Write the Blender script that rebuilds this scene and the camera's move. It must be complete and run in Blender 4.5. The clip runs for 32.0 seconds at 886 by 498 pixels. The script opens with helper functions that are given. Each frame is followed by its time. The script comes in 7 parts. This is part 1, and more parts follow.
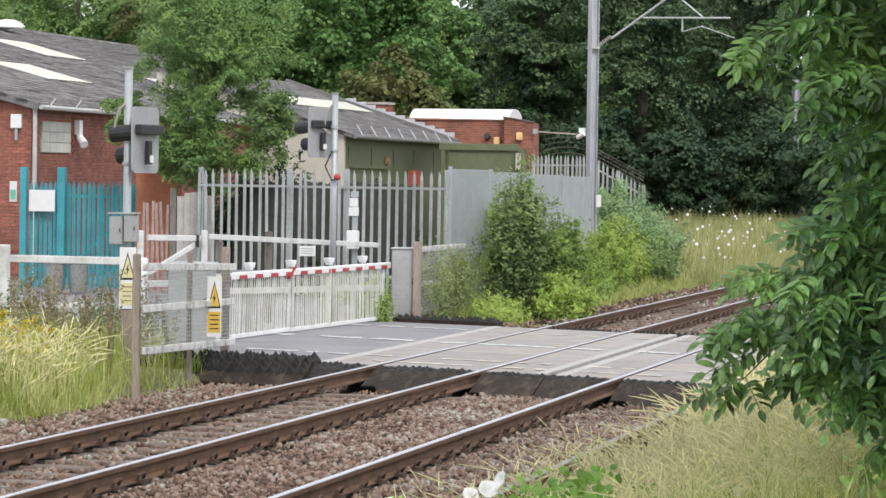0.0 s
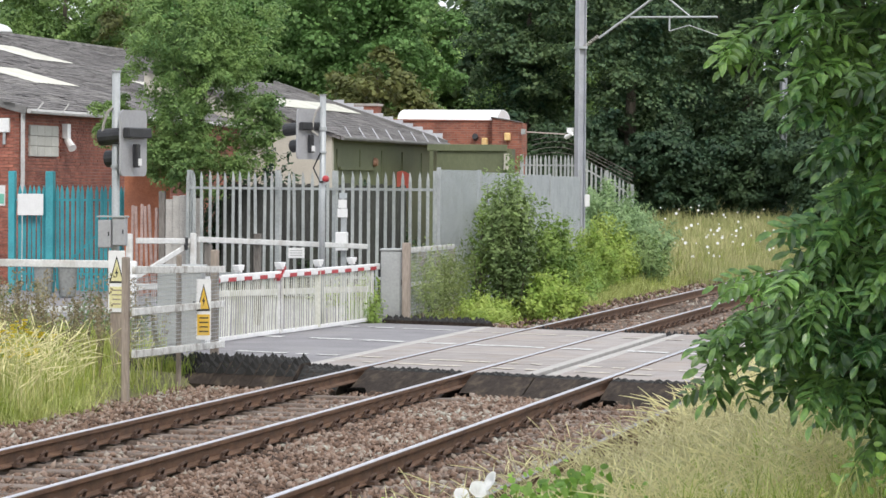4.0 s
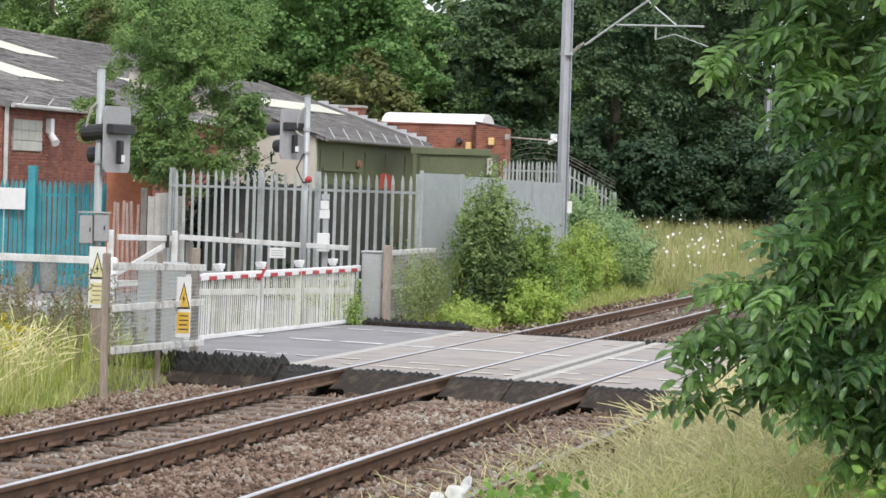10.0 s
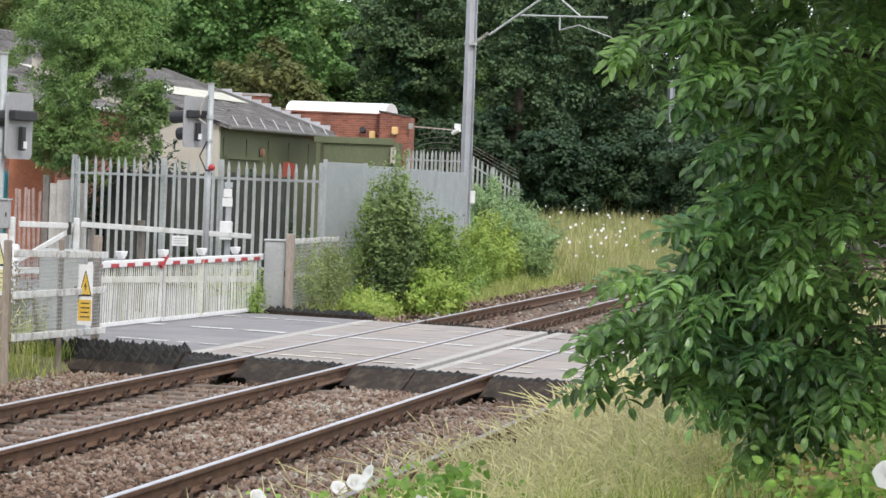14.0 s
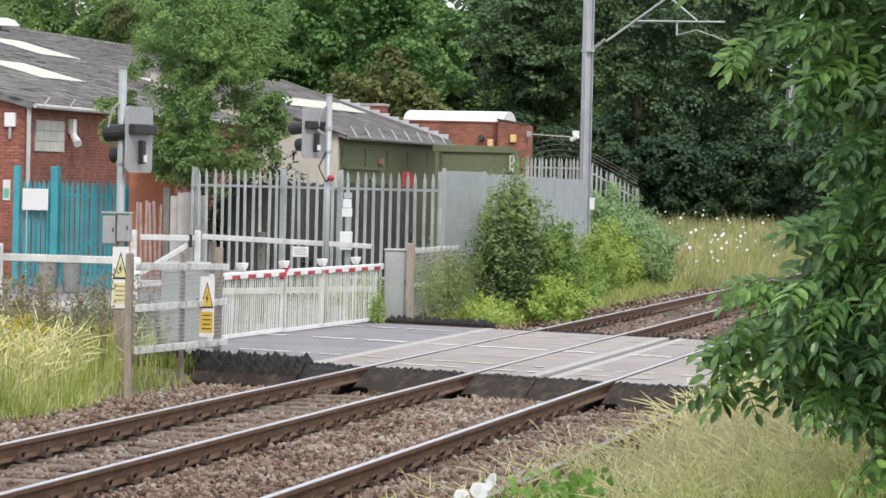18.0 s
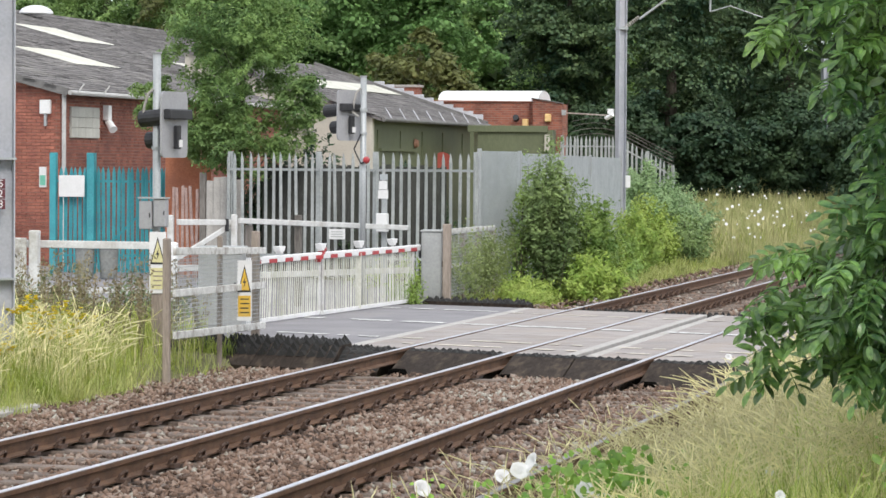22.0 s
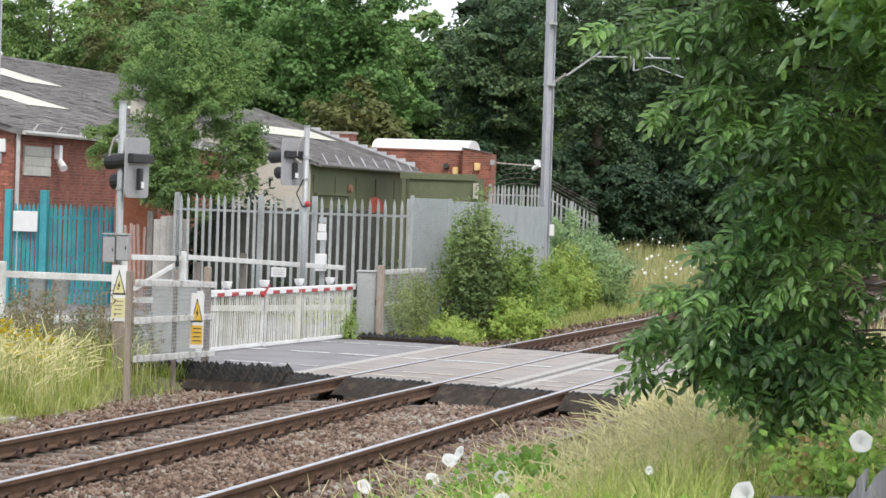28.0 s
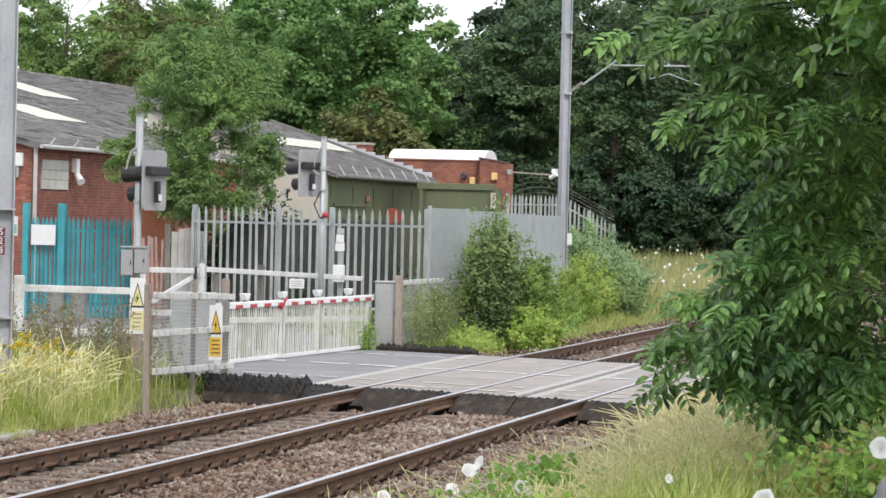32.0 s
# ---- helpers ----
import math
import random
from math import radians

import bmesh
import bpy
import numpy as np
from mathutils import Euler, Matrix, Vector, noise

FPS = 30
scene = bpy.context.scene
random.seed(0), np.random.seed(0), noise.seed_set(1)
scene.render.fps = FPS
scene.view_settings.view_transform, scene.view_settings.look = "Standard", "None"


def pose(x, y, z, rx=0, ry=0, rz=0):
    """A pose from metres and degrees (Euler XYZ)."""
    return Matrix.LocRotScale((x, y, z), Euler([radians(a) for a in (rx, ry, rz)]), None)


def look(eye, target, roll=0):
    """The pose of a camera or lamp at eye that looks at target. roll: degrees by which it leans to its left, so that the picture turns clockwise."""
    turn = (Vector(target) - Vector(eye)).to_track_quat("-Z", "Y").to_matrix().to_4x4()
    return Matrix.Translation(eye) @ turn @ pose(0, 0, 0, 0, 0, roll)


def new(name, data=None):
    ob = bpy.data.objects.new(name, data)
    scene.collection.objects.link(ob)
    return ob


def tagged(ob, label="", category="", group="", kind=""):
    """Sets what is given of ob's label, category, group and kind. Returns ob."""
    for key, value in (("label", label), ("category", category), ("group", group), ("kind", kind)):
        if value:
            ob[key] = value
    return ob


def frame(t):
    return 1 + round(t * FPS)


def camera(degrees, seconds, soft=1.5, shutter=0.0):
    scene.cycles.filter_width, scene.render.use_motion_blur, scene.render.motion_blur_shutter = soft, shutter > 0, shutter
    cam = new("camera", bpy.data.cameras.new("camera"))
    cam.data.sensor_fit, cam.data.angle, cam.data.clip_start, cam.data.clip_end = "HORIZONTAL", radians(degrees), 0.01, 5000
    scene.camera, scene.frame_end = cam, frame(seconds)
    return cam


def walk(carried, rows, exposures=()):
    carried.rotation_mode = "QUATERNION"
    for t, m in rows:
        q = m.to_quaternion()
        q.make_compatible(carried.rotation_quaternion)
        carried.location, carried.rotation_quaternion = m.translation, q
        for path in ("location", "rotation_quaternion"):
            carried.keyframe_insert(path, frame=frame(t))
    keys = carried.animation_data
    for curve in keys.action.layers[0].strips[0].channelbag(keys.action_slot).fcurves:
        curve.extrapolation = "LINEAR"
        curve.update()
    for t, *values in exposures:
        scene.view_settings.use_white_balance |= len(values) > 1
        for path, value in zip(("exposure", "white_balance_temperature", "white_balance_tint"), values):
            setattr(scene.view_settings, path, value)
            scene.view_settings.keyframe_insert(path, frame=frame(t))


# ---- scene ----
cam = camera(16.372, 32.0, soft=1.55)
PATH = [
    (0.0, pose(0.000, 0.000, 2.352, 88.757, -0.858, 12.973)),
    (0.5, pose(0.000, 0.000, 2.352, 88.779, -0.735, 13.080)),
    (1.0, pose(0.000, 0.000, 2.352, 88.690, -0.617, 13.107)),
    (1.5, pose(0.000, 0.000, 2.352, 88.699, -0.741, 13.039)),
    (2.0, pose(0.000, 0.000, 2.352, 88.702, -0.738, 13.051)),
    (2.5, pose(0.000, 0.000, 2.352, 88.772, -0.674, 12.931)),
    (3.0, pose(0.000, 0.000, 2.352, 89.213, -0.746, 12.571)),
    (3.5, pose(0.000, 0.000, 2.352, 88.715, -0.409, 12.430)),
    (5.5, pose(0.000, 0.000, 2.352, 89.133, -0.987, 14.074)),
    (6.0, pose(0.000, 0.000, 2.352, 89.126, -0.988, 13.072)),
    (6.5, pose(0.000, 0.000, 2.352, 88.860, -0.988, 12.549)),
    (7.0, pose(0.000, 0.000, 2.352, 88.789, -1.178, 12.283)),
    (7.5, pose(0.000, 0.000, 2.352, 88.490, -1.082, 12.132)),
    (8.0, pose(0.000, 0.000, 2.352, 88.353, -0.887, 12.057)),
    (8.5, pose(0.000, 0.000, 2.352, 88.360, -0.841, 12.102)),
    (9.0, pose(0.000, 0.000, 2.352, 88.497, -1.065, 12.306)),
    (9.5, pose(0.000, 0.000, 2.352, 88.743, -1.403, 12.345)),
    (10.0, pose(0.000, 0.000, 2.352, 88.847, -1.722, 12.438)),
    (10.5, pose(0.000, 0.000, 2.352, 88.931, -1.969, 12.374)),
    (11.0, pose(0.000, 0.000, 2.352, 88.828, -2.108, 12.362)),
    (11.5, pose(0.000, 0.000, 2.352, 88.760, -1.833, 12.217)),
    (12.0, pose(0.000, 0.000, 2.352, 88.741, -1.432, 11.720)),
    (12.5, pose(0.000, 0.000, 2.352, 88.695, -1.314, 11.160)),
    (13.0, pose(0.000, 0.000, 2.352, 88.836, -1.764, 10.482)),
    (13.5, pose(0.000, 0.000, 2.352, 88.604, -1.918, 10.391)),
    (14.0, pose(0.000, 0.000, 2.352, 88.707, -2.120, 10.639)),
    (14.5, pose(0.000, 0.000, 2.352, 88.848, -2.200, 11.172)),
    (15.0, pose(0.000, 0.000, 2.352, 88.805, -2.024, 11.709)),
    (15.5, pose(0.000, 0.000, 2.352, 88.793, -1.816, 12.029)),
    (17.5, pose(0.000, 0.000, 2.352, 88.869, -1.477, 12.734)),
    (18.0, pose(0.000, 0.000, 2.352, 88.791, -1.274, 12.853)),
    (18.5, pose(0.000, 0.000, 2.352, 88.769, -1.252, 12.830)),
    (19.0, pose(0.000, 0.000, 2.352, 88.771, -1.276, 12.848)),
    (19.5, pose(0.000, 0.000, 2.352, 88.845, -1.351, 12.762)),
    (20.0, pose(0.000, 0.000, 2.352, 88.878, -1.372, 12.750)),
    (20.5, pose(0.000, 0.000, 2.352, 88.784, -1.245, 12.863)),
    (21.0, pose(0.000, 0.000, 2.352, 88.616, -0.801, 13.147)),
    (21.5, pose(0.000, 0.000, 2.352, 88.414, -0.596, 13.423)),
    (22.0, pose(0.000, 0.000, 2.352, 88.420, -0.375, 13.513)),
    (22.1, pose(0.000, 0.000, 2.352, 88.442, -0.502, 13.478)),
    (22.2, pose(0.224, -1.127, 2.357, 88.464, -0.629, 13.443)),
    (22.3, pose(0.538, -2.705, 2.363, 88.494, -0.808, 13.394)),
    (22.4, pose(0.748, -3.757, 2.368, 88.518, -0.948, 13.355)),
    (22.5, pose(0.748, -3.757, 2.368, 88.529, -1.012, 13.338)),
    (23.0, pose(0.748, -3.757, 2.368, 88.566, -0.680, 13.045)),
    (23.5, pose(0.748, -3.757, 2.368, 88.616, -0.676, 12.905)),
    (24.0, pose(0.748, -3.757, 2.368, 88.641, -0.744, 12.948)),
    (24.5, pose(0.748, -3.757, 2.368, 88.712, -0.634, 12.968)),
    (25.0, pose(0.748, -3.757, 2.368, 88.893, -0.820, 12.856)),
    (25.5, pose(0.748, -3.757, 2.368, 89.048, -1.299, 12.597)),
    (26.0, pose(0.748, -3.757, 2.368, 89.186, -1.579, 12.328)),
    (26.5, pose(0.748, -3.757, 2.368, 89.300, -1.830, 12.167)),
    (28.5, pose(0.748, -3.757, 2.368, 89.281, -1.768, 12.163)),
    (29.0, pose(0.748, -3.757, 2.368, 89.303, -1.561, 12.153)),
    (29.5, pose(0.748, -3.757, 2.368, 89.330, -1.497, 12.217)),
    (30.0, pose(0.748, -3.757, 2.368, 89.394, -1.353, 12.387)),
    (30.5, pose(0.748, -3.757, 2.368, 89.450, -1.120, 12.459)),
    (31.0, pose(0.748, -3.757, 2.368, 89.457, -1.208, 12.481)),
    (31.5, pose(0.748, -3.757, 2.368, 89.436, -1.240, 12.497)),
    (32.0, pose(0.748, -3.757, 2.368, 89.461, -1.290, 12.492)),
]
walk(cam, PATH, exposures=[(0.0, 0.30), (4.6, 0.30), (5.5, 0.14), (6.6, 0.14), (7.4, 0.30), (32.0, 0.30)])

# ---- world and light: bright overcast ----
world = bpy.data.worlds.new("world")
scene.world = world
world.use_nodes = True
wn = world.node_tree.nodes
wl = world.node_tree.links
wn.clear()
sky = wn.new("ShaderNodeTexSky")
sky.sky_type = "NISHITA"
sky.sun_disc = False
sky.sun_elevation = radians(52)
sky.sun_rotation = radians(150)
sky.dust_density = 4.0
sky.air_density = 1.0
cloud_mix = wn.new("ShaderNodeMix")
cloud_mix.data_type = "RGBA"
cloud_mix.inputs[0].default_value = 0.8
cloud_mix.inputs[7].default_value = (9.2, 9.6, 10.2, 1)
wl.new(sky.outputs[0], cloud_mix.inputs[6])
bg = wn.new("ShaderNodeBackground")
bg.inputs[1].default_value = 0.125
wl.new(cloud_mix.outputs[2], bg.inputs[0])
wo = wn.new("ShaderNodeOutputWorld")
wl.new(bg.outputs[0], wo.inputs[0])

sun_data = bpy.data.lights.new("sun", "SUN")
sun_data.energy = 1.5
sun_data.angle = radians(14)
sun_data.color = (1.0, 0.96, 0.9)
sun = new("sun", sun_data)
sun.matrix_world = look((30, -40, 60), (0, 12, 0))


# ---- materials ----
def mat(name, c1, c2, scale=6.0, fine=60.0, rough=0.7, metal=0.0, bump=0.15, rand=0.12, c3=None, stain=0.5, trans=0.0, spec=0.5, stretch=(1, 1, 1)):
    """Two scales of noise between c1 and c2, patches of c3, a random tone a piece, fine bump."""
    m = bpy.data.materials.new(name)
    m.use_nodes = True
    n, l = m.node_tree.nodes, m.node_tree.links
    b = n["Principled BSDF"]
    geo = n.new("ShaderNodeNewGeometry")
    mp = n.new("ShaderNodeMapping")
    mp.inputs["Scale"].default_value = stretch
    l.new(geo.outputs["Position"], mp.inputs[0])
    big = n.new("ShaderNodeTexNoise")
    big.inputs["Scale"].default_value = scale
    big.inputs["Detail"].default_value = 4
    small = n.new("ShaderNodeTexNoise")
    small.inputs["Scale"].default_value = fine
    small.inputs["Detail"].default_value = 3
    l.new(mp.outputs[0], big.inputs[0])
    l.new(mp.outputs[0], small.inputs[0])
    add = n.new("ShaderNodeMath")
    add.operation = "MULTIPLY_ADD"
    add.inputs[1].default_value = 0.5
    l.new(small.outputs[0], add.inputs[0])
    half = n.new("ShaderNodeMath")
    half.operation = "MULTIPLY"
    half.inputs[1].default_value = 0.5
    l.new(big.outputs[0], half.inputs[0])
    l.new(half.outputs[0], add.inputs[2])
    ramp = n.new("ShaderNodeValToRGB")
    ramp.color_ramp.elements[0].position = 0.36
    ramp.color_ramp.elements[0].color = (*c1, 1)
    ramp.color_ramp.elements[1].position = 0.64
    ramp.color_ramp.elements[1].color = (*c2, 1)
    l.new(add.outputs[0], ramp.inputs[0])
    colour = ramp.outputs[0]
    if c3:
        third = n.new("ShaderNodeTexNoise")
        third.inputs["Scale"].default_value = scale * 0.45
        third.inputs["Detail"].default_value = 6
        third.inputs["Roughness"].default_value = 0.65
        l.new(mp.outputs[0], third.inputs[0])
        edge = n.new("ShaderNodeMapRange")
        edge.inputs[1].default_value = 0.5
        edge.inputs[2].default_value = 0.66
        edge.inputs[4].default_value = stain
        l.new(third.outputs[0], edge.inputs[0])
        mx = n.new("ShaderNodeMix")
        mx.data_type = "RGBA"
        l.new(edge.outputs[0], mx.inputs[0])
        l.new(colour, mx.inputs[6])
        mx.inputs[7].default_value = (*c3, 1)
        colour = mx.outputs[2]
    if rand:
        info = n.new("ShaderNodeObjectInfo")
        isl = n.new("ShaderNodeMath")
        isl.operation = "ADD"
        l.new(info.outputs["Random"], isl.inputs[0])
        l.new(geo.outputs["Random Per Island"], isl.inputs[1])
        rg = n.new("ShaderNodeMapRange")
        rg.inputs[2].default_value = 2.0
        rg.inputs[3].default_value = 1 - rand
        rg.inputs[4].default_value = 1 + rand
        l.new(isl.outputs[0], rg.inputs[0])
        hsv = n.new("ShaderNodeHueSaturation")
        l.new(rg.outputs[0], hsv.inputs["Value"])
        l.new(colour, hsv.inputs["Color"])
        colour = hsv.outputs[0]
    l.new(colour, b.inputs["Base Color"])
    b.inputs["Roughness"].default_value = rough
    b.inputs["Metallic"].default_value = metal
    b.inputs["Specular IOR Level"].default_value = spec
    if bump:
        bp = n.new("ShaderNodeBump")
        bp.inputs["Strength"].default_value = bump
        bp.inputs["Distance"].default_value = 0.02
        l.new(add.outputs[0], bp.inputs["Height"])
        l.new(bp.outputs[0], b.inputs["Normal"])
    if trans:
        tr = n.new("ShaderNodeBsdfTranslucent")
        l.new(colour, tr.inputs[0])
        ms = n.new("ShaderNodeMixShader")
        ms.inputs[0].default_value = trans
        l.new(b.outputs[0], ms.inputs[1])
        l.new(tr.outputs[0], ms.inputs[2])
        l.new(ms.outputs[0], n["Material Output"].inputs[0])
    return m


def brick_mat():
    m = bpy.data.materials.new("brickwork")
    m.use_nodes = True
    n, l = m.node_tree.nodes, m.node_tree.links
    b = n["Principled BSDF"]
    geo = n.new("ShaderNodeNewGeometry")
    sep = n.new("ShaderNodeSeparateXYZ")
    l.new(geo.outputs["Position"], sep.inputs[0])
    s = n.new("ShaderNodeMath")
    l.new(sep.outputs[0], s.inputs[0])
    l.new(sep.outputs[1], s.inputs[1])
    com = n.new("ShaderNodeCombineXYZ")
    l.new(s.outputs[0], com.inputs[0])
    l.new(sep.outputs[2], com.inputs[1])
    tex = n.new("ShaderNodeTexBrick")
    tex.inputs["Scale"].default_value = 1.0
    tex.inputs["Brick Width"].default_value = 0.225
    tex.inputs["Row Height"].default_value = 0.075
    tex.inputs["Mortar Size"].default_value = 0.007
    tex.inputs["Color1"].default_value = (0.35, 0.12, 0.075, 1)
    tex.inputs["Color2"].default_value = (0.215, 0.075, 0.052, 1)
    tex.inputs["Mortar"].default_value = (0.27, 0.19, 0.155, 1)
    l.new(com.outputs[0], tex.inputs[0])
    no = n.new("ShaderNodeTexNoise")
    no.inputs["Scale"].default_value = 1.3
    no.inputs["Detail"].default_value = 6
    l.new(geo.outputs["Position"], no.inputs[0])
    rg = n.new("ShaderNodeMapRange")
    rg.inputs[1].default_value, rg.inputs[2].default_value = 0.3, 0.7
    rg.inputs[3].default_value, rg.inputs[4].default_value = 0.7, 1.25
    l.new(no.outputs[0], rg.inputs[0])
    hsv = n.new("ShaderNodeHueSaturation")
    l.new(rg.outputs[0], hsv.inputs["Value"])
    l.new(tex.outputs[0], hsv.inputs["Color"])
    l.new(hsv.outputs[0], b.inputs["Base Color"])
    b.inputs["Roughness"].default_value = 0.88
    bp = n.new("ShaderNodeBump")
    bp.inputs["Strength"].default_value = 0.6
    bp.inputs["Distance"].default_value = 0.01
    bp.invert = True
    l.new(tex.outputs["Fac"], bp.inputs["Height"])
    l.new(bp.outputs[0], b.inputs["Normal"])
    return m


BRICKWORK = brick_mat()
BRICK = mat("brick", (0.165, 0.06, 0.047), (0.38, 0.145, 0.10), 3, 40, 0.88, bump=0.3, rand=0.35)
ASPHALT = mat("asphalt", (0.175, 0.17, 0.18), (0.27, 0.26, 0.272), 1.2, 45, 0.9, bump=0.25, rand=0, c3=(0.28, 0.265, 0.26))
DECK = mat("deck_panel", (0.228, 0.205, 0.195), (0.352, 0.32, 0.302), 2.0, 70, 0.85, bump=0.2, rand=0.12, c3=(0.31, 0.25, 0.205))
PALE_BEAM = mat("pale_beam", (0.34, 0.325, 0.31), (0.47, 0.45, 0.43), 3, 40, 0.9, bump=0.2, rand=0.05, c3=(0.34, 0.31, 0.28))
DULL_RAIL = mat("dull_rail_head", (0.19, 0.18, 0.175), (0.30, 0.29, 0.285), 3, 30, 0.6, metal=0.4, bump=0.05, rand=0)
RUBBER = mat("black_rubber", (0.009, 0.009, 0.009), (0.02, 0.019, 0.018), 4, 50, 0.85, bump=0.25, rand=0.25, c3=(0.032, 0.029, 0.025), stain=0.5)
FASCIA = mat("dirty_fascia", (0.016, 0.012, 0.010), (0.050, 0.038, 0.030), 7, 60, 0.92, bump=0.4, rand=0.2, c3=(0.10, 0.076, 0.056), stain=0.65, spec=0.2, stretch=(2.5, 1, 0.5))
RAIL_SIDE = mat("rusty_rail", (0.075, 0.038, 0.021), (0.18, 0.098, 0.055), 5, 70, 0.75, metal=0.15, bump=0.2, rand=0.05, c3=(0.08, 0.052, 0.04))
RAIL_TOP = mat("polished_rail", (0.5, 0.5, 0.54), (0.68, 0.68, 0.73), 3, 30, 0.42, metal=0.8, bump=0.02, rand=0)
def stone_mat():
    """Each stone takes its own tone between dark brown, tan and pale grey."""
    m = bpy.data.materials.new("ballast_stone")
    m.use_nodes = True
    n, l = m.node_tree.nodes, m.node_tree.links
    geo = n.new("ShaderNodeNewGeometry")
    ramp = n.new("ShaderNodeValToRGB")
    el = ramp.color_ramp.elements
    el[0].position, el[0].color = 0.0, (0.05, 0.035, 0.027, 1)
    el[1].position, el[1].color = 1.0, (0.44, 0.43, 0.38, 1)
    for p, c in ((0.25, (0.13, 0.082, 0.058, 1)), (0.5, (0.24, 0.158, 0.116, 1)), (0.72, (0.315, 0.25, 0.205, 1)), (0.86, (0.37, 0.36, 0.31, 1))):
        e = el.new(p)
        e.color = c
    big = n.new("ShaderNodeTexNoise")
    big.inputs["Scale"].default_value = 0.9
    big.inputs["Detail"].default_value = 4
    l.new(geo.outputs["Position"], big.inputs[0])
    mx = n.new("ShaderNodeMath")
    mx.operation = "MULTIPLY_ADD"
    mx.inputs[1].default_value = 0.66
    l.new(geo.outputs["Random Per Island"], mx.inputs[0])
    sh = n.new("ShaderNodeMapRange")
    sh.inputs[1].default_value, sh.inputs[2].default_value = 0.3, 0.7
    sh.inputs[3].default_value, sh.inputs[4].default_value = -0.12, 0.36
    l.new(big.outputs[0], sh.inputs[0])
    l.new(sh.outputs[0], mx.inputs[2])
    l.new(mx.outputs[0], ramp.inputs[0])
    l.new(ramp.outputs[0], n["Principled BSDF"].inputs["Base Color"])
    n["Principled BSDF"].inputs["Roughness"].default_value = 0.92
    return m


STONE = stone_mat()
BALLAST_BED = mat("ballast_bed", (0.06, 0.045, 0.035), (0.16, 0.12, 0.095), 4, 45, 0.95, bump=0.6, rand=0, c3=(0.09, 0.06, 0.04))
SLEEPER = mat("sleeper", (0.085, 0.064, 0.052), (0.20, 0.158, 0.13), 4, 50, 0.9, bump=0.3, rand=0.3, c3=(0.08, 0.054, 0.04))
CLIP = mat("rail_clip", (0.05, 0.03, 0.021), (0.11, 0.068, 0.05), 10, 80, 0.8, metal=0.2, bump=0.1, rand=0.3)
GALV = mat("galvanised_steel", (0.34, 0.36, 0.37), (0.46, 0.48, 0.49), 3, 40, 0.5, metal=0.35, bump=0.05, rand=0.1, c3=(0.30, 0.31, 0.31), stain=0.4)
MAST_GREY = mat("mast_steel", (0.36, 0.375, 0.41), (0.48, 0.495, 0.54), 2, 30, 0.5, metal=0.15, bump=0.05, rand=0.04, c3=(0.58, 0.58, 0.61), stain=0.4)
PALE = mat("fence_pale_steel", (0.30, 0.32, 0.32), (0.46, 0.48, 0.47), 2, 20, 0.55, metal=0.3, bump=0.05, rand=0.16, c3=(0.22, 0.24, 0.22), stain=0.5)
MESH_WIRE = mat("mesh_wire", (0.36, 0.39, 0.41), (0.46, 0.49, 0.51), 3, 20, 0.6, metal=0.2, bump=0, rand=0.03)
WHITE = mat("worn_white_paint", (0.50, 0.50, 0.49), (0.68, 0.68, 0.67), 5, 30, 0.6, bump=0.1, rand=0.06, c3=(0.36, 0.33, 0.29), stain=0.6)
WORN_LINE = mat("worn_road_paint", (0.46, 0.455, 0.45), (0.72, 0.72, 0.71), 9, 60, 0.8, bump=0.1, rand=0.08, c3=(0.30, 0.29, 0.29), stain=0.85)
PICKET = mat("stained_white_bar", (0.50, 0.50, 0.43), (0.68, 0.68, 0.62), 3, 30, 0.6, bump=0.05, rand=0.08, c3=(0.36, 0.36, 0.24), stain=0.7)
WHITE_CLEAN = mat("white_paint", (0.72, 0.72, 0.72), (0.84, 0.84, 0.84), 4, 20, 0.45, bump=0.03, rand=0.02)
FLAKED = mat("flaking_white_paint", (0.45, 0.44, 0.42), (0.72, 0.72, 0.70), 9, 40, 0.75, bump=0.3, rand=0.05, c3=(0.22, 0.19, 0.16), stain=0.85)
RED = mat("red_band", (0.34, 0.025, 0.035), (0.46, 0.045, 0.05), 5, 30, 0.5, bump=0.03, rand=0.05)
TIMBER = mat("weathered_timber", (0.22, 0.18, 0.15), (0.38, 0.32, 0.27), 6, 50, 0.88, bump=0.35, rand=0.15, c3=(0.15, 0.13, 0.115), stretch=(1, 1, 0.15))
CONCRETE = mat("weathered_concrete", (0.30, 0.285, 0.265), (0.45, 0.43, 0.40), 3, 40, 0.9, bump=0.3, rand=0.1, c3=(0.2, 0.19, 0.165))
CAB_GREY = mat("cabinet_grey", (0.30, 0.31, 0.31), (0.38, 0.39, 0.385), 2, 25, 0.6, bump=0.05, rand=0.05, c3=(0.25, 0.25, 0.235), stain=0.4)
BACKBOARD = mat("grey_plastic", (0.30, 0.30, 0.315), (0.37, 0.37, 0.385), 3, 30, 0.55, bump=0.03, rand=0.02)
BLACK = mat("black_plastic", (0.012, 0.012, 0.014), (0.028, 0.028, 0.032), 5, 40, 0.5, bump=0.05, rand=0.05)
# matt black without gloss, the painted dark of a hole
VOID = mat("void_black", (0.003, 0.003, 0.003), (0.007, 0.006, 0.005), 8, 40, 1.0, bump=0.2, rand=0, spec=0.0)
YELLOW = mat("faded_yellow", (0.60, 0.36, 0.03), (0.70, 0.46, 0.06), 8, 40, 0.6, bump=0.03, rand=0.03, c3=(0.62, 0.46, 0.16))
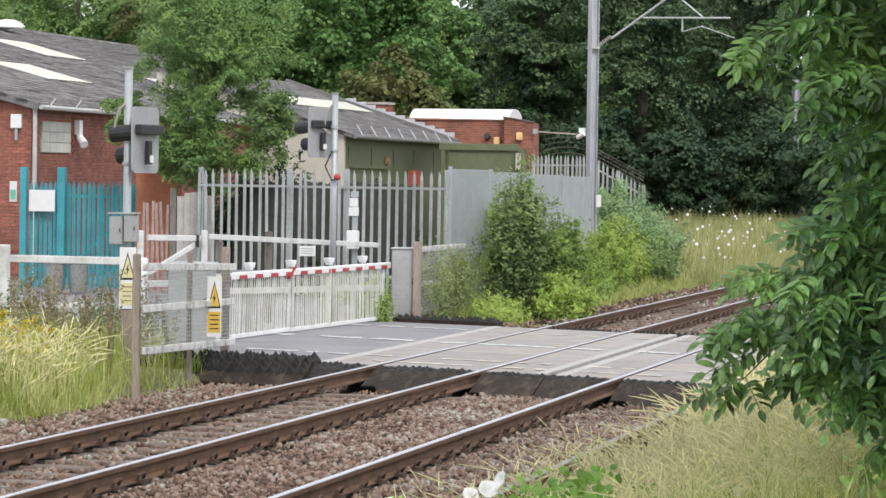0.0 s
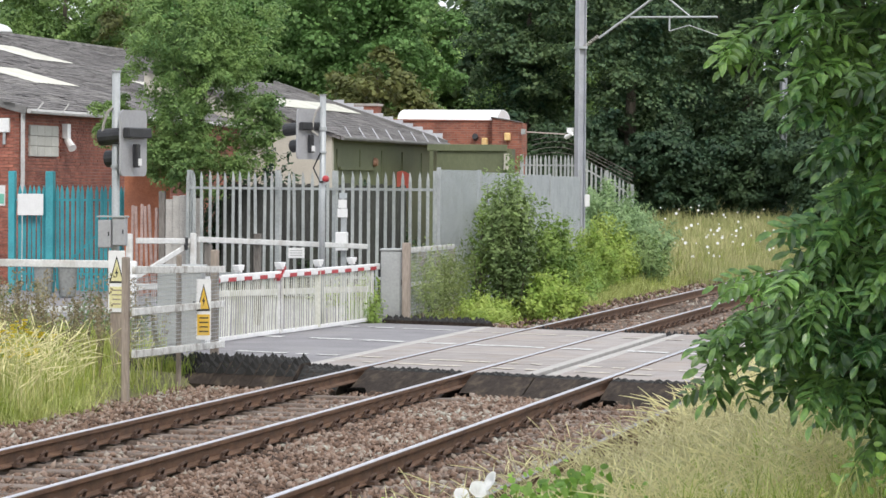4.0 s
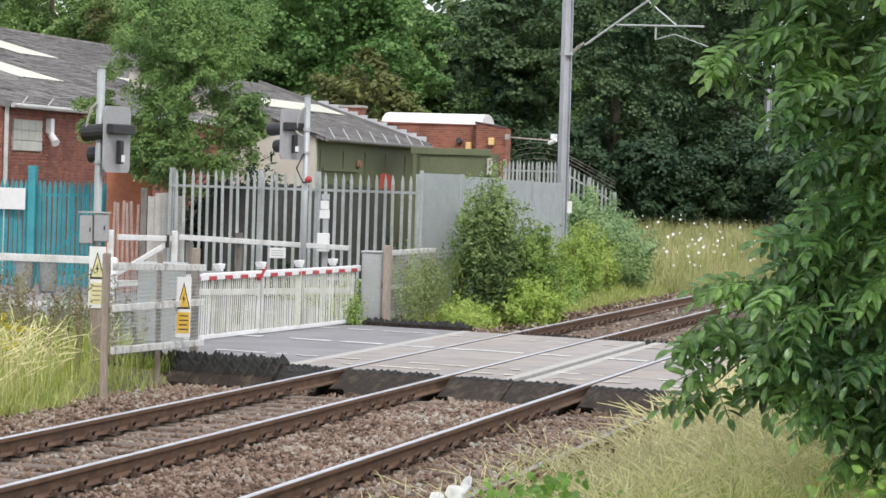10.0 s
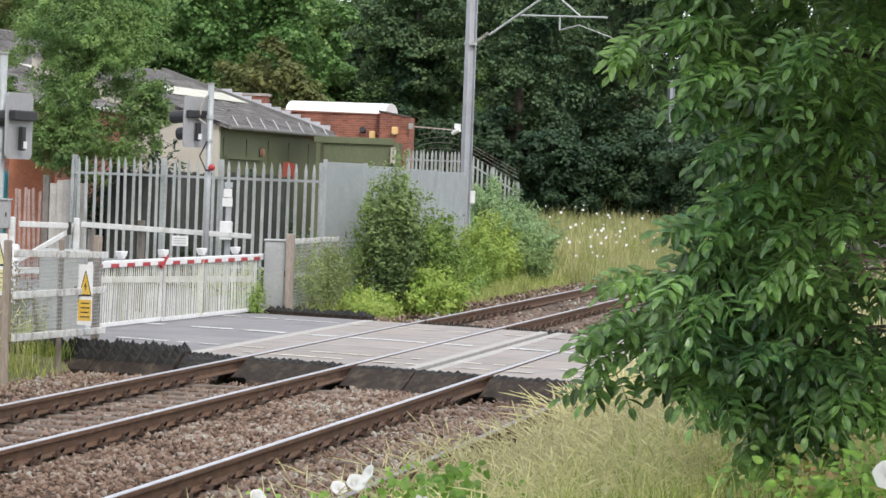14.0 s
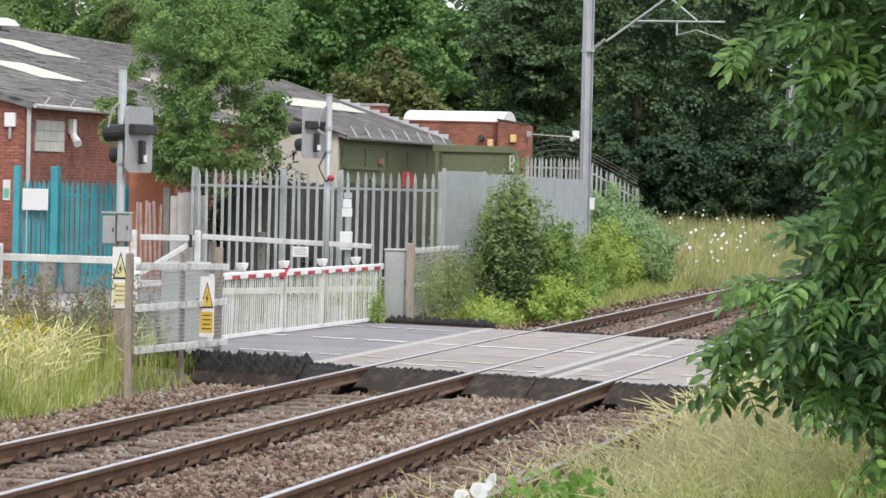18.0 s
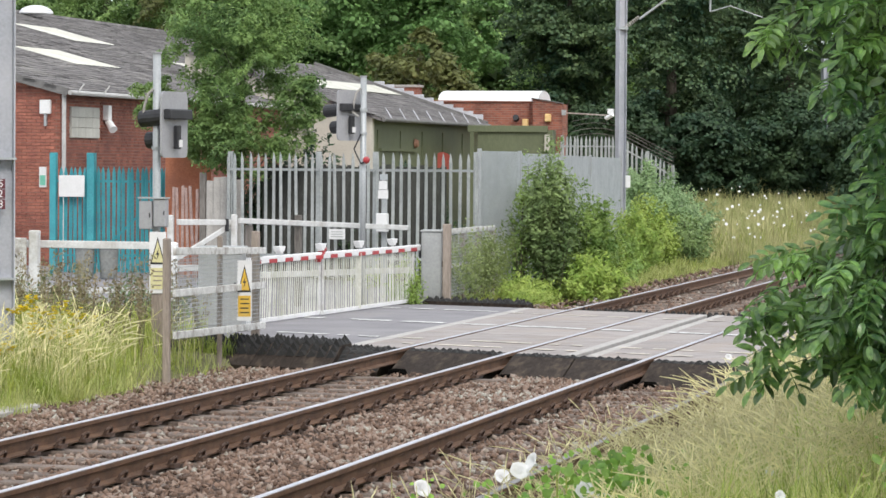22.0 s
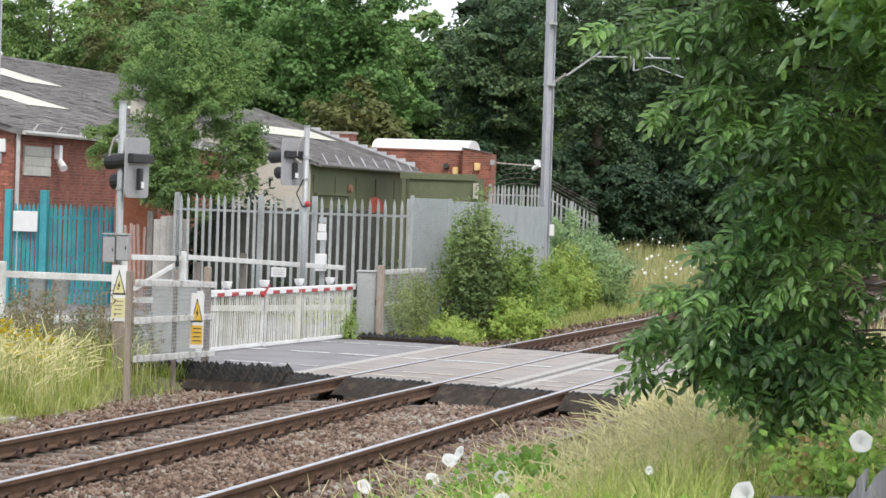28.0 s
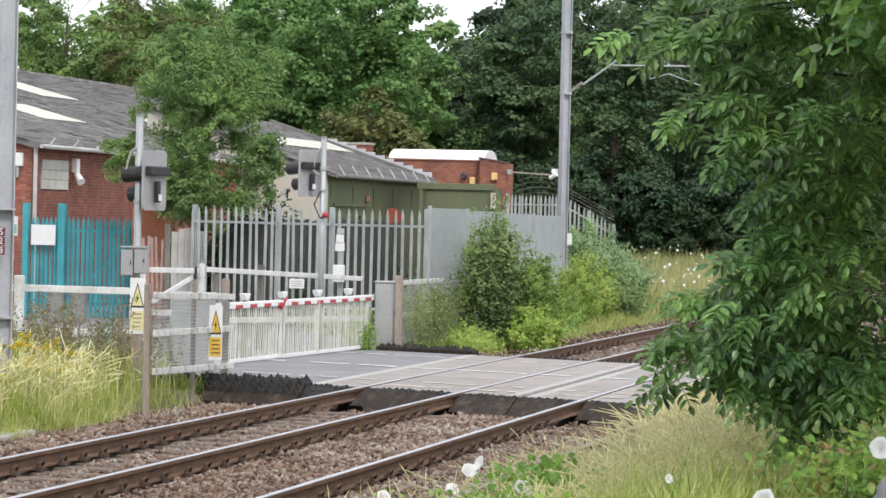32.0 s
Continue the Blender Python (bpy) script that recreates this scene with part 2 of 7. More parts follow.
YELLOW_PALE = mat("bleached_yellow", (0.60, 0.55, 0.26), (0.68, 0.64, 0.38), 8, 40, 0.6, bump=0.03, rand=0.03)
SIGN_WHITE = mat("sign_white", (0.66, 0.66, 0.66), (0.74, 0.74, 0.74), 8, 40, 0.5, bump=0.02, rand=0.02)
MAROON = mat("maroon_plate", (0.10, 0.02, 0.03), (0.15, 0.035, 0.045), 8, 40, 0.5, bump=0.02, rand=0)
TEAL = mat("teal_paint", (0.035, 0.23, 0.275), (0.055, 0.33, 0.375), 3, 30, 0.5, bump=0.05, rand=0.14, c3=(0.06, 0.24, 0.27), stain=0.4)
OLIVE = mat("olive_cladding", (0.10, 0.115, 0.06), (0.14, 0.155, 0.085), 0.8, 20, 0.6, bump=0.08, rand=0.03, c3=(0.085, 0.10, 0.055), stretch=(1, 1, 0.4))
CREAM = mat("cream_render", (0.42, 0.39, 0.33), (0.55, 0.52, 0.45), 1.2, 30, 0.85, bump=0.15, rand=0.03, c3=(0.32, 0.30, 0.26))
SLATE = mat("slate", (0.085, 0.08, 0.082), (0.25, 0.235, 0.23), 2.2, 17, 0.85, bump=0.5, rand=0.35, c3=(0.29, 0.28, 0.26), stain=0.55)
ROOFLIGHT = mat("rooflight_sheet", (0.50, 0.49, 0.42), (0.66, 0.65, 0.57), 1.0, 14, 0.6, bump=0.05, rand=0.05, c3=(0.42, 0.40, 0.32))
LEAD = mat("lead_flashing", (0.42, 0.42, 0.45), (0.58, 0.58, 0.61), 3, 30, 0.6, bump=0.05, rand=0.1)
WHITE_DOME = mat("white_roof_sheet", (0.75, 0.76, 0.77), (0.85, 0.86, 0.87), 1, 14, 0.4, bump=0.02, rand=0.02)
BARGE = mat("grey_bargeboard", (0.13, 0.125, 0.12), (0.21, 0.205, 0.20), 3, 30, 0.8, bump=0.1, rand=0.05)
PIPE = mat("grey_white_pipe", (0.42, 0.41, 0.40), (0.60, 0.59, 0.58), 3, 30, 0.6, bump=0.05, rand=0.05, c3=(0.4, 0.38, 0.36))
LAMP_GLASS = mat("amber_lamp", (0.75, 0.5, 0.2), (0.85, 0.6, 0.3), 5, 20, 0.3, bump=0, rand=0)
DARK_TIMBER = mat("dark_boards", (0.10, 0.09, 0.08), (0.22, 0.20, 0.18), 4, 30, 0.9, bump=0.3, rand=0.2, stretch=(1, 1, 0.2))
# near-black boards: tree shade painted as board colour
SHADOW_BOARD = mat("shadow_boards", (0.030, 0.031, 0.028), (0.075, 0.075, 0.068), 3, 30, 0.9, bump=0.3, rand=0.25, stretch=(1, 1, 0.2), c3=(0.05, 0.06, 0.035), stain=0.6)
BARK = mat("bark", (0.05, 0.042, 0.032), (0.13, 0.11, 0.085), 8, 50, 0.92, bump=0.6, rand=0.1, stretch=(1, 1, 0.3))
SOIL = mat("verge_soil", (0.10, 0.10, 0.04), (0.20, 0.19, 0.08), 1.5, 22, 0.95, bump=0.5, rand=0, c3=(0.15, 0.13, 0.06))
GRASS_G = mat("green_grass", (0.17, 0.26, 0.04), (0.52, 0.56, 0.14), 1.7, 9, 0.7, bump=0, rand=0.45, trans=0.42, spec=0.25, c3=(0.56, 0.50, 0.23), stain=0.5)
GRASS_Y = mat("straw_grass", (0.31, 0.39, 0.10), (0.64, 0.63, 0.29), 1.6, 11, 0.75, bump=0, rand=0.4, trans=0.3, spec=0.2, c3=(0.26, 0.35, 0.10), stain=0.6)
STRAW_HEAD = mat("seed_head", (0.54, 0.50, 0.27), (0.84, 0.80, 0.52), 4, 20, 0.8, bump=0, rand=0.35, trans=0.35, spec=0.2)
GRASS_B = mat("bank_grass", (0.15, 0.25, 0.04), (0.50, 0.57, 0.14), 2.2, 14, 0.75, bump=0, rand=0.8, trans=0.4, spec=0.2)
GRASS_L = mat("light_grass", (0.32, 0.40, 0.11), (0.62, 0.62, 0.27), 2.5, 12, 0.75, bump=0, rand=0.4, trans=0.4, spec=0.2)
GRASS_M = mat("meadow_grass", (0.24, 0.30, 0.09), (0.60, 0.54, 0.30), 0.7, 5, 0.75, bump=0, rand=0.4, trans=0.3, spec=0.2, c3=(0.24, 0.32, 0.10), stain=0.55)
PETAL_W = mat("white_petal", (0.78, 0.78, 0.78), (0.86, 0.86, 0.86), 9, 30, 0.6, bump=0, rand=0.04, trans=0.3)
PETAL_Y = mat("yellow_petal", (0.78, 0.62, 0.02), (0.88, 0.74, 0.04), 9, 30, 0.6, bump=0, rand=0.1, trans=0.3)
ASH_LEAF = mat("ash_leaf", (0.070, 0.17, 0.064), (0.325, 0.52, 0.135), 1.6, 30, 0.3, bump=0.05, rand=0.75, trans=0.40, spec=0.75)
IVY = mat("bindweed_leaf", (0.15, 0.33, 0.045), (0.32, 0.52, 0.09), 3, 25, 0.5, bump=0.05, rand=0.4, trans=0.4)


def leaf_mat(name, c1, c2, rand=0.4, trans=0.3):
    return mat(name, c1, c2, 0.45, 4, 0.55, bump=0, rand=rand, trans=trans, spec=0.35)


SYCAMORE = leaf_mat("sycamore_leaf", (0.09, 0.20, 0.055), (0.215, 0.375, 0.115))
DARKLEAF = leaf_mat("dark_leaf", (0.031, 0.080, 0.048), (0.142, 0.205, 0.082))
# leaf colour with the canopy's shade painted in
SHADE_LEAF = leaf_mat("shade_tone_leaf", (0.027, 0.066, 0.041), (0.088, 0.142, 0.062))
ROWAN = leaf_mat("rowan_leaf", (0.088, 0.172, 0.058), (0.27, 0.395, 0.12))
OLIVELEAF = leaf_mat("olive_leaf", (0.095, 0.115, 0.035), (0.185, 0.20, 0.065))
BUSH_DARK = leaf_mat("bush_leaf", (0.11, 0.185, 0.066), (0.34, 0.45, 0.17), rand=0.5)
BUSH_MID = leaf_mat("shrub_leaf", (0.13, 0.23, 0.052), (0.34, 0.45, 0.12), rand=0.5)
BUSH_LIGHT = leaf_mat("light_bush_leaf", (0.185, 0.30, 0.05), (0.43, 0.51, 0.13), rand=0.45)
OLIVE_MIX = leaf_mat("vine_leaf", (0.14, 0.19, 0.07), (0.36, 0.42, 0.17), rand=0.5)
BUSH_GREY = leaf_mat("grey_green_leaf", (0.125, 0.215, 0.095), (0.32, 0.43, 0.21), rand=0.5)


# ---- mesh helpers ----
class Geo:
    """Collects vertices and faces of one mesh."""

    def __init__(self):
        self.v, self.f = [], []

    def poly(self, pts):
        i = len(self.v)
        self.v += [tuple(p) for p in pts]
        self.f.append(tuple(range(i, i + len(pts))))
        return self

    def box(self, c, s, m=None):
        i = len(self.v)
        for dx in (-0.5, 0.5):
            for dy in (-0.5, 0.5):
                for dz in (-0.5, 0.5):
                    p = Vector((dx * s[0], dy * s[1], dz * s[2]))
                    if m:
                        p = m @ p
                    self.v.append((c[0] + p[0], c[1] + p[1], c[2] + p[2]))
        for q in ((0, 1, 3, 2), (4, 6, 7, 5), (0, 4, 5, 1), (2, 3, 7, 6), (0, 2, 6, 4), (1, 5, 7, 3)):
            self.f.append(tuple(i + k for k in q))
        return self

    def bar(self, a, b, w, h):
        """A box from a to b, w wide and h high."""
        a, b = Vector(a), Vector(b)
        d = b - a
        return self.box((a + b) / 2, (d.length, w, h), d.to_track_quat("X", "Z").to_matrix())

    def tube(self, a, b, r, r2=None, n=10, cap=True):
        a, b = Vector(a), Vector(b)
        r2 = r if r2 is None else r2
        q = (b - a).to_track_quat("Z", "Y").to_matrix()
        i = len(self.v)
        for p, rr in ((a, r), (b, r2)):
            for k in range(n):
                t = 2 * math.pi * k / n
                self.v.append(tuple(p + q @ Vector((rr * math.cos(t), rr * math.sin(t), 0))))
        for k in range(n):
            k2 = (k + 1) % n
            self.f.append((i + k, i + k2, i + n + k2, i + n + k))
        if cap:
            self.f.append(tuple(i + n - 1 - k for k in range(n)))
            self.f.append(tuple(i + n + k for k in range(n)))
        return self

    def prism(self, pts, d):
        """pts: a closed outline; d: the vector along which it is drawn out."""
        n, i = len(pts), len(self.v)
        d = Vector(d)
        self.v += [tuple(p) for p in pts] + [tuple(Vector(p) + d) for p in pts]
        self.f.append(tuple(i + n - 1 - k for k in range(n)))
        self.f.append(tuple(i + n + k for k in range(n)))
        for k in range(n):
            k2 = (k + 1) % n
            self.f.append((i + k, i + k2, i + n + k2, i + n + k))
        return self

    def mesh(self, name, material, bevel=0.0, smooth=False):
        me = bpy.data.meshes.new(name)
        me.from_pydata(self.v, [], self.f)
        bm = bmesh.new()
        bm.from_mesh(me)
        bmesh.ops.recalc_face_normals(bm, faces=bm.faces)
        if bevel:
            bmesh.ops.bevel(bm, geom=list(bm.edges), offset=bevel, segments=1, affect="EDGES", clamp_overlap=True)
        bm.to_mesh(me)
        bm.free()
        me.materials.append(material)
        if smooth:
            for p in me.polygons:
                p.use_smooth = True
        return me


def part(name, geo, material, parent=None, label="", bevel=0.0, smooth=False):
    me = geo if isinstance(geo, bpy.types.Mesh) else geo.mesh(name, material, bevel, smooth)
    ob = new(name, me)
    if parent:
        ob.parent = parent
    if label:
        tagged(ob, label)
    return ob


def thing(name, label, category, at=(0, 0, 0), turn=0.0, group="", kind=""):
    e = new(name)
    e.matrix_world = pose(*at, 0, 0, turn)
    return tagged(e, label, category, group, kind)


def quick_mesh(name, verts, faces, material, smooth=False):
    """Large meshes from arrays; every face has the same number of corners."""
    me = bpy.data.meshes.new(name)
    nv, (nf, k) = len(verts), faces.shape
    me.vertices.add(nv)
    me.vertices.foreach_set("co", np.ascontiguousarray(verts, dtype=np.float32).ravel())
    me.loops.add(nf * k)
    me.loops.foreach_set("vertex_index", np.ascontiguousarray(faces, dtype=np.int32).ravel())
    me.polygons.add(nf)
    me.polygons.foreach_set("loop_start", np.arange(nf, dtype=np.int32) * k)
    me.update(calc_edges=True)
    me.materials.append(material)
    if smooth:
        me.polygons.foreach_set("use_smooth", np.ones(nf, dtype=bool))
    return me


rng = np.random.default_rng(7)


def unit(v):
    return v / np.maximum(np.linalg.norm(v, axis=-1, keepdims=True), 1e-9)


def leaves(points, normals, size, ratio=0.55, fold=0.15, broad=False):
    """A folded leaf of two quads at each point, facing about its normal. size: one length, or an array."""
    n = len(points)
    size = np.broadcast_to(np.asarray(size, dtype=float), (n,))[:, None]
    nrm = unit(normals)
    tan = unit(np.cross(nrm, rng.normal(size=(n, 3))))
    bit = np.cross(nrm, tan)
    at = lambda t, w, dn: points + tan * size * t + bit * size * ratio * w - nrm * size * dn
    base, tip = at(-0.5, 0, 0), at(0.5, 0, 0.35 * fold)
    if broad:
        rows = ((-0.30, 0.40, 0.6), (0.0, 0.50, 0.7), (0.28, 0.32, 0.6))
        v = [base]
        for t, w, dn in rows:
            v += [at(t, w, dn * fold), at(t, 0, 0), at(t, -w, dn * fold)]
        v = np.stack(v + [tip], 1).reshape(-1, 3)
        i = np.arange(n)[:, None] * 11
        tri = [(0, 1, 2), (0, 2, 3), (7, 10, 8), (8, 10, 9)]
        for o in (1, 4):
            tri += [(o, o + 3, o + 4), (o, o + 4, o + 1), (o + 1, o + 4, o + 5), (o + 1, o + 5, o + 2)]
        return v, np.concatenate([i + np.array([q]) for q in tri], 0)
    left, right = at(0, 0.5, fold), at(0, -0.5, fold)
    v = np.stack([base, left, tip, right], 1).reshape(-1, 3)
    i = np.arange(n)[:, None] * 4
    f = np.concatenate([i + np.array([[0, 1, 2]]), i + np.array([[0, 2, 3]])], 0)
    return v, f


def blades(roots, height, width, lean, lite=False):
    """Grass blades that grow in tufts, lean with their tuft and curl over."""
    n = len(roots)
    cell = (np.floor(roots[:, 0] / 0.17).astype(int) * 7919 + np.floor(roots[:, 1] / 0.26).astype(int) * 104729) % 997
    heads, tall = rng.uniform(0, 2 * math.pi, 997), rng.uniform(0.55, 1.3, 997)
    a = heads[cell] + rng.normal(0, 0.95, n)
    d = np.stack([np.cos(a), np.sin(a), np.zeros(n)], 1)
    s = np.stack([-np.sin(a), np.cos(a), np.zeros(n)], 1)
    s = unit(s + d * rng.normal(0, 1, (n, 1)))
    h = (np.broadcast_to(height, (n,)) * tall[cell])[:, None]
    w = np.broadcast_to(width, (n,))[:, None]
    k = np.broadcast_to(lean, (n,))[:, None]
    up = np.array([[0, 0, 1.0]])
    ang, p, pts = 0.35 * k, roots, [roots]
    for i, step in enumerate((0.34, 0.28, 0.22, 0.16)):
        p = p + h * step * (up * np.cos(ang) + d * np.sin(ang))
        ang = ang + k * (0.25 + 0.25 * i) * rng.uniform(0.5, 1.4, (n, 1))
        pts.append(p)
    if lite:
        v = np.stack([pts[0] - s * w / 2, pts[0] + s * w / 2, pts[2] - s * w * 0.4, pts[2] + s * w * 0.4, pts[4]], 1).reshape(-1, 3)
        i = np.arange(n)[:, None] * 5
        return v, np.concatenate([i + np.array([q]) for q in ((0, 1, 3), (0, 3, 2), (2, 3, 4))], 0)
    v = []
    for q, f in zip(pts[:4], (0.8, 1.0, 0.8, 0.5)):
        v += [q - s * w * f / 2, q + s * w * f / 2]
    v = np.stack(v + [pts[4]], 1).reshape(-1, 3)
    i = np.arange(n)[:, None] * 9
    f = np.concatenate([i + np.array([q]) for q in ((0, 1, 3), (0, 3, 2), (2, 3, 5), (2, 5, 4), (4, 5, 7), (4, 7, 6), (6, 7, 8))], 0)
    return v, f


def join(*vf):
    vs, fs, o = [], [], 0
    for v, f in vf:
        vs.append(v)
        fs.append(f + o)
        o += len(v)
    return np.concatenate(vs), np.concatenate(fs)


# ---- plan: rails run along y; camera side is x = 0 ----
RAILS = (-9.66, -8.155, -6.30, -4.795)
SKEW = -0.38


def near_edge(x):
    return 38.6 + SKEW * (x + 10.55)


def far_edge(x):
    return 49.1 + SKEW * (x + 9.6)


def ramp(a, b, t):
    t = np.clip((t - a) / (b - a), 0, 1)
    return t * t * (3 - 2 * t)


def ground_z(x, y):
    """Height of the ground sheet: sunken track bed, bank towards the camera, meadow bank far behind."""
    x, y = np.asarray(x, float), np.asarray(y, float)
    z = -0.12 + 0.0 * x
    bed = ramp(-12.15, -11.75, x) * (1 - ramp(-4.3, -3.7, x))
    z = z - 0.2 * bed
    z = z + 0.87 * ramp(-4.2, -1.2, x) * (1 - ramp(28, 60, y))
    z = z + 1.5 * ramp(66, 150, y) * (1 - ramp(-12.6, -11.4, x)) * ramp(-30, -17, x)
    z = z + 0.6 * ramp(50, 120, y) * ramp(-4.0, 2.0, x)
    return z


gx = np.unique(np.concatenate([np.linspace(-3000, -120, 10), np.linspace(-110, -20, 19), np.linspace(-19, 4, 93), np.linspace(6, 100, 16), np.linspace(150, 3000, 9)]))
gy = np.unique(np.concatenate([np.linspace(-3000, -60, 9), np.linspace(-50, 6, 15), np.linspace(7, 80, 147), np.linspace(82, 200, 40), np.linspace(230, 4000, 14)]))
GX, GY = np.meshgrid(gx, gy, indexing="ij")
GZ = ground_z(GX, GY) + rng.normal(0, 0.012, GX.shape) * (np.abs(GX + 8) < 30)
verts = np.stack([GX, GY, GZ], -1).reshape(-1, 3)
ii, jj = np.meshgrid(np.arange(len(gx) - 1), np.arange(len(gy) - 1), indexing="ij")
k0 = (ii * len(gy) + jj).ravel()
faces = np.stack([k0, k0 + len(gy), k0 + len(gy) + 1, k0 + 1], 1)
tagged(new("ground", quick_mesh("ground", verts, faces, SOIL, True)), "rough weedy ground with tracks and banks", "ground", kind="structure")

# ballast bed as a low mound under both tracks
bed = Geo()
bed.prism([(-11.55, 49.0, -0.36), (-10.7, 49.0, -0.225), (-3.95, 47.4, -0.225), (-3.6, 47.4, -0.33)], (0, 213, 0))
bed.prism([(-10.9, 2, -0.36), (-3.7, 2, -0.36), (-3.7, 32.9, -0.36), (-10.9, 35.6, -0.36)], (0, 0, 0.135))
tagged(part("ballast_bed", bed, BALLAST_BED), "brown crushed-stone bed under two tracks", "track bed", kind="structure")


def stones(n, x0, x1, y0, y1, z, s0, s1):
    """Irregular flattish stones as squashed octahedra, turned and a little tilted."""
    p = np.stack([rng.uniform(x0, x1, n), rng.uniform(y0, y1, n), np.full(n, z)], 1)
    p[:, 2] += rng.uniform(-0.02, 0.03, n)
    v = p[:, 1] - near_edge(p[:, 0]) + 1.45
    p[:, 2] -= 0.05 * ramp(-1.9, -0.5, v) * (p[:, 1] < 45) * (z > -0.25)
    r = rng.uniform(s0, s1, (n, 1, 1))
    base = np.array([[1.25, 0, 0], [-1.25, 0, 0], [0, 1, 0], [0, -1, 0], [0, 0, 0.7], [0, 0, -0.7]], float)
    shape = base[None] * rng.uniform(0.55, 1.1, (n, 6, 1)) + rng.normal(0, 0.16, (n, 6, 3))
    q = unit(rng.normal(size=(n, 4)) * np.array([[1, 0.42, 0.42, 1]]))
    w, x, y, zz = q.T
    R = np.stack([1 - 2 * (y * y + zz * zz), 2 * (x * y - zz * w), 2 * (x * zz + y * w), 2 * (x * y + zz * w), 1 - 2 * (x * x + zz * zz), 2 * (y * zz - x * w), 2 * (x * zz - y * w), 2 * (y * zz + x * w), 1 - 2 * (x * x + y * y)], 1).reshape(-1, 3, 3)
    v = p[:, None] + r * np.einsum("nij,nkj->nki", R, shape)
    f = np.array([[0, 2, 4], [2, 1, 4], [1, 3, 4], [3, 0, 4], [2, 0, 5], [1, 2, 5], [3, 1, 5], [0, 3, 5]])
    return v.reshape(-1, 3), (np.arange(n)[:, None, None] * 6 + f[None]).reshape(-1, 3)


near_stones = join(
    stones(21000, -8.02, -6.42, 14, 37.2, -0.195, 0.016, 0.048),
    stones(6500, -9.5, -8.3, 16, 37.2, -0.222, 0.017, 0.050),
    stones(5500, -10.9, -9.8, 18, 37.3, -0.225, 0.02, 0.05),
    stones(9000, -11.9, -10.8, 18, 37.6, -0.29, 0.018, 0.050),
    stones(9500, -6.2, -4.9, 12, 37.2, -0.204, 0.017, 0.048),
    stones(2500, -4.7, -3.8, 10, 37.2, -0.21, 0.02, 0.042),
    stones(6000, -11.6, -4.2, 50.5, 85, -0.21, 0.035, 0.07),
)
tagged(new("ballast", quick_mesh("ballast", *near_stones, STONE)), "loose brown and grey crushed track stone", "ballast", kind="stuff")

# ---- rails ----
def rail(x, head=RAIL_TOP):
    prof = [(-0.07, -0.155), (0.07, -0.155), (0.07, -0.142), (0.012, -0.125), (0.012, -0.045), (0.036, -0.034), (0.036, -0.004), (0.028, 0), (-0.028, 0), (-0.036, -0.004), (-0.036, -0.034), (-0.012, -0.045), (-0.012, -0.125), (-0.07, -0.142)]
    g = Geo().prism([(x + a, 0, b - 0.003) for a, b in prof], (0, 240, 0))
    r = part("rail", g, RAIL_SIDE)
    tagged(r, "rusty steel rail with a polished running surface", "rail", "running rails")
    top = Geo().box((x, 120, -0.0005), (0.062, 240, 0.005))
    part("running_surface", top, head, r, "bright worn rail head" if head is RAIL_TOP else "dull grey rail head")


for x in RAILS:
    rail(x, DULL_RAIL if x > -5 else RAIL_TOP)

# ---- sleepers with rail clips ----
sl = Geo()
sl.prism([(-1.22, -0.13, -0.36), (1.22, -0.13, -0.36), (1.22, -0.10, -0.175), (0.55, -0.09, -0.185), (-0.55, -0.09, -0.185), (-1.22, -0.10, -0.175)], (0, 0.24, 0))
sleeper_mesh = sl.mesh("sleeper", SLEEPER, 0.012)
cg = Geo()
pts = [Vector((0.0, -0.055, 0.0)), Vector((0.015, -0.05, 0.035)), Vector((0.03, -0.015, 0.052)), Vector((0.03, 0.02, 0.05)), Vector((0.015, 0.05, 0.032)), Vector((0.0, 0.055, 0.0))]
for a, b in zip(pts, pts[1:]):
    cg.tube(a * 1.5, b * 1.5, 0.014, n=6)
cg.box((0.02, 0, 0.008), (0.08, 0.15, 0.03))
clip_mesh = cg.mesh("clip", CLIP)


def sleeper(xc, y):
    s = tagged(new("sleeper", sleeper_mesh), "weathered brown concrete railway sleeper half buried in stone", "sleeper", "sleepers")
    s.matrix_world = pose(xc + rng.normal(0, 0.01), y + rng.normal(0, 0.012), rng.normal(0, 0.004), 0, 0, rng.normal(0, 0.4))
    for k, side in ((-0.7525, -1), (-0.7525, 1), (0.7525, -1), (0.7525, 1)):
        c = part("clip", clip_mesh, CLIP, s)
        c.matrix_basis = pose(k + side * 0.075, 0, -0.155, 0, 0, 0 if side > 0 else 180)


for xc in ((RAILS[0] + RAILS[1]) / 2, (RAILS[2] + RAILS[3]) / 2):
    for k in range(-13, 21):
        y = 23.5 + 0.65 * k
        if xc > -7 and y < 14 or y > near_edge(xc) - 2.7:
            continue
        sleeper(xc, y)
    for k in range(16):
        sleeper(xc, 50.9 + 0.65 * k)
far_sleepers = Geo()
for xc in ((RAILS[0] + RAILS[1]) / 2, (RAILS[2] + RAILS[3]) / 2):
    for k in range(90):
        far_sleepers.box((xc, 61.5 + 0.65 * k, -0.24), (2.44, 0.24, 0.12))
tagged(part("distant_sleepers", far_sleepers, SLEEPER), "row of brown sleepers further along the track", "sleepers", kind="stuff")

# ---- crossing deck ----
deck = thing("crossing_deck", "grey level crossing deck of worn road panels", "crossing deck", kind="structure")


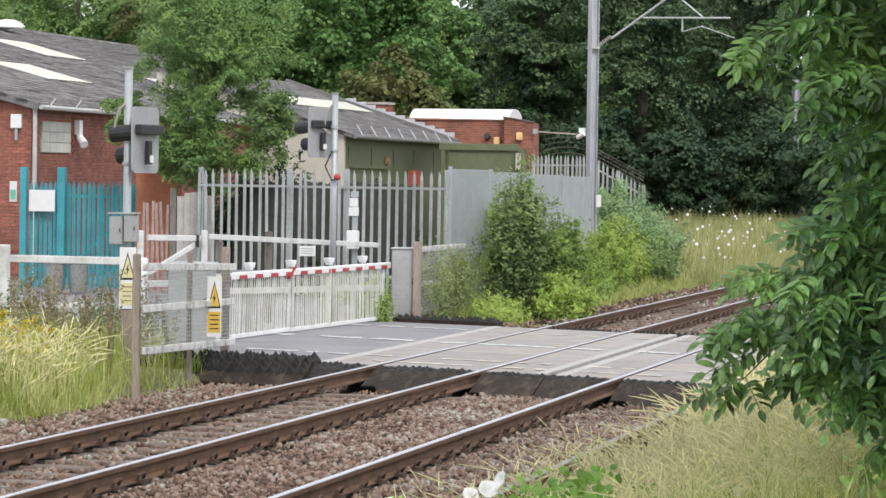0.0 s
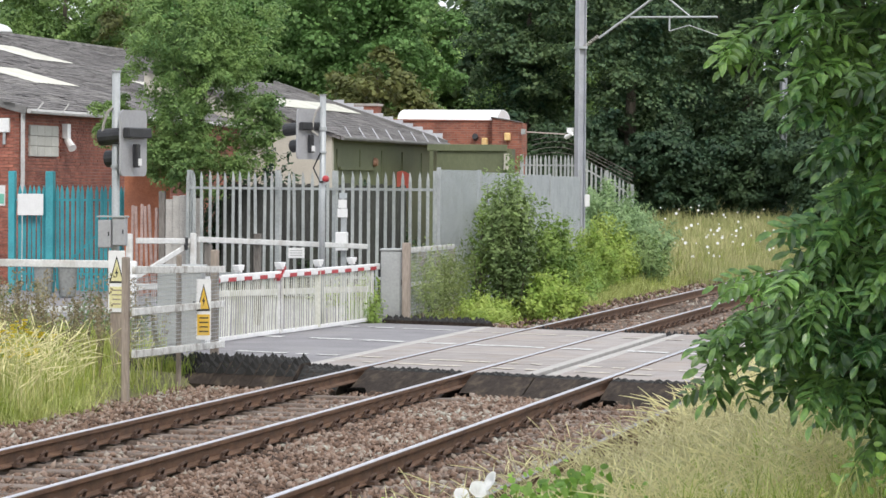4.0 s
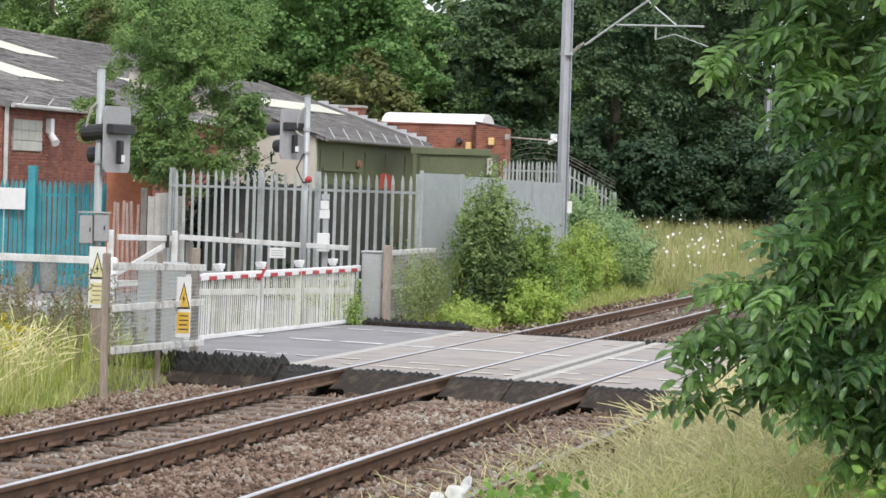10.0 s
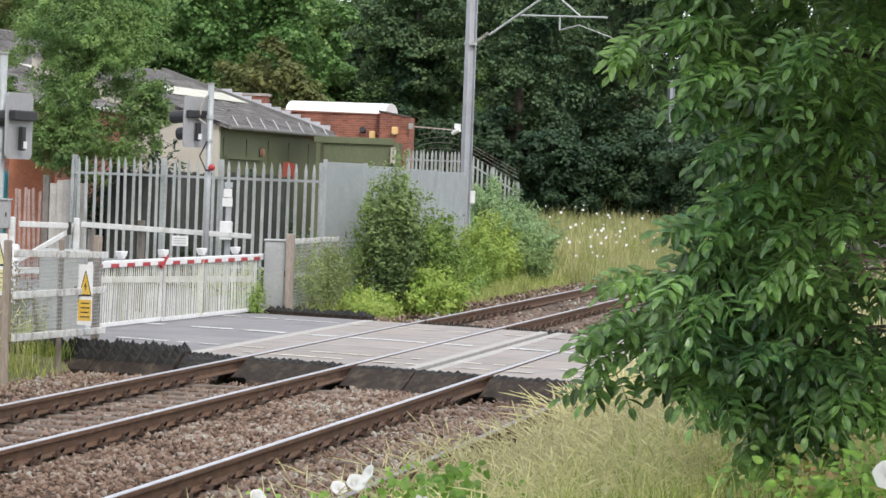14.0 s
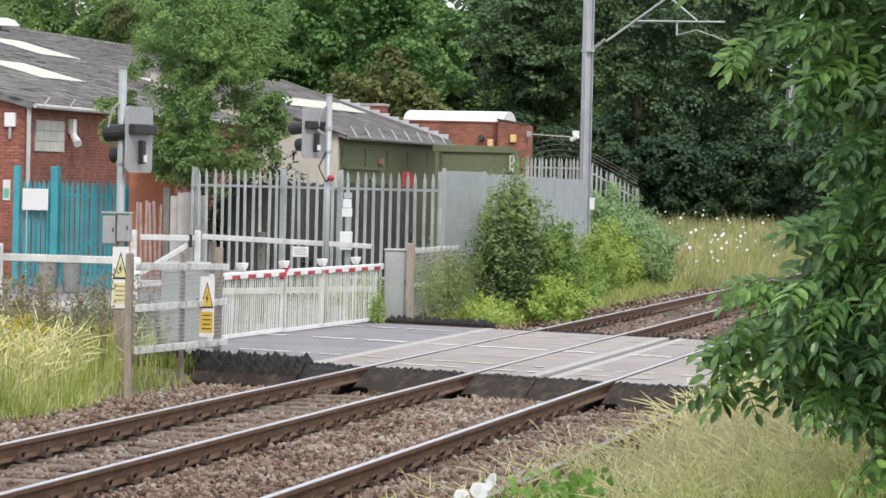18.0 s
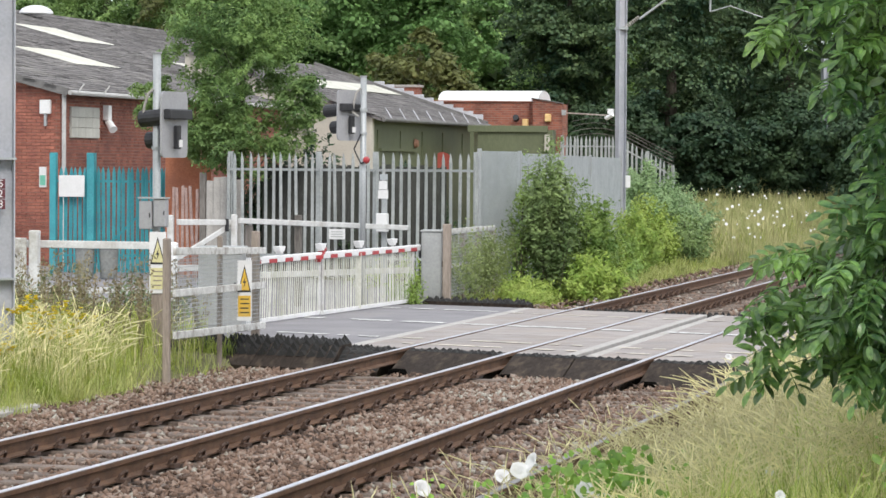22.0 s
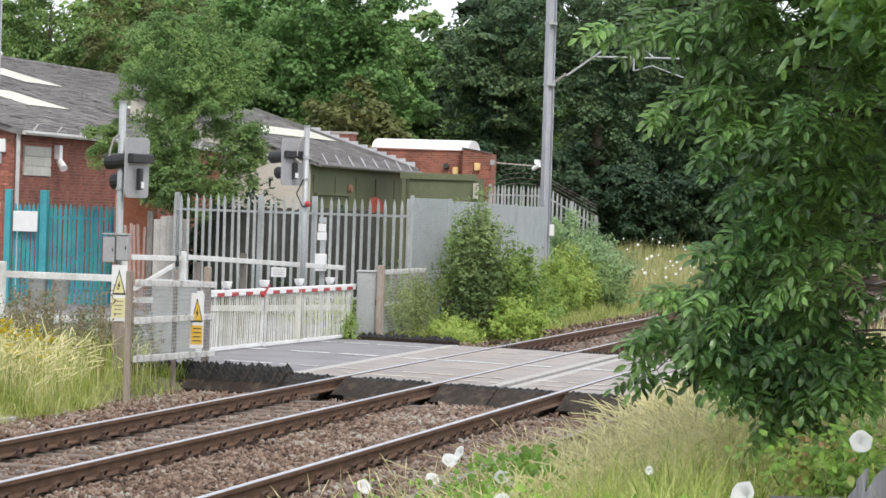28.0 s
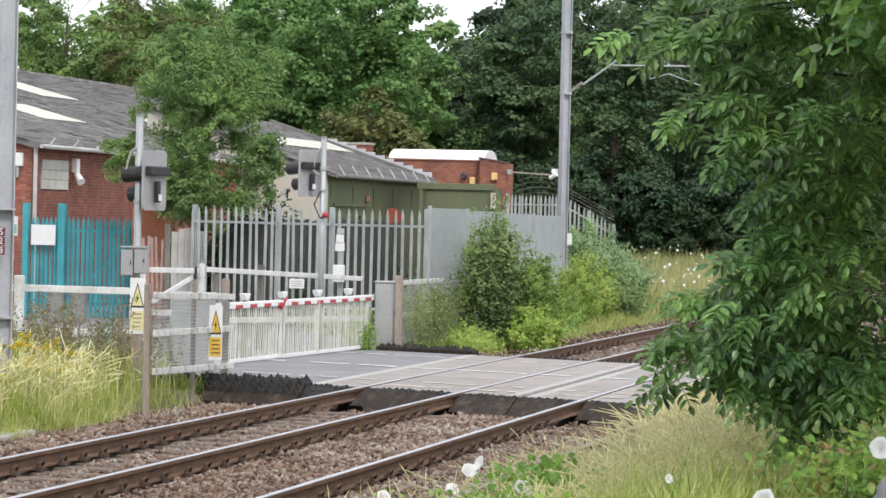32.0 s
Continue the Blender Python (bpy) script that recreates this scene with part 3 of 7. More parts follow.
def slab(x0, x1, t0, t1, ztop, thick):
    """A slab between two x and two shares of the way from the near to the far edge."""
    pts = []
    for x, t in ((x0, t0), (x1, t0), (x1, t1), (x0, t1)):
        pts.append((x, near_edge(x) * (1 - t) + far_edge(x) * t, ztop - thick))
    return Geo().prism(pts, (0, 0, thick))


for x0, x1, n in ((-10.36, -9.72, 6), (-9.585, -8.215, 6), (-8.09, -7.41, 6), (-6.99, -6.365, 6), (-6.235, -4.865, 6), (-4.73, -4.02, 6)):
    for k in range(n):
        part("panel", slab(x0, x1, k / n + 0.0007, (k + 1) / n - 0.0007, -0.004 + rng.normal(0, 0.0012), 0.14), DECK, deck, bevel=0.008)
for x0, x1 in ((-10.52, -10.35), (-7.42, -7.28), (-7.13, -6.99), (-4.0, -3.85)):
    part("edge_beam", slab(x0, x1, 0.0, 1.0, 0.002, 0.2), PALE_BEAM, deck, "pale concrete edge beam", bevel=0.008)
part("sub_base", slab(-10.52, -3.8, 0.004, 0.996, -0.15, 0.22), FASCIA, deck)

# roads on both sides
road = Geo()
road.prism([(-60, near_edge(-60), -0.16), (-10.51, near_edge(-10.51), -0.16), (-10.51, far_edge(-10.51), -0.16), (-13.2, 52.4, -0.16), (-13.2, 57.5, -0.16), (-19.5, 62.0, -0.16), (-19.5, 90, -0.16), (-60, 90, -0.16)], (0, 0, 0.155))
tagged(part("road", road, ASPHALT), "grey patched asphalt road and yard", "road", kind="structure")
road2 = Geo()
road2.prism([(-3.84, near_edge(-3.84), -0.16), (6, near_edge(6), -0.16), (6, far_edge(6), -0.16), (-3.84, far_edge(-3.84), -0.16)], (0, 0, 0.155))
tagged(part("road", road2, ASPHALT), "grey asphalt road beyond the near track", "road", kind="structure")


def marking(x0, x1, t, w, material=WHITE, name="road_marking", label="worn white road line"):
    """A painted line laid in worn pieces with ragged ends."""
    g = Geo()
    n = max(2, int((x1 - x0) / 0.16))
    for k in range(n):
        if rng.uniform() < 0.24:
            continue
        a, b = x0 + (x1 - x0) * k / n, x0 + (x1 - x0) * (k + rng.uniform(0.9, 1.0)) / n
        ya, yb = (near_edge(x) * (1 - t) + far_edge(x) * t for x in (a, b))
        p, q, r, s = (w * rng.uniform(0.12, 0.55) for _ in range(4))
        g.prism([(a, ya - p, 0.003), (b, yb - q, 0.003), (b, yb + r, 0.003), (a, ya + s, 0.003)], (0, 0, 0.003))
    tagged(part(name, g, material), label, "road marking", "road markings")


# centre dashes and the thin edge lines
for x0, x1 in ((-13.6, -12.5), (-12.2, -10.6), (-10.3, -9.75), (-9.55, -8.3), (-8.05, -7.4), (-7.05, -6.4), (-6.2, -4.95), (-4.6, -3.9)):
    marking(x0, x1, 0.52, 0.34, WORN_LINE)
EDGE_LINE = mat("faded_edge_line", (0.46, 0.41, 0.34), (0.62, 0.58, 0.52), 6, 40, 0.8, bump=0.05, rand=0.2, c3=(0.28, 0.25, 0.23), stain=0.9)
for t in (0.17, 0.07, 0.84):
    for x0, x1 in ((-10.3, -9.75), (-9.55, -8.3), (-8.05, -7.4), (-7.05, -6.4), (-6.2, -4.95), (-4.6, -3.9)):
        marking(x0, x1, t, 0.22, EDGE_LINE, label="faded cream road line")
for x0, x1, t in ((-12.9, -10.6, 0.17), (-13.2, -10.6, 0.86)):
    marking(x0, x1, t, 0.22, WORN_LINE)

# ---- pyramid-topped trespass guards in front of and behind the deck ----
def guard(x0, x1, y, depth, ztop, zlow, pitch=0.1, peak=0.06, run=0.5, notch=False, front=1, face=True, even=False, skirt=0.0):
    """A wedge that rises from the stones to the deck, studded all over; front: -1 where it faces away."""
    g = thing("trespass_guard", "black rubber trespass guard with pointed pyramid studs", "trespass guard", group="trespass guards")
    ye = y + depth
    ys, yr = (y, y + run) if front > 0 else (ye, ye - run)
    yb = ye if front > 0 else y
    b = Geo()
    b.prism([(x0, ys, zlow), (x0, ys, zlow + 0.1), (x0, yr, ztop), (x0, yb, ztop), (x0, yb, zlow)], (x1 - x0, SKEW * (x1 - x0), 0))
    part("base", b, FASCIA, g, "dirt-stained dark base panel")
    p = Geo()
    nx, ny = max(1, int((x1 - x0) / pitch)), max(2, int(depth / pitch))
    for i in range(nx):
        for j in range(ny):
            t = (j + 0.5) / ny * depth
            cx = x0 + (i + 0.5) * (x1 - x0) / nx
            cy = ys + front * t + SKEW * (cx - x0)
            if t < run and (not face or t < skirt * run):
                continue
            if t < run:
                zz = zlow + 0.1 + (ztop - zlow - 0.1) * t / run
                nrm = Vector((0, -front * (ztop - zlow - 0.1), run)).normalized()
            else:
                zz, nrm = ztop, Vector((0, 0, 1))
            h = pitch * 0.5
            tx, ty = Vector((1, 0, 0)), nrm.cross(Vector((1, 0, 0)))
            c = Vector((cx, cy, zz)) + nrm * 0.003
            k = len(p.v)
            tall = rng.uniform(0.6, 1.15) if even else rng.uniform(0.3, 1.3)
            slip = 0.012 if even else 0.01
            top = c + nrm * peak * (tall if t >= run or even else 0.3 * tall) + Vector((rng.normal(0, slip), rng.normal(0, slip), 0))
            p.v += [tuple(c - tx * h - ty * h), tuple(c + tx * h - ty * h), tuple(c + tx * h + ty * h), tuple(c - tx * h + ty * h), tuple(top)]
            p.f += [(k, k + 1, k + 4), (k + 1, k + 2, k + 4), (k + 2, k + 3, k + 4), (k + 3, k, k + 4)]
    part("stud_field", p, RUBBER, g, "row upon row of black pyramid studs")["kind"] = "stuff"
    if notch:
        # solid black block in place of a recess; its colour is the hole's shade
        part("dark_notch", Geo().prism([(x0 + 0.03, y + 0.02, -0.36), (x0 + 0.03, y + 0.02, -0.195), (x0 + 0.19, y - 0.03, -0.195), (x0 + 0.29, y - 0.07, -0.25), (x0 + 0.29, y - 0.07, -0.36)], (0, 0.3, 0)), VOID, g, "black block standing for the shade inside a notch")


fy = near_edge(-9.6) - 1.15
for x0, x1 in ((-9.56, -8.25), (-8.06, -7.22), (-7.2, -6.40), (-6.2, -4.90), (-4.7, -4.2), (-4.18, -3.5)):
    guard(x0, x1, fy - 0.3 + SKEW * (x0 + 9.6), 1.42, -0.022, -0.38, peak=0.036, run=1.1, face=False, notch=x0 in (-9.56, -8.06, -6.2))
guard(-10.4, -9.76, fy + SKEW * (-10.4 + 9.6), 1.12, -0.03, -0.36, peak=0.055)
for x0, x1, zt in ((-14.0, -13.56, -0.08), (-13.55, -13.11, -0.05), (-13.1, -12.71, -0.02), (-12.7, -12.15, 0.01), (-12.14, -11.6, 0.04), (-11.59, -11.0, 0.05), (-10.99, -10.41, 0.06)):
    guard(x0, x1, fy + SKEW * (x0 + 9.6) - 0.15, 1.1, zt - 0.03, -0.34, pitch=0.125, peak=0.105, run=0.62, even=True, skirt=0.34)
for x0, x1 in ((-12.4, -11.3), (-11.29, -10.45), (-9.56, -8.25), (-8.06, -6.40), (-6.2, -4.90)):
    guard(x0, x1, far_edge(x0) + 0.05, 0.9, 0.05 if x0 < -10 else -0.06, -0.3, peak=0.08, front=-1)

# ---- masts and overhead line gear ----
def mast_h(at, height=7.4, turn=0.0):
    m = thing("line_mast", "grey steel H-section overhead line mast", "mast", at, turn, "line masts")
    body = Geo()
    body.prism([(-0.1, -0.12, 0), (-0.086, -0.12, 0), (-0.086, -0.006, 0), (0.086, -0.006, 0), (0.086, -0.12, 0), (0.1, -0.12, 0), (0.1, 0.12, 0), (0.086, 0.12, 0), (0.086, 0.006, 0), (-0.086, 0.006, 0), (-0.086, 0.12, 0), (-0.1, 0.12, 0)], (0, 0, height))
    part("column", body, MAST_GREY, m)
    part("base_plate", Geo().box((0, 0, 0.02), (0.42, 0.42, 0.04)), GALV, m, bevel=0.005)
    return m


mast_near = mast_h((-12.88, 32.5, -0.12), turn=34)
mast_mid = mast_h((-13.5, 74.9, 0.0), height=9.4, turn=34)
mast_h((-13.3, 117.3, 0.55), height=5.9, turn=34)


def cantilever(m, reach=3.0):
    """Tubes from the mast out over the far track, in the mast's space turned to the track."""
    turn = Matrix.Rotation(radians(-34), 4, "Z")
    P = lambda x, z, y=0.0: turn @ Vector((x, y, z))
    part("stay_tube", Geo().tube(P(0.45, 5.95), P(2.24, 7.25), 0.03, n=8), GALV, m)
    ins = Geo()
    for k in range(9):
        a = 0.08 + k * 0.042
        ins.tube(P(a, 5.67 + a * 0.76), P(a + 0.02, 5.67 + (a + 0.02) * 0.76), 0.055, 0.035, n=8)
    part("insulator", ins, CONCRETE, m, "ribbed grey insulator")
    part("register_tube", Geo().tube(P(1.22, 6.46), P(3.38, 6.46), 0.025, n=8), GALV, m)
    part("brace_tube", Geo().tube(P(2.0, 7.05), P(2.7, 6.48), 0.022, n=8), GALV, m)
    part("drop_bracket", Geo().bar(P(2.2, 6.46), P(2.2, 6.12), 0.035, 0.035), GALV, m)
    part("steady_arm", Geo().tube(P(2.2, 6.12), P(2.68, 6.26), 0.016, n=6).tube(P(2.68, 6.26), P(3.5, 5.97), 0.014, n=6), GALV, m)
    part("top_tube", Geo().tube(P(0.1, 8.2), P(2.3, 8.2), 0.03, n=8), GALV, m)


cantilever(mast_mid)
box = Geo().box((0.14, -0.13, 1.95), (0.13, 0.05, 0.3))
part("number_box", box, SIGN_WHITE, mast_mid, "small white plate on the mast", bevel=0.006)
for z in (5.72, 7.3):
    part("mast_band", Geo().box((0, 0, z), (0.24, 0.28, 0.06)), GALV, mast_mid)
for z in (1.15, 2.5):
    part("mast_band", Geo().box((0, 0, z), (0.22, 0.27, 0.025)), GALV, mast_near)

# mast identity plate with its lettering
plate_m = Matrix.Translation((-12.80, 32.33, 0)) @ Matrix.Rotation(radians(12), 4, "Z")
plate = Geo()
for k in range(3):
    plate.box((-0.075, -0.03, 2.10 - 0.115 * k), (0.16, 0.008, 0.108))
pl = part("identity_plate", plate, MAROON, None, bevel=0.002)
tagged(pl, "small maroon mast plate with white letters and figures", "sign")
pl.matrix_world = plate_m


def lettering(body, size, m, material, parent=None, name="lettering"):
    cu = bpy.data.curves.new("text", "FONT")
    cu.body, cu.size, cu.align_x, cu.align_y, cu.extrude = body, size, "CENTER", "CENTER", 0.001
    tmp = bpy.data.objects.new("text", cu)
    scene.collection.objects.link(tmp)
    bpy.context.view_layer.update()
    me = bpy.data.meshes.new_from_object(tmp.evaluated_get(bpy.context.evaluated_depsgraph_get()))
    bpy.data.objects.remove(tmp)
    me.materials.clear()
    me.materials.append(material)
    ob = new(name, me)
    ob.parent = parent
    ob.matrix_basis = m
    return ob


for k, w in enumerate(("BS", "12", "38")):
    lettering(w, 0.115, pose(-0.075, -0.037, 2.10 - 0.115 * k, 90, 0, 0), SIGN_WHITE, pl)

# ---- level crossing signals, seen from behind ----
def signal(at, face, height=3.85, offset=(0.28, 0.07, 0), board_z=2.75, lean=0.0):
    """Twin-lamp road signal; face: the heading in degrees to which its lamps point."""
    s = thing("crossing_signal", "grey road signal head with black lamp hoods on steel post", "traffic signal", at, 0, "crossing signals")
    part("post", Geo().tube((0, 0, 0), (lean, 0, height), 0.051, n=14), GALV, s, smooth=True)
    part("post_cap", Geo().tube((lean, 0, height), (lean, 0, height + 0.02), 0.062, n=14), BACKBOARD, s)
    F = Matrix.Rotation(radians(face), 4, "Z")
    base = Vector(offset)

    def P(a, b, c):
        """a: along the board, b: towards the traffic, c: up."""
        return F @ Vector((b, a, c)) + base

    g = Geo()
    w, h, r = 0.31, 0.42, 0.07
    out = []
    for cx, cz, a0 in ((w - r, h - r, 0), (-w + r, h - r, 90), (-w + r, -h + r, 180), (w - r, -h + r, 270)):
        for k in range(4):
            t = radians(a0 + 30 * k)
            out.append(P(cx + r * math.cos(t), 0.07, board_z + cz + r * math.sin(t)))
    g.prism(out, F.to_3x3() @ Vector((0.03, 0, 0)))
    part("backboard", g, BACKBOARD, s, "plain grey rounded backboard")
    br = part("bracket", Geo().box(P(0, 0.02, board_z + 0.13), (0.10, 0.56, 0.13), F.to_3x3()), BLACK, s, "black mounting box", bevel=0.015)
    part("cable_box", Geo().box(P(0.05, 0.0, board_z - 0.16), (0.07, 0.09, 0.3), F.to_3x3()), BLACK, br, bevel=0.012)
    part("cable_tag", Geo().box(P(0.05, -0.05, board_z - 0.24), (0.012, 0.07, 0.09), F.to_3x3()), SIGN_WHITE, br)
    for a, c in ((-0.16, 0.1), (0.16, 0.1), (0, -0.17)):
        hd = Geo().tube(P(a, 0.1, board_z + c), P(a, 0.46, board_z + c - 0.03), 0.1, 0.11, n=14, cap=False)
        hd.tube(P(a, 0.1, board_z + c), P(a, 0.455, board_z + c - 0.03), 0.09, 0.1, n=14, cap=False)
        part("lamp_hood", hd, BLACK, s)
    part("clamp", Geo().tube((0, 0, board_z + 0.06), (0, 0, board_z + 0.12), 0.066, n=14), GALV, s)
    part("clamp", Geo().tube((0, 0, board_z - 0.32), (0, 0, board_z - 0.28), 0.066, n=14), GALV, s)
    cab = Geo()
    pts = [Vector((-0.03, -0.05, board_z + 0.45)), Vector((-0.10, -0.06, board_z + 0.38)), Vector((-0.15, -0.06, board_z + 0.22)), Vector((-0.17, -0.05, board_z + 0.05)), Vector((-0.08, 0.0, board_z - 0.02))]
    for a, b in zip(pts, pts[1:]):
        cab.tube(a, b, 0.018, n=8)
    part("cable", cab, CONCRETE, s, "pale looped cable")
    return s


sig_a = signal((-12.68, 37.2, -0.12), 167, board_z=2.95)
sig_b = signal((-13.24, 49.42, -0.01), 152, offset=(-0.16, -0.02, 0), height=3.8, board_z=3.16)
# control boxes and warning plates on the near signal post
for x, z in ((-0.09, 1.80), (0.10, 1.83)):
    jb = part("junction_box", Geo().box((x, -0.12, z), (0.17, 0.12, 0.36)), BACKBOARD, sig_a, "grey junction box", bevel=0.012)
    part("lid", Geo().box((x, -0.12, 2.02), (0.19, 0.16, 0.02)), GALV, jb)
    part("latch", Geo().box((x + 0.06, -0.185, z), (0.015, 0.01, 0.05)), BLACK, jb)
bell = Geo().tube((0.07, -0.05, 2.42), (0.07, -0.16, 2.42), 0.06, 0.035, n=12)
part("warning_bell", bell, RED, sig_b, "small red sounder", smooth=True)
bc = Geo()
for a, b in (((-0.02, -0.07, 2.85), (-0.14, -0.07, 2.6)), ((-0.14, -0.07, 2.6), (-0.02, -0.07, 2.36)), ((-0.02, -0.07, 2.36), (0.06, -0.08, 2.40))):
    bc.tube(a, b, 0.012, n=6)
part("sounder_cable", bc, BLACK, sig_b)


def warning_plate(at, turn, w=0.17, h=0.42, name="warning_plate", bottom=YELLOW_PALE):
    """White plate with a yellow triangle over a yellow panel of small unreadable lines."""
    s = thing(name, "white electric shock warning plate with yellow triangle and panel", "warning sign", at, turn, "warning plates")
    part("plate", Geo().box((0, 0, 0), (w, 0.008, 0.78)), SIGN_WHITE, s, bevel=0.002)
    a = w * 0.45
    part("triangle_border", Geo().prism([(-a, -0.005, -0.02), (a, -0.005, -0.02), (0, -0.005, 0.33)], (0, -0.003, 0)), BLACK, s)
    tri = part("triangle", Geo().prism([(-a * 0.78, -0.008, 0.005), (a * 0.78, -0.008, 0.005), (0, -0.008, 0.285)], (0, -0.003, 0)), YELLOW if bottom is YELLOW else YELLOW_PALE, s, "yellow warning triangle")
    bolt = Geo().prism([(0.012, -0.011, 0.19), (-0.022, -0.011, 0.10), (-0.002, -0.011, 0.10), (-0.012, -0.011, 0.03), (0.022, -0.011, 0.12), (0.004, -0.011, 0.12)], (0, -0.002, 0))
    part("bolt_mark", bolt, BLACK, tri)
    tp = part("text_panel", Geo().box((0, -0.006, -0.2), (w * 0.86, 0.004, 0.27)), bottom, s, "yellow panel")
    for k in range(4):
        part("text_bar", Geo().box((rng.normal(0, 0.004), -0.009, -0.11 - 0.058 * k), (w * rng.uniform(0.45, 0.68), 0.002, 0.016)), BLACK if bottom is YELLOW else TIMBER, tp)
    return s


warning_plate((-12.60, 37.02, 1.08), 13, w=0.21, bottom=YELLOW_PALE)
part("lower_stake", Geo().box((0.0, 0.04, -0.8), (0.16, 0.05, 1.0)), TIMBER, bpy.data.objects["warning_plate"], "old dark timber stake")
WP2 = (-11.78, 38.08, 0.70)
warning_plate(WP2, 18, w=0.19, bottom=YELLOW)

# ---- short timber fence with wire mesh beside the crossing ----
tf = thing("timber_fence", "timber-post fence with flaking white rails and wire mesh", "fence")
FA0, FA1 = Vector((-11.69, 34.74, 0)), Vector((-12.02, 39.35, 0))
along = (FA1 - FA0)
for s, h, w in ((0.0, 1.45, 0.085), (0.58, 1.42, 0.06), (1.02, 1.44, 0.10)):
    p = FA0 + along * s
    part("post", Geo().box((p.x - 0.02, p.y, h / 2 - 0.2), (w, w, h + 0.4)), TIMBER, tf, "weathered brown timber post", bevel=0.012)
for z0, z1 in ((1.30, 1.18), (0.80, 0.72), (0.30, 0.18)):
    a, b = FA0 + Vector((0.09, -0.05, z0)), FA1 + Vector((0.09, 0.12, z1))
    part("board_rail", Geo().bar(a, b, 0.04, 0.088), FLAKED, tf, "flaking white board", bevel=0.006)
wire = Geo()
for k in range(20):
    z = 0.3 + k * 0.05
    wire.bar(FA0 + Vector((0.06, 0, z)), FA1 + Vector((0.06, 0.1, z - 0.05)), 0.007, 0.007)
for k in range(46):
    p = FA0 + along * (k / 45)
    wire.bar(p + Vector((0.06, 0, 0.22)), p + Vector((0.06, 0, 1.2)), 0.005, 0.005)
part("wire_mesh", wire, GALV, tf, "rusty welded wire mesh")

# ---- barrier boom with hanging skirt ----
BP, BT = Vector((-12.6, 50.75, 0.93)), Vector((-13.18, 41.95, 0.93))
bar = thing("crossing_barrier", "lowered white barrier boom with red bands and hanging picket skirt", "barrier")
bd = BT - BP
L = bd.length
bu = bd.normalized()
side_v = Vector((bu.y, -bu.x, 0)).normalized()
if side_v.x < 0:
    side_v = -side_v
part("boom", Geo().bar(BP, BT, 0.07, 0.105), WHITE_CLEAN, bar, "white boom tube", bevel=0.012)
nb = 13
for k in range(nb):
    a = BP + bu * (0.3 + k * L / nb)
    c = a + bu * 0.2
    mid = (a + c) / 2
    part("red_band", Geo().box(mid + Vector((0, 0, -0.022)), (0.33, 0.078, 0.06), bu.to_track_quat("X", "Z").to_matrix()), RED, bar, "red band on the boom", bevel=0.004)
for s0, s1, tilt in ((0.35, 4.96, 0.0), (5.06, 8.6, 0.05)):
    n = int((s1 - s0) / 0.088)
    for k in range(n):
        s = s0 + (k + 0.5) * (s1 - s0) / n
        top = BP + bu * s + Vector((0, 0, -0.06))
        foot = Vector((top.x, top.y, 0.05)) + bu * tilt + Vector((rng.normal(0, 0.006), rng.normal(0, 0.012), 0))
        part("picket", Geo().bar(top, foot, 0.012, 0.015), PICKET, bar)
    part("bottom_rail", Geo().bar(Vector((*(BP + bu * s0).to_2d(), 0.05)), Vector((*(BP + bu * s1).to_2d(), 0.04)), 0.03, 0.06), WHITE_CLEAN, bar, "white skirt bottom rail", bevel=0.004)
    for s in (s0, s1 - 0.02):
        q = BP + bu * s
        part("end_strap", Geo().bar(q, Vector((q.x, q.y, 0.04)), 0.02, 0.05), WHITE, bar)
q = BP + bu * 3.2
part("wide_strap", Geo().bar(q, Vector((q.x, q.y, 0.04)), 0.02, 0.10), PICKET, bar)
part("fold_gap_strap", Geo().bar(BP + bu * 5.01, Vector((*(BP + bu * 5.01).to_2d(), 0.1)), 0.02, 0.03), BLACK, bar)
for s in (1.47, 3.18, 5.0, 6.84, 8.4):
    q = BP + bu * s + Vector((0, 0, 0.055))
    lamp = Geo()
    lamp.prism([q + Vector((-0.05, -0.05, 0.02)), q + Vector((0.05, -0.05, 0.02)), q + Vector((0.05, 0.05, 0.02)), q + Vector((-0.05, 0.05, 0.02))], (0, 0, 0.03))
    R = bu.to_track_quat("X", "Z").to_matrix()
    i = len(lamp.v)
    for zz, w in ((0.05, 0.09), (0.13, 0.14)):
        for dx, dy in ((-w, -0.05), (w, -0.05), (w, 0.05), (-w, 0.05)):
            lamp.v.append(tuple(q + R @ Vector((dx, dy, 0)) + Vector((0, 0, zz))))
    lamp.f += [(i, i + 1, i + 5, i + 4), (i + 1, i + 2, i + 6, i + 5), (i + 2, i + 3, i + 7, i + 6), (i + 3, i, i + 4, i + 7), (i + 3, i + 2, i + 1, i), (i + 4, i + 5, i + 6, i + 7)]
    part("boom_lamp", lamp, WHITE_CLEAN, bar, "white boom lamp housing", bevel=0.006)
part("fold_bracket", Geo().bar(BP + bu * 4.86 + Vector((0, 0, 0.11)), BP + bu * 5.16 + Vector((0, 0, -0.08)), 0.1, 0.05), RED, bar, "red hinge bracket", bevel=0.004)
part("pivot_arm", Geo().box(BP + Vector((0.05, 0.12, -0.06)), (0.12, 0.3, 0.24)), BLACK, bar, "black pivot casting", bevel=0.02)


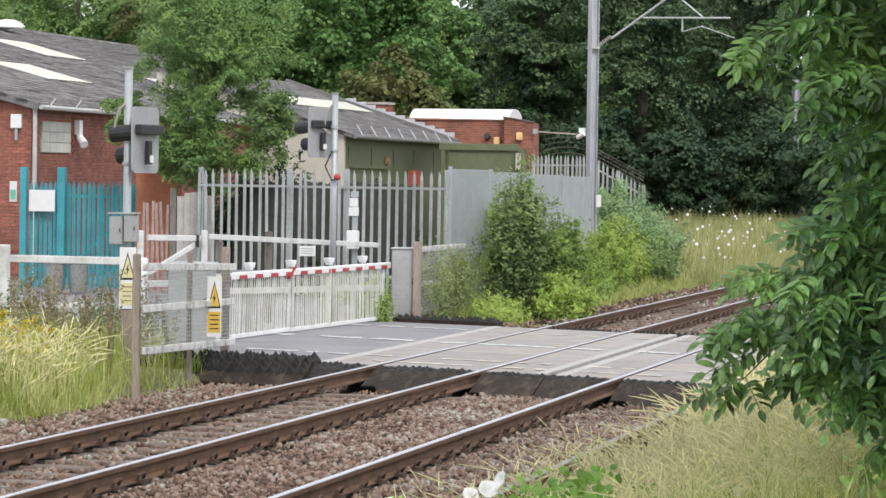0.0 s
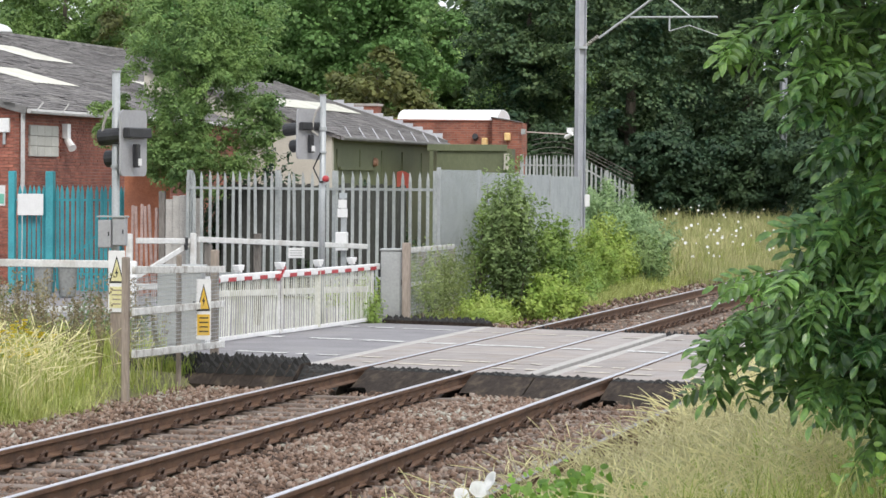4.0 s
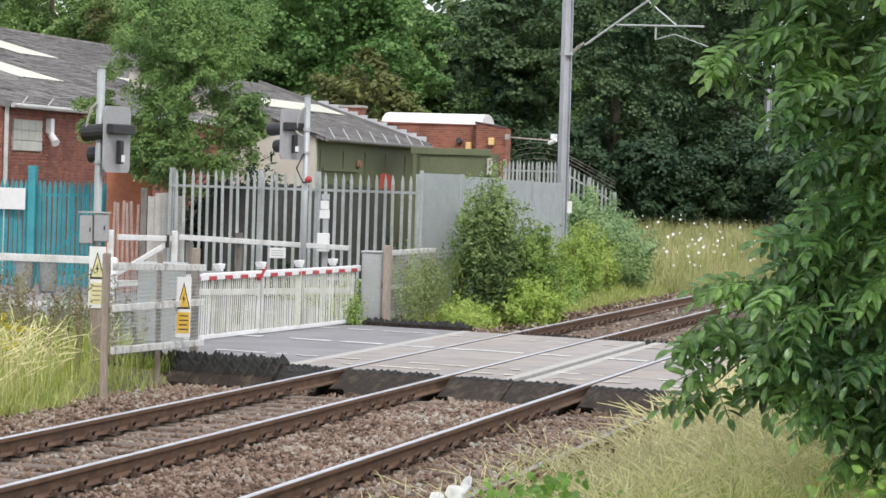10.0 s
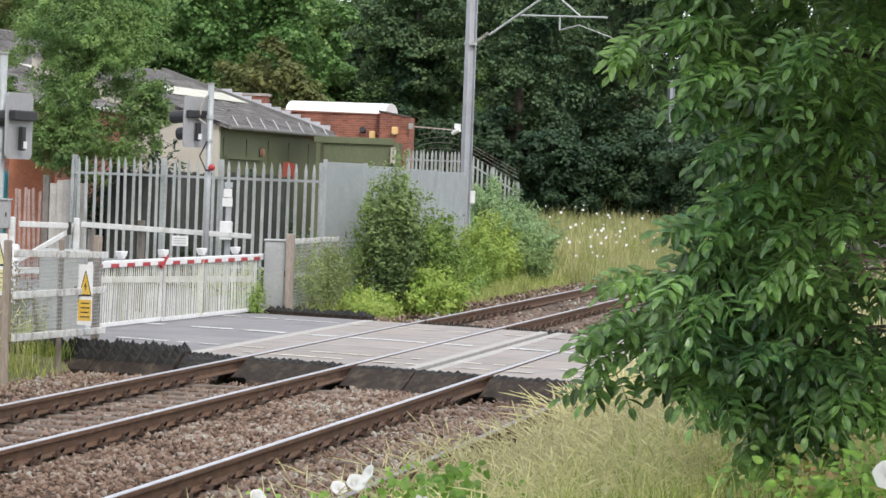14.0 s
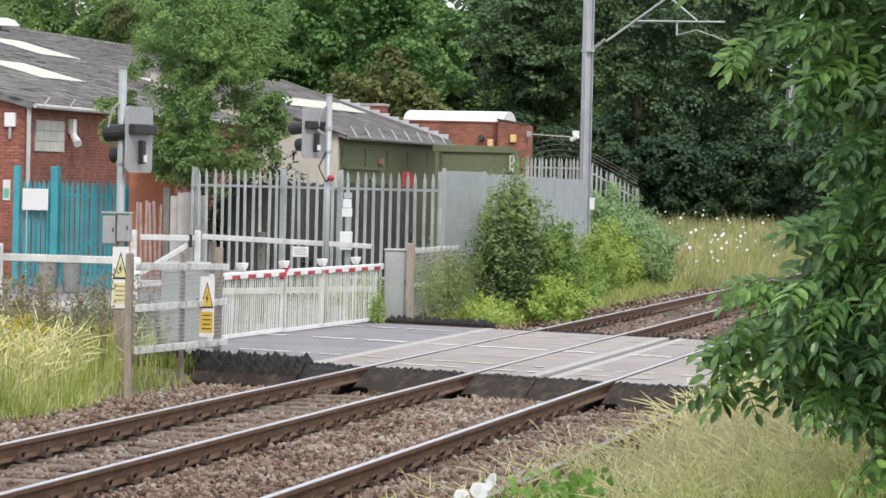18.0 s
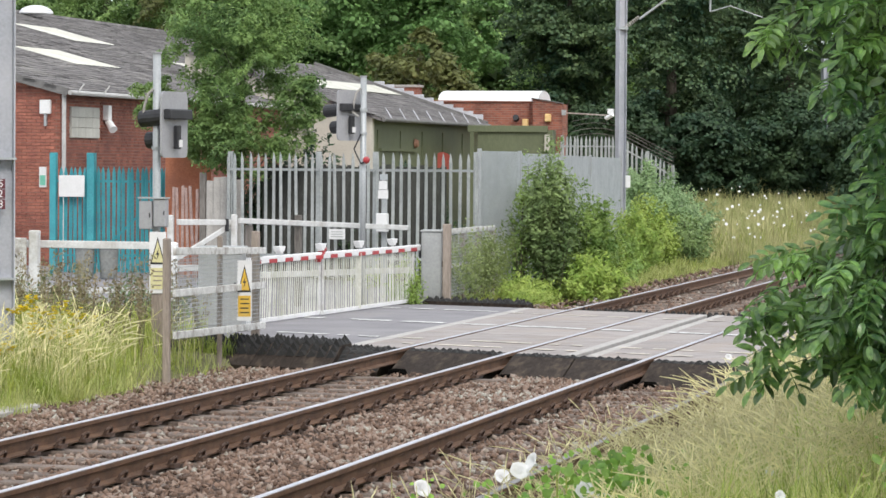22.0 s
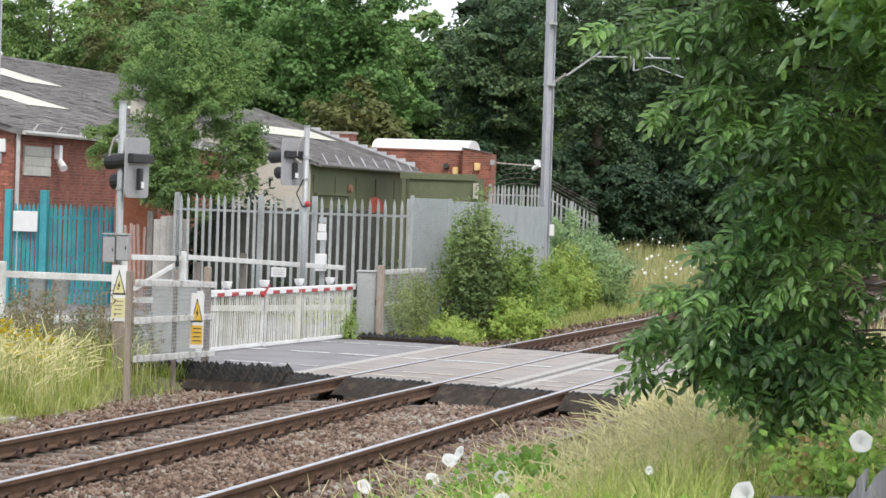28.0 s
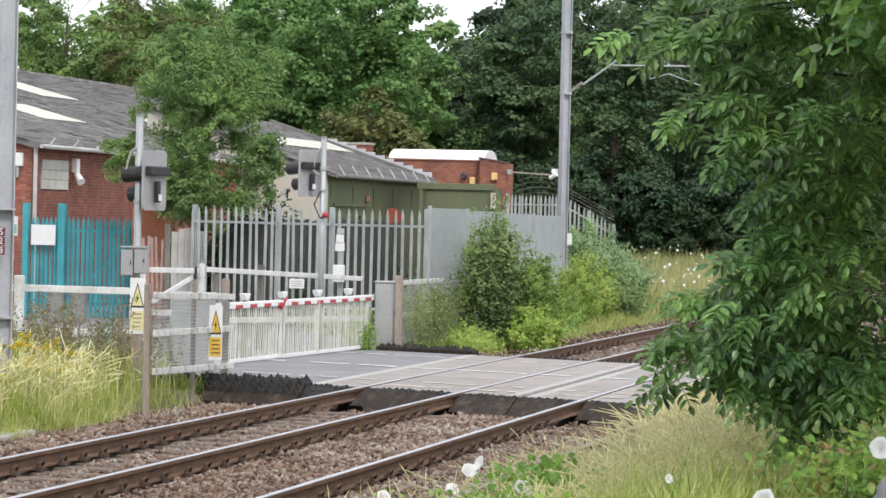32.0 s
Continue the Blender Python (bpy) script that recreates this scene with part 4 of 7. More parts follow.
def cabinet(at, size, turn, label="grey steel barrier machine cabinet"):
    c = thing("machine_cabinet", label, "cabinet", at, turn, "machine cabinets")
    x, y, z = size
    part("body", Geo().box((0, 0, z / 2), (x, y, z)), CAB_GREY, c, bevel=0.015)
    part("lid", Geo().box((0, 0, z + 0.015), (x + 0.04, y + 0.04, 0.03)), CAB_GREY, c, bevel=0.008)
    part("door", Geo().box((0, -y / 2 - 0.006, z * 0.5), (x * 0.88, 0.012, z * 0.86)), CAB_GREY, c, bevel=0.004)
    part("latch", Geo().box((x * 0.33, -y / 2 - 0.02, z * 0.55), (0.03, 0.02, 0.1)), BLACK, c)


cabinet((-12.38, 51.0, 0), (0.44, 0.6, 1.2), 10)
cabinet((-13.1, 41.3, 0), (0.62, 0.6, 1.15), 12)

# timber post and white-railed mesh fence on the far side of the crossing
f2 = thing("mesh_fence", "short white-railed mesh fence overgrown with climbers", "fence")
part("post", Geo().box((-12.10, 50.68, 0.6), (0.13, 0.13, 1.48)), TIMBER, f2, "grey-brown timber post with white flakes", bevel=0.012)
part("top_rail", Geo().bar((-12.08, 50.7, 1.21), (-12.38, 55.6, 1.18), 0.04, 0.09), FLAKED, f2, "flaking white top rail", bevel=0.005)
part("low_rail", Geo().bar((-12.08, 50.7, 0.62), (-12.38, 55.6, 0.6), 0.04, 0.07), FLAKED, f2, bevel=0.005)
wire = Geo()
for k in range(19):
    z = 0.15 + k * 0.056
    wire.bar((-12.05, 50.75, z), (-12.35, 55.6, z), 0.004, 0.004)
for k in range(40):
    t = k / 39
    wire.bar((-12.05 - 0.3 * t, 50.75 + 4.85 * t, 0.1), (-12.05 - 0.3 * t, 50.75 + 4.85 * t, 1.2), 0.006, 0.006)
part("wire_mesh", wire, GALV, f2)
for t in (0.34, 0.68, 1.0):
    part("post", Geo().box((-12.12 - 0.3 * t, 50.7 + 4.9 * t, 0.55), (0.11, 0.11, 1.3)), TIMBER, f2, bevel=0.01)

# ---- palisade fences ----
def pale_mesh(h, w=0.078, material=PALE):
    g = Geo()
    prof = [(-w / 2, 0.008), (-w / 2 + 0.01, -0.006), (-0.008, -0.006), (0, -0.018), (0.008, -0.006), (w / 2 - 0.01, -0.006), (w / 2, 0.008)]
    n = len(prof)
    g.v += [(x, y, 0.03) for x, y in prof] + [(x, y, h - 0.16) for x, y in prof] + [(x * 0.5, y * 0.5, h - 0.06) for x, y in prof] + [(0, -0.01, h)]
    for r in range(2):
        for k in range(n - 1):
            g.f.append((r * n + k, r * n + k + 1, (r + 1) * n + k + 1, (r + 1) * n + k))
    for k in range(n - 1):
        g.f.append((2 * n + k, 2 * n + k + 1, 3 * n))
    return g.mesh("pale", material)


def palisade(name, a, b, h, pitch=0.155, material=PALE, posts=(0.0, 0.5, 1.0), label="grey galvanised steel palisade fence with pointed pales", z1=None, group="", skip=()):
    a, b = Vector(a), Vector(b)
    f = thing(name, label, "fence", group=group)
    d = b - a
    n = int(d.to_2d().length / pitch)
    me = pale_mesh(h, material=material)
    ang = math.degrees(math.atan2(d.y, d.x))
    nrm = Vector((math.sin(radians(ang)), -math.cos(radians(ang)), 0))
    for k in range(n + 1):
        if k in skip:
            continue
        p = part("pale", me, material, f)
        q = a + d * (k / n) + nrm * 0.03
        p.matrix_basis = pose(q.x, q.y, q.z + rng.normal(0, 0.006), rng.normal(0, 0.3), rng.normal(0, 0.35), ang)
    for z in (h * 0.17, h * 0.86):
        part("rail", Geo().bar(a + Vector((0, 0, z)), b + Vector((0, 0, z)), 0.045, 0.05), material, f)
    for t in posts:
        q = a + d * t - nrm * 0.05
        part("post", Geo().box((q.x, q.y, q.z + h * 0.5), (0.11, 0.06, h + 0.02), Matrix.Rotation(radians(ang), 3, "Z")), material, f, bevel=0.004)
    return f


palisade("palisade_fence", (-18.7, 59.35, 0.1), (-12.93, 56.6, 0.1), 2.47, pitch=0.205, posts=(0.0, 0.37, 0.6, 0.99))
palisade("palisade_fence", (-19.6, 98.1, 0.85), (-17.75, 98.55, 0.85), 2.45, pitch=0.125, label="grey palisade fence with coiled wire above", posts=(0, 0.97))
palisade("palisade_fence", (-17.7, 98.6, 0.8), (-16.2, 99.6, -0.1), 2.45, pitch=0.16, label="grey palisade fence stepping down a bank", posts=(0, 0.5, 1))
coil = thing("razor_wire", "coiled razor wire over a palisade fence", "wire")
for z, r in ((3.25, 0.0), (3.38, 0.05), (3.5, 0.1), (3.6, 0.16)):
    g = Geo()
    prev = None
    for k in range(13):
        t = k / 12
        p = Vector((-19.3 + 1.5 * t, 98.2 + 0.35 * t, z + 0.12 * math.sin(math.pi * t) + r))
        if prev is not None:
            g.tube(prev, p, 0.008, n=4)
        prev = p
    for k in range(1, 9):
        t = k / 8
        p = Vector((-17.8 + 1.6 * t, 98.6 + t, z - 0.9 * t))
        g.tube(prev, p, 0.012, n=4)
        prev = p
    part("strand", g, DARK_TIMBER, coil)

# teal palisade gate in front of the brick building
tg = palisade("teal_gate", (-23.05, 61.1, 0.0), (-20.6, 61.7, 0.0), 2.26, pitch=0.1, material=TEAL, posts=(), label="teal-painted steel palisade gates with a blank white notice")
for x, y, h, w in ((-23.08, 61.03, 2.54, 0.14), (-22.3, 61.2, 2.54, 0.17), (-20.55, 61.7, 2.4, 0.1)):
    part("gate_post", Geo().box((x, y, h / 2), (w, w, h)), TEAL, tg, "teal square gate post", bevel=0.01)
part("notice", Geo().box((-22.66, 60.98, 1.84), (0.54, 0.02, 0.45), Matrix.Rotation(radians(13), 3, "Z")), SIGN_WHITE, tg, "blank white notice board", bevel=0.006)
part("gate_brace", Geo().bar((-22.2, 61.34, 0.4), (-20.7, 61.72, 1.9), 0.05, 0.05), TEAL, tg)
BIN = mat("bin_plastic", (0.15, 0.16, 0.155), (0.26, 0.27, 0.26), 3, 20, 0.7, bump=0.1, c3=(0.30, 0.30, 0.28), stain=0.5)
for x, y in ((-20.98, 58.6), (-21.45, 58.5)):
    b = thing("refuse_bin", "low grey plastic tub by the teal gate", "bin", group="grey tubs")
    part("body", Geo().tube((x, y, 0.02), (x, y, 0.62), 0.17, 0.2, n=18), BIN, b, bevel=0.01)
    part("rim", Geo().tube((x, y, 0.6), (x, y, 0.66), 0.21, n=18), BIN, b, "rolled rim")

# board fence between gate and palisade
bf = thing("board_fence", "weathered grey board fence beside faded red pales", "fence")
RED_OXIDE = mat("faded_red_oxide", (0.24, 0.155, 0.135), (0.38, 0.28, 0.25), 4, 30, 0.8, bump=0.1, rand=0.25)
for k in range(6):
    x = -20.15 + 0.115 * k
    part("pale", Geo().box((x, 60.15 - 0.35 * (x + 20.1), 0.92 + rng.normal(0, 0.04)), (0.062, 0.03, 1.9), Matrix.Rotation(rng.normal(0, 0.02), 3, "Y")), RED_OXIDE, bf, "faded red pale", bevel=0.004)
part("post", Geo().box((-19.42, 59.9, 1.05), (0.13, 0.1, 2.2)), DARK_TIMBER, bf, "dark timber post", bevel=0.01)
for k in range(5):
    x = -19.25 + 0.17 * k
    part("board", Geo().box((x, 60.15 - 0.35 * (x + 20.1), 1.02 + rng.normal(0, 0.05)), (0.16, 0.03, 2.1)), CONCRETE, bf, "wide weathered grey board", bevel=0.006)
ow = part("orange_wall", Geo().box((-20.2, 61.3, 1.25), (0.95, 0.1, 2.5), Matrix.Rotation(radians(13), 3, "Z")), mat("orange_brick", (0.36, 0.12, 0.06), (0.52, 0.20, 0.11), 3, 30, 0.8, bump=0.2, c3=(0.30, 0.12, 0.08)))
tagged(ow, "short stretch of orange brick wall behind the fences", "wall")

# added wall whose dark colour gives the shade seen between the pales
bf2 = thing("board_fence", "added board wall coloured dark for the shade behind the palisade fence", "fence")
for k in range(34):
    x = -18.62 + 0.125 * k
    part("board", Geo().box((x, 61.6 - 0.3 * (x + 18.6), 1.14 + rng.normal(0, 0.02)), (0.118, 0.03, 2.3)), SHADOW_BOARD, bf2)

# fine-mesh boundary screen beyond the crossing
ms = thing("mesh_screen", "tall grey fine-mesh boundary fence", "fence")
for k, (a, b, h) in enumerate((((-12.9, 56.62), (-12.72, 59.4), 2.55), ((-12.74, 59.5), (-13.0, 64.5), 2.52), ((-13.0, 64.6), (-13.25, 69.5), 2.5), ((-13.25, 69.6), (-13.4, 74.3), 2.48))):
    A, B = Vector((*a, 0.05)), Vector((*b, 0.05))
    g = Geo()
    nz, nx = 205, int((B - A).length / 0.076)
    for i in range(nz + 1):
        z = i * h / nz
        g.bar(A + Vector((0, 0, z)), B + Vector((0, 0, z)), 0.006, 0.0078)
    for i in range(nx + 1):
        p = A + (B - A) * (i / nx)
        g.bar(p + Vector((0.006, 0, 0)), p + Vector((0.006, 0, h)), 0.012, 0.012)
    part("mesh_panel", g, MESH_WIRE, ms)
    part("post", Geo().box((A.x, A.y, h / 2 + 0.05), (0.07, 0.07, h + 0.1)), GALV, ms, bevel=0.005)
part("post", Geo().box((-13.4, 74.4, 1.35), (0.07, 0.07, 2.7)), GALV, ms, bevel=0.005)

# ---- white road-side rails ----
wr = thing("white_rail_fence", "white-painted timber rail fence with square posts beside the road", "fence")
part("top_rail", Geo().bar((-16.7, 42.26, 1.15), (-14.6, 42.8, 1.13), 0.05, 0.11), WHITE, wr, bevel=0.008)
part("low_rail", Geo().bar((-16.7, 42.3, 0.48), (-14.6, 42.9, 0.46), 0.05, 0.09), WHITE, wr, bevel=0.008)
part("post", Geo().box((-16.25, 42.2, 0.6), (0.14, 0.14, 1.5)), WHITE, wr, "weathered square white post", bevel=0.015)
part("end_board", Geo().box((-16.53, 42.15, 0.62), (0.34, 0.05, 1.24)), FLAKED, wr, "flaking white end board", bevel=0.01)
part("board_bolt", Geo().tube((-16.53, 42.12, 0.98), (-16.53, 42.1, 0.98), 0.03, n=8), BLACK, wr)

wg = thing("white_gate", "white timber gate with diagonal brace", "gate")
part("top_rail", Geo().bar((-15.25, 45.75, 1.42), (-14.72, 46.9, 1.40), 0.05, 0.09), WHITE, wg, bevel=0.008)
part("brace", Geo().bar((-15.25, 45.75, 0.85), (-14.74, 46.9, 1.36), 0.04, 0.075), WHITE, wg, bevel=0.006)
part("low_rail", Geo().bar((-15.25, 45.75, 0.7), (-14.72, 46.9, 0.68), 0.05, 0.1), WHITE, wg, bevel=0.006)
for x, y in ((-15.35, 45.7), (-14.68, 46.88)):
    part("gate_post", Geo().box((x, y, 0.72), (0.09, 0.09, 1.62)), WHITE, wg, bevel=0.015)
part("hinge", Geo().box((-14.76, 46.76, 1.36), (0.05, 0.05, 0.2)), BLACK, wg, "black hinge")
part("counter_post", Geo().box((-15.15, 45.2, 0.62), (0.16, 0.16, 1.0)), WHITE_CLEAN, wg, "short white post", bevel=0.03)

rf = thing("white_rail_fence", "long white-painted rail on timber posts along the road", "fence")
part("top_rail", Geo().bar((-14.62, 46.95, 1.43), (-13.1, 51.9, 1.24), 0.045, 0.088), WHITE, rf, bevel=0.008)
part("low_rail", Geo().bar((-14.62, 47.0, 0.55), (-13.1, 52.0, 0.5), 0.045, 0.1), WHITE, rf, bevel=0.008)
for t, h in ((0.06, 1.4), (0.34, 1.55)):
    part("post", Geo().box((-14.66 + 1.5 * t, 47.05 + 4.9 * t, h / 2 - 0.05), (0.11, 0.11, h)), DARK_TIMBER, rf, bevel=0.012)
sb = thing("notice_plate", "small pale notice with unreadable lines on a rail fence", "sign")
part("plate", Geo().box((-13.72, 49.55, 1.17), (0.27, 0.012, 0.17), Matrix.Rotation(radians(13), 3, "Z")), SIGN_WHITE, sb, bevel=0.003)
for k in range(3):
    part("text_bar", Geo().box((-13.72, 49.54, 1.21 - 0.04 * k), (0.2, 0.008, 0.012), Matrix.Rotation(radians(13), 3, "Z")), CAB_GREY, sb)

# pedestrian-side posts and boxes behind the barrier
pb = thing("telephone_box", "pale telephone box and notices on a steel post", "equipment box")
part("post", Geo().box((-13.49, 51.8, 1.0), (0.09, 0.06, 2.1)), GALV, pb)
part("box", Geo().box((-13.50, 51.7, 1.33), (0.2, 0.14, 0.32)), SIGN_WHITE, pb, "white phone box", bevel=0.012)
for z, w in ((1.82, 0.18), (1.98, 0.15)):
    part("notice", Geo().box((-13.50, 51.74, z), (w, 0.01, 0.15)), SIGN_WHITE, pb, "small white notice", bevel=0.002)
part("notice", Geo().box((-13.49, 51.74, 2.12), (0.14, 0.01, 0.1)), MESH_WIRE, pb, "small grey-blue notice")

# concrete cable trough by the far track
ct = thing("cable_trough", "grey concrete cable trough with broken lids", "cable trough")
for k in range(16):
    y = 21.0 + 0.92 * k
    if y > 31:
        continue
    part("lid", Geo().box((-11.86 + rng.normal(0, 0.03), y, -0.25 + rng.normal(0, 0.012)), (0.36, 0.9, 0.07), Matrix.Rotation(rng.normal(0, 0.02), 3, "Z")), CONCRETE, ct, bevel=0.012)
    part("side_wall", Geo().box((-11.70, y, -0.36), (0.05, 0.9, 0.18)).box((-12.02, y, -0.36), (0.05, 0.9, 0.2)), CONCRETE, ct)

# ---- brick warehouse ----
EX, EZ, RX, RZ, BY0, BY1 = -24.58, 3.95, -36.0, 6.97, 65.4, 108.0
wh = thing("warehouse", "long red-brick workshop with a grey slate roof and pale rooflights", "building")
wallg = Geo()
wallg.prism([(EX, BY0, 0), (EX, BY0, EZ), (RX, BY0, RZ), (-47.25, BY0, EZ), (-47.25, BY0, 0)], (0, 0.3, 0))
part("gable_wall", wallg, BRICKWORK, wh)
part("side_wall", Geo().box((EX - 0.16, (BY0 + BY1) / 2 + 0.16, EZ / 2), (0.3, BY1 - BY0 - 0.34, EZ)), BRICKWORK, wh)
part("back_wall", Geo().box((-47.1, (BY0 + BY1) / 2 + 0.16, EZ / 2), (0.3, BY1 - BY0 - 0.34, EZ)), BRICKWORK, wh)


def roof_plane(name, parent, ex, ez, rx, rz, y0, y1, material, thick=0.08, over=0.25):
    d = Vector((ex - rx, 0, ez - rz)).normalized()
    e = Vector((ex, y0, ez)) + d * over
    r = Vector((rx, y0, rz))
    g = Geo().prism([e, r, r + Vector((0, 0, thick)), e + Vector((0, 0, thick))], (0, y1 - y0, 0))
    return part(name, g, material, parent)


def slates(name, parent, ex, ez, rx, rz, y0, y1, row=0.26, w=0.30, holes=(), lift=0.08):
    """Overlapping slate courses on a slope as one mesh; holes: (share low, share high, y low, y high)."""
    S = Vector((rx - ex, 0, rz - ez))
    n = int(S.length / row)
    d = S.normalized()
    up = Vector((-d.z, 0, d.x))
    if up.z < 0:
        up = -up
    vs, fs = [], []
    for i in range(n + 1):
        t = (i * row - 0.25) / S.length
        m = int((y1 - y0) / w) + 1
        for j in range(m):
            ya = y0 + (j - 0.5 * (i % 2)) * w
            yc = ya + w / 2
            if any(h[0] < t < h[1] and h[2] < yc < h[3] for h in holes):
                continue
            if rng.random() < 0.012:
                continue
            base = Vector((ex, 0, ez)) + d * (i * row - 0.25) + up * lift
            sk = rng.normal(0, 0.008)
            h0, h1 = 0.022 + abs(rng.normal(0, 0.008)), 0.004
            k = len(vs)
            for q, yy in (((-0.0), ya + 0.004), ((-0.0), ya + w - 0.004), ((row + 0.05), ya + w - 0.004), ((row + 0.05), ya + 0.004)):
                hh = h0 if q == 0 else h1
                p = base + d * (q + (sk if q == 0 else 0)) + up * hh
                vs.append((p.x, yy, p.z))
            for q, yy in ((0.0, ya + 0.004), (0.0, ya + w - 0.004)):
                p = base + d * (q + sk) + up * (h0 - 0.018)
                vs.append((p.x, yy, p.z))
            fs += [(k, k + 1, k + 2, k + 3), (k + 4, k + 5, k + 1, k)]
    me = quick_mesh(name, np.array(vs), np.array(fs), SLATE)
    ob = part(name, me, SLATE, parent)
    ob["kind"] = "stuff"
    return ob


roof_plane("roof", wh, EX, EZ, RX, RZ, BY0 - 0.15, BY1, SLATE)
roof_plane("roof", wh, -47.25, EZ, RX, RZ, BY0 - 0.15, BY1, SLATE)
holes = ((0.26, 0.42, 74.6, 78.0), (0.6, 0.775, 85.0, 88.4), (0.26, 0.42, 87.5, 91.0))
slates("slate_covering", wh, EX, EZ, RX, RZ, BY0 - 0.15, BY1, holes=holes)
SLP = Vector((RX - EX, 0, RZ - EZ))
for h in holes:
    g = Geo()
    a = Vector((EX, h[2], EZ)) + SLP * h[0] + Vector((0, 0, 0.105))
    b = Vector((EX, h[2], EZ)) + SLP * h[1] + Vector((0, 0, 0.105))
    n = 20
    for k in range(n):
        y = (h[3] - h[2]) * k / n
        y2 = (h[3] - h[2]) * (k + 1) / n
        z = 0.02 * (k % 2)
        g.poly([a + Vector((0, y, z)), a + Vector((0, y2, 0.02 - z)), b + Vector((0, y2, 0.02 - z)), b + Vector((0, y, z))])
    part("rooflight", g, ROOFLIGHT, wh, "pale translucent corrugated rooflight")
part("bargeboard", Geo().bar((EX + 0.25, BY0 - 0.2, EZ - 0.04), (RX, BY0 - 0.2, RZ + 0.02), 0.05, 0.17), BARGE, wh, "dark grey bargeboard")
part("gutter", Geo().tube((EX + 0.3, BY0 - 0.2, EZ - 0.05), (EX + 0.3, BY1, EZ - 0.05), 0.055, n=8), PIPE, wh, "old grey-white gutter")
for k in range(9):
    y = BY0 + 0.2 + 1.7 * k
    part("gutter_bracket", Geo().bar((EX + 0.36, y, EZ - 0.02), (EX + 0.48, y + 0.05, EZ + 0.16), 0.03, 0.03), PIPE, wh)
part("downpipe", Geo().tube((EX + 0.12, BY0 - 0.08, 0), (EX + 0.12, BY0 - 0.08, EZ - 0.1), 0.05, n=10), PIPE, wh, "grey-white downpipe")
bw = part("blocked_window", Geo().box((EX + 0.0, BY0 + 1.55, 3.25), (0.04, 1.9, 0.72)), CONCRETE, wh, "window blocked up with pale concrete blocks")
BLOCK = mat("pale_block", (0.42, 0.41, 0.37), (0.56, 0.55, 0.50), 2, 30, 0.9, bump=0.2, rand=0.15, c3=(0.36, 0.35, 0.31))
for i in range(3):
    for j in range(4):
        part("block", Geo().box((EX + 0.03, BY0 + 0.845 + 0.47 * j, 3.01 + 0.235 * i), (0.03, 0.455, 0.222)), BLOCK, bw, bevel=0.006)
for y, z in ((BY0 + 2.9, 3.3),):
    g = Geo().box((EX + 0.08, y, z + 0.2), (0.14, 0.22, 0.34)).tube((EX + 0.1, y, z), (EX + 0.3, y - 0.2, z - 0.2), 0.08, 0.1, n=10)
    part("security_light", g, WHITE_CLEAN, wh, "white security camera", bevel=0.0)
g = Geo().box((EX - 0.33, BY0 - 0.06, 3.58), (0.26, 0.1, 0.32))
part("floodlight", g, WHITE_CLEAN, wh, "white wall floodlight", bevel=0.015)
part("floodlight_arm", Geo().box((EX - 0.33, BY0 - 0.05, 3.3), (0.06, 0.06, 0.3)), GALV, wh)
g = Geo().box((EX - 0.40, BY0 - 0.02, 2.0), (0.17, 0.03, 0.46))
part("wall_notice", g, SIGN_WHITE, wh, "small green and white wall notice")
part("notice_panel", Geo().box((EX - 0.40, BY0 - 0.04, 1.93), (0.13, 0.008, 0.22)), mat("green_plate", (0.1, 0.4, 0.28), (0.2, 0.5, 0.38), 6, 20, 0.5, bump=0), wh)
part("side_canopy", Geo().box((EX - 2.05, BY0 - 0.4, 2.92), (1.5, 0.7, 0.35)), WHITE, wh, "white canopy over the entrance", bevel=0.02)
part("grey_window", Geo().box((EX - 1.85, BY0 - 0.01, 3.75), (0.6, 0.03, 0.6)), BARGE, wh, "grey blind window")
part("ridge_tiles", Geo().tube((RX, BY0 - 0.1, RZ + 0.08), (RX, BY1, RZ + 0.08), 0.1, n=6), SLATE, wh)
for y in (79.0, 92.0):
    g = Geo()
    for k in range(5):
        t0, t1 = k * math.pi / 10, (k + 1) * math.pi / 10
        g.tube((RX + 0.6, y, RZ + 0.05 + 0.28 * math.sin(t0)), (RX + 0.6, y, RZ + 0.05 + 0.28 * math.sin(t1)), 0.55 * math.cos(t0) + 0.01, 0.55 * math.cos(t1) + 0.01, n=12)
    part("roof_vent", g, WHITE_DOME, wh, "white domed roof vent", smooth=True)

# brick faces: the gable near the corner piece by piece, the rest joined
brick_mesh = Geo().box((0, 0, 0), (0.213, 0.02, 0.064)).mesh("brick", BRICK, 0.004)
rest = []
count = 0
for row in range(0, 56):
    z = 0.04 + row * 0.075
    for col in range(0, 15):
        x = EX - 0.12 - col * 0.225 - (0.112 if row % 2 else 0)
        if z > EZ - 0.1 + 0.28 * (EX - x) or -26.5 > x > -28.4 and 2.7 < z < 3.1 or (abs(x - EX + 1.85) < 0.42 and 3.4 < z < 4.1):
            continue
        if row >= 13 and col < 8 and count < 300:
            count += 1
            b = part("brick", brick_mesh, BRICK, bpy.data.objects["gable_wall"])
            b.location = (x, BY0 - 0.004 + rng.normal(0, 0.0015), z)
        else:
            rest.append((x, z))
g = Geo()
for x, z in rest:
    g.box((x, BY0 - 0.004 + rng.normal(0, 0.0015), z), (0.213, 0.02, 0.064))
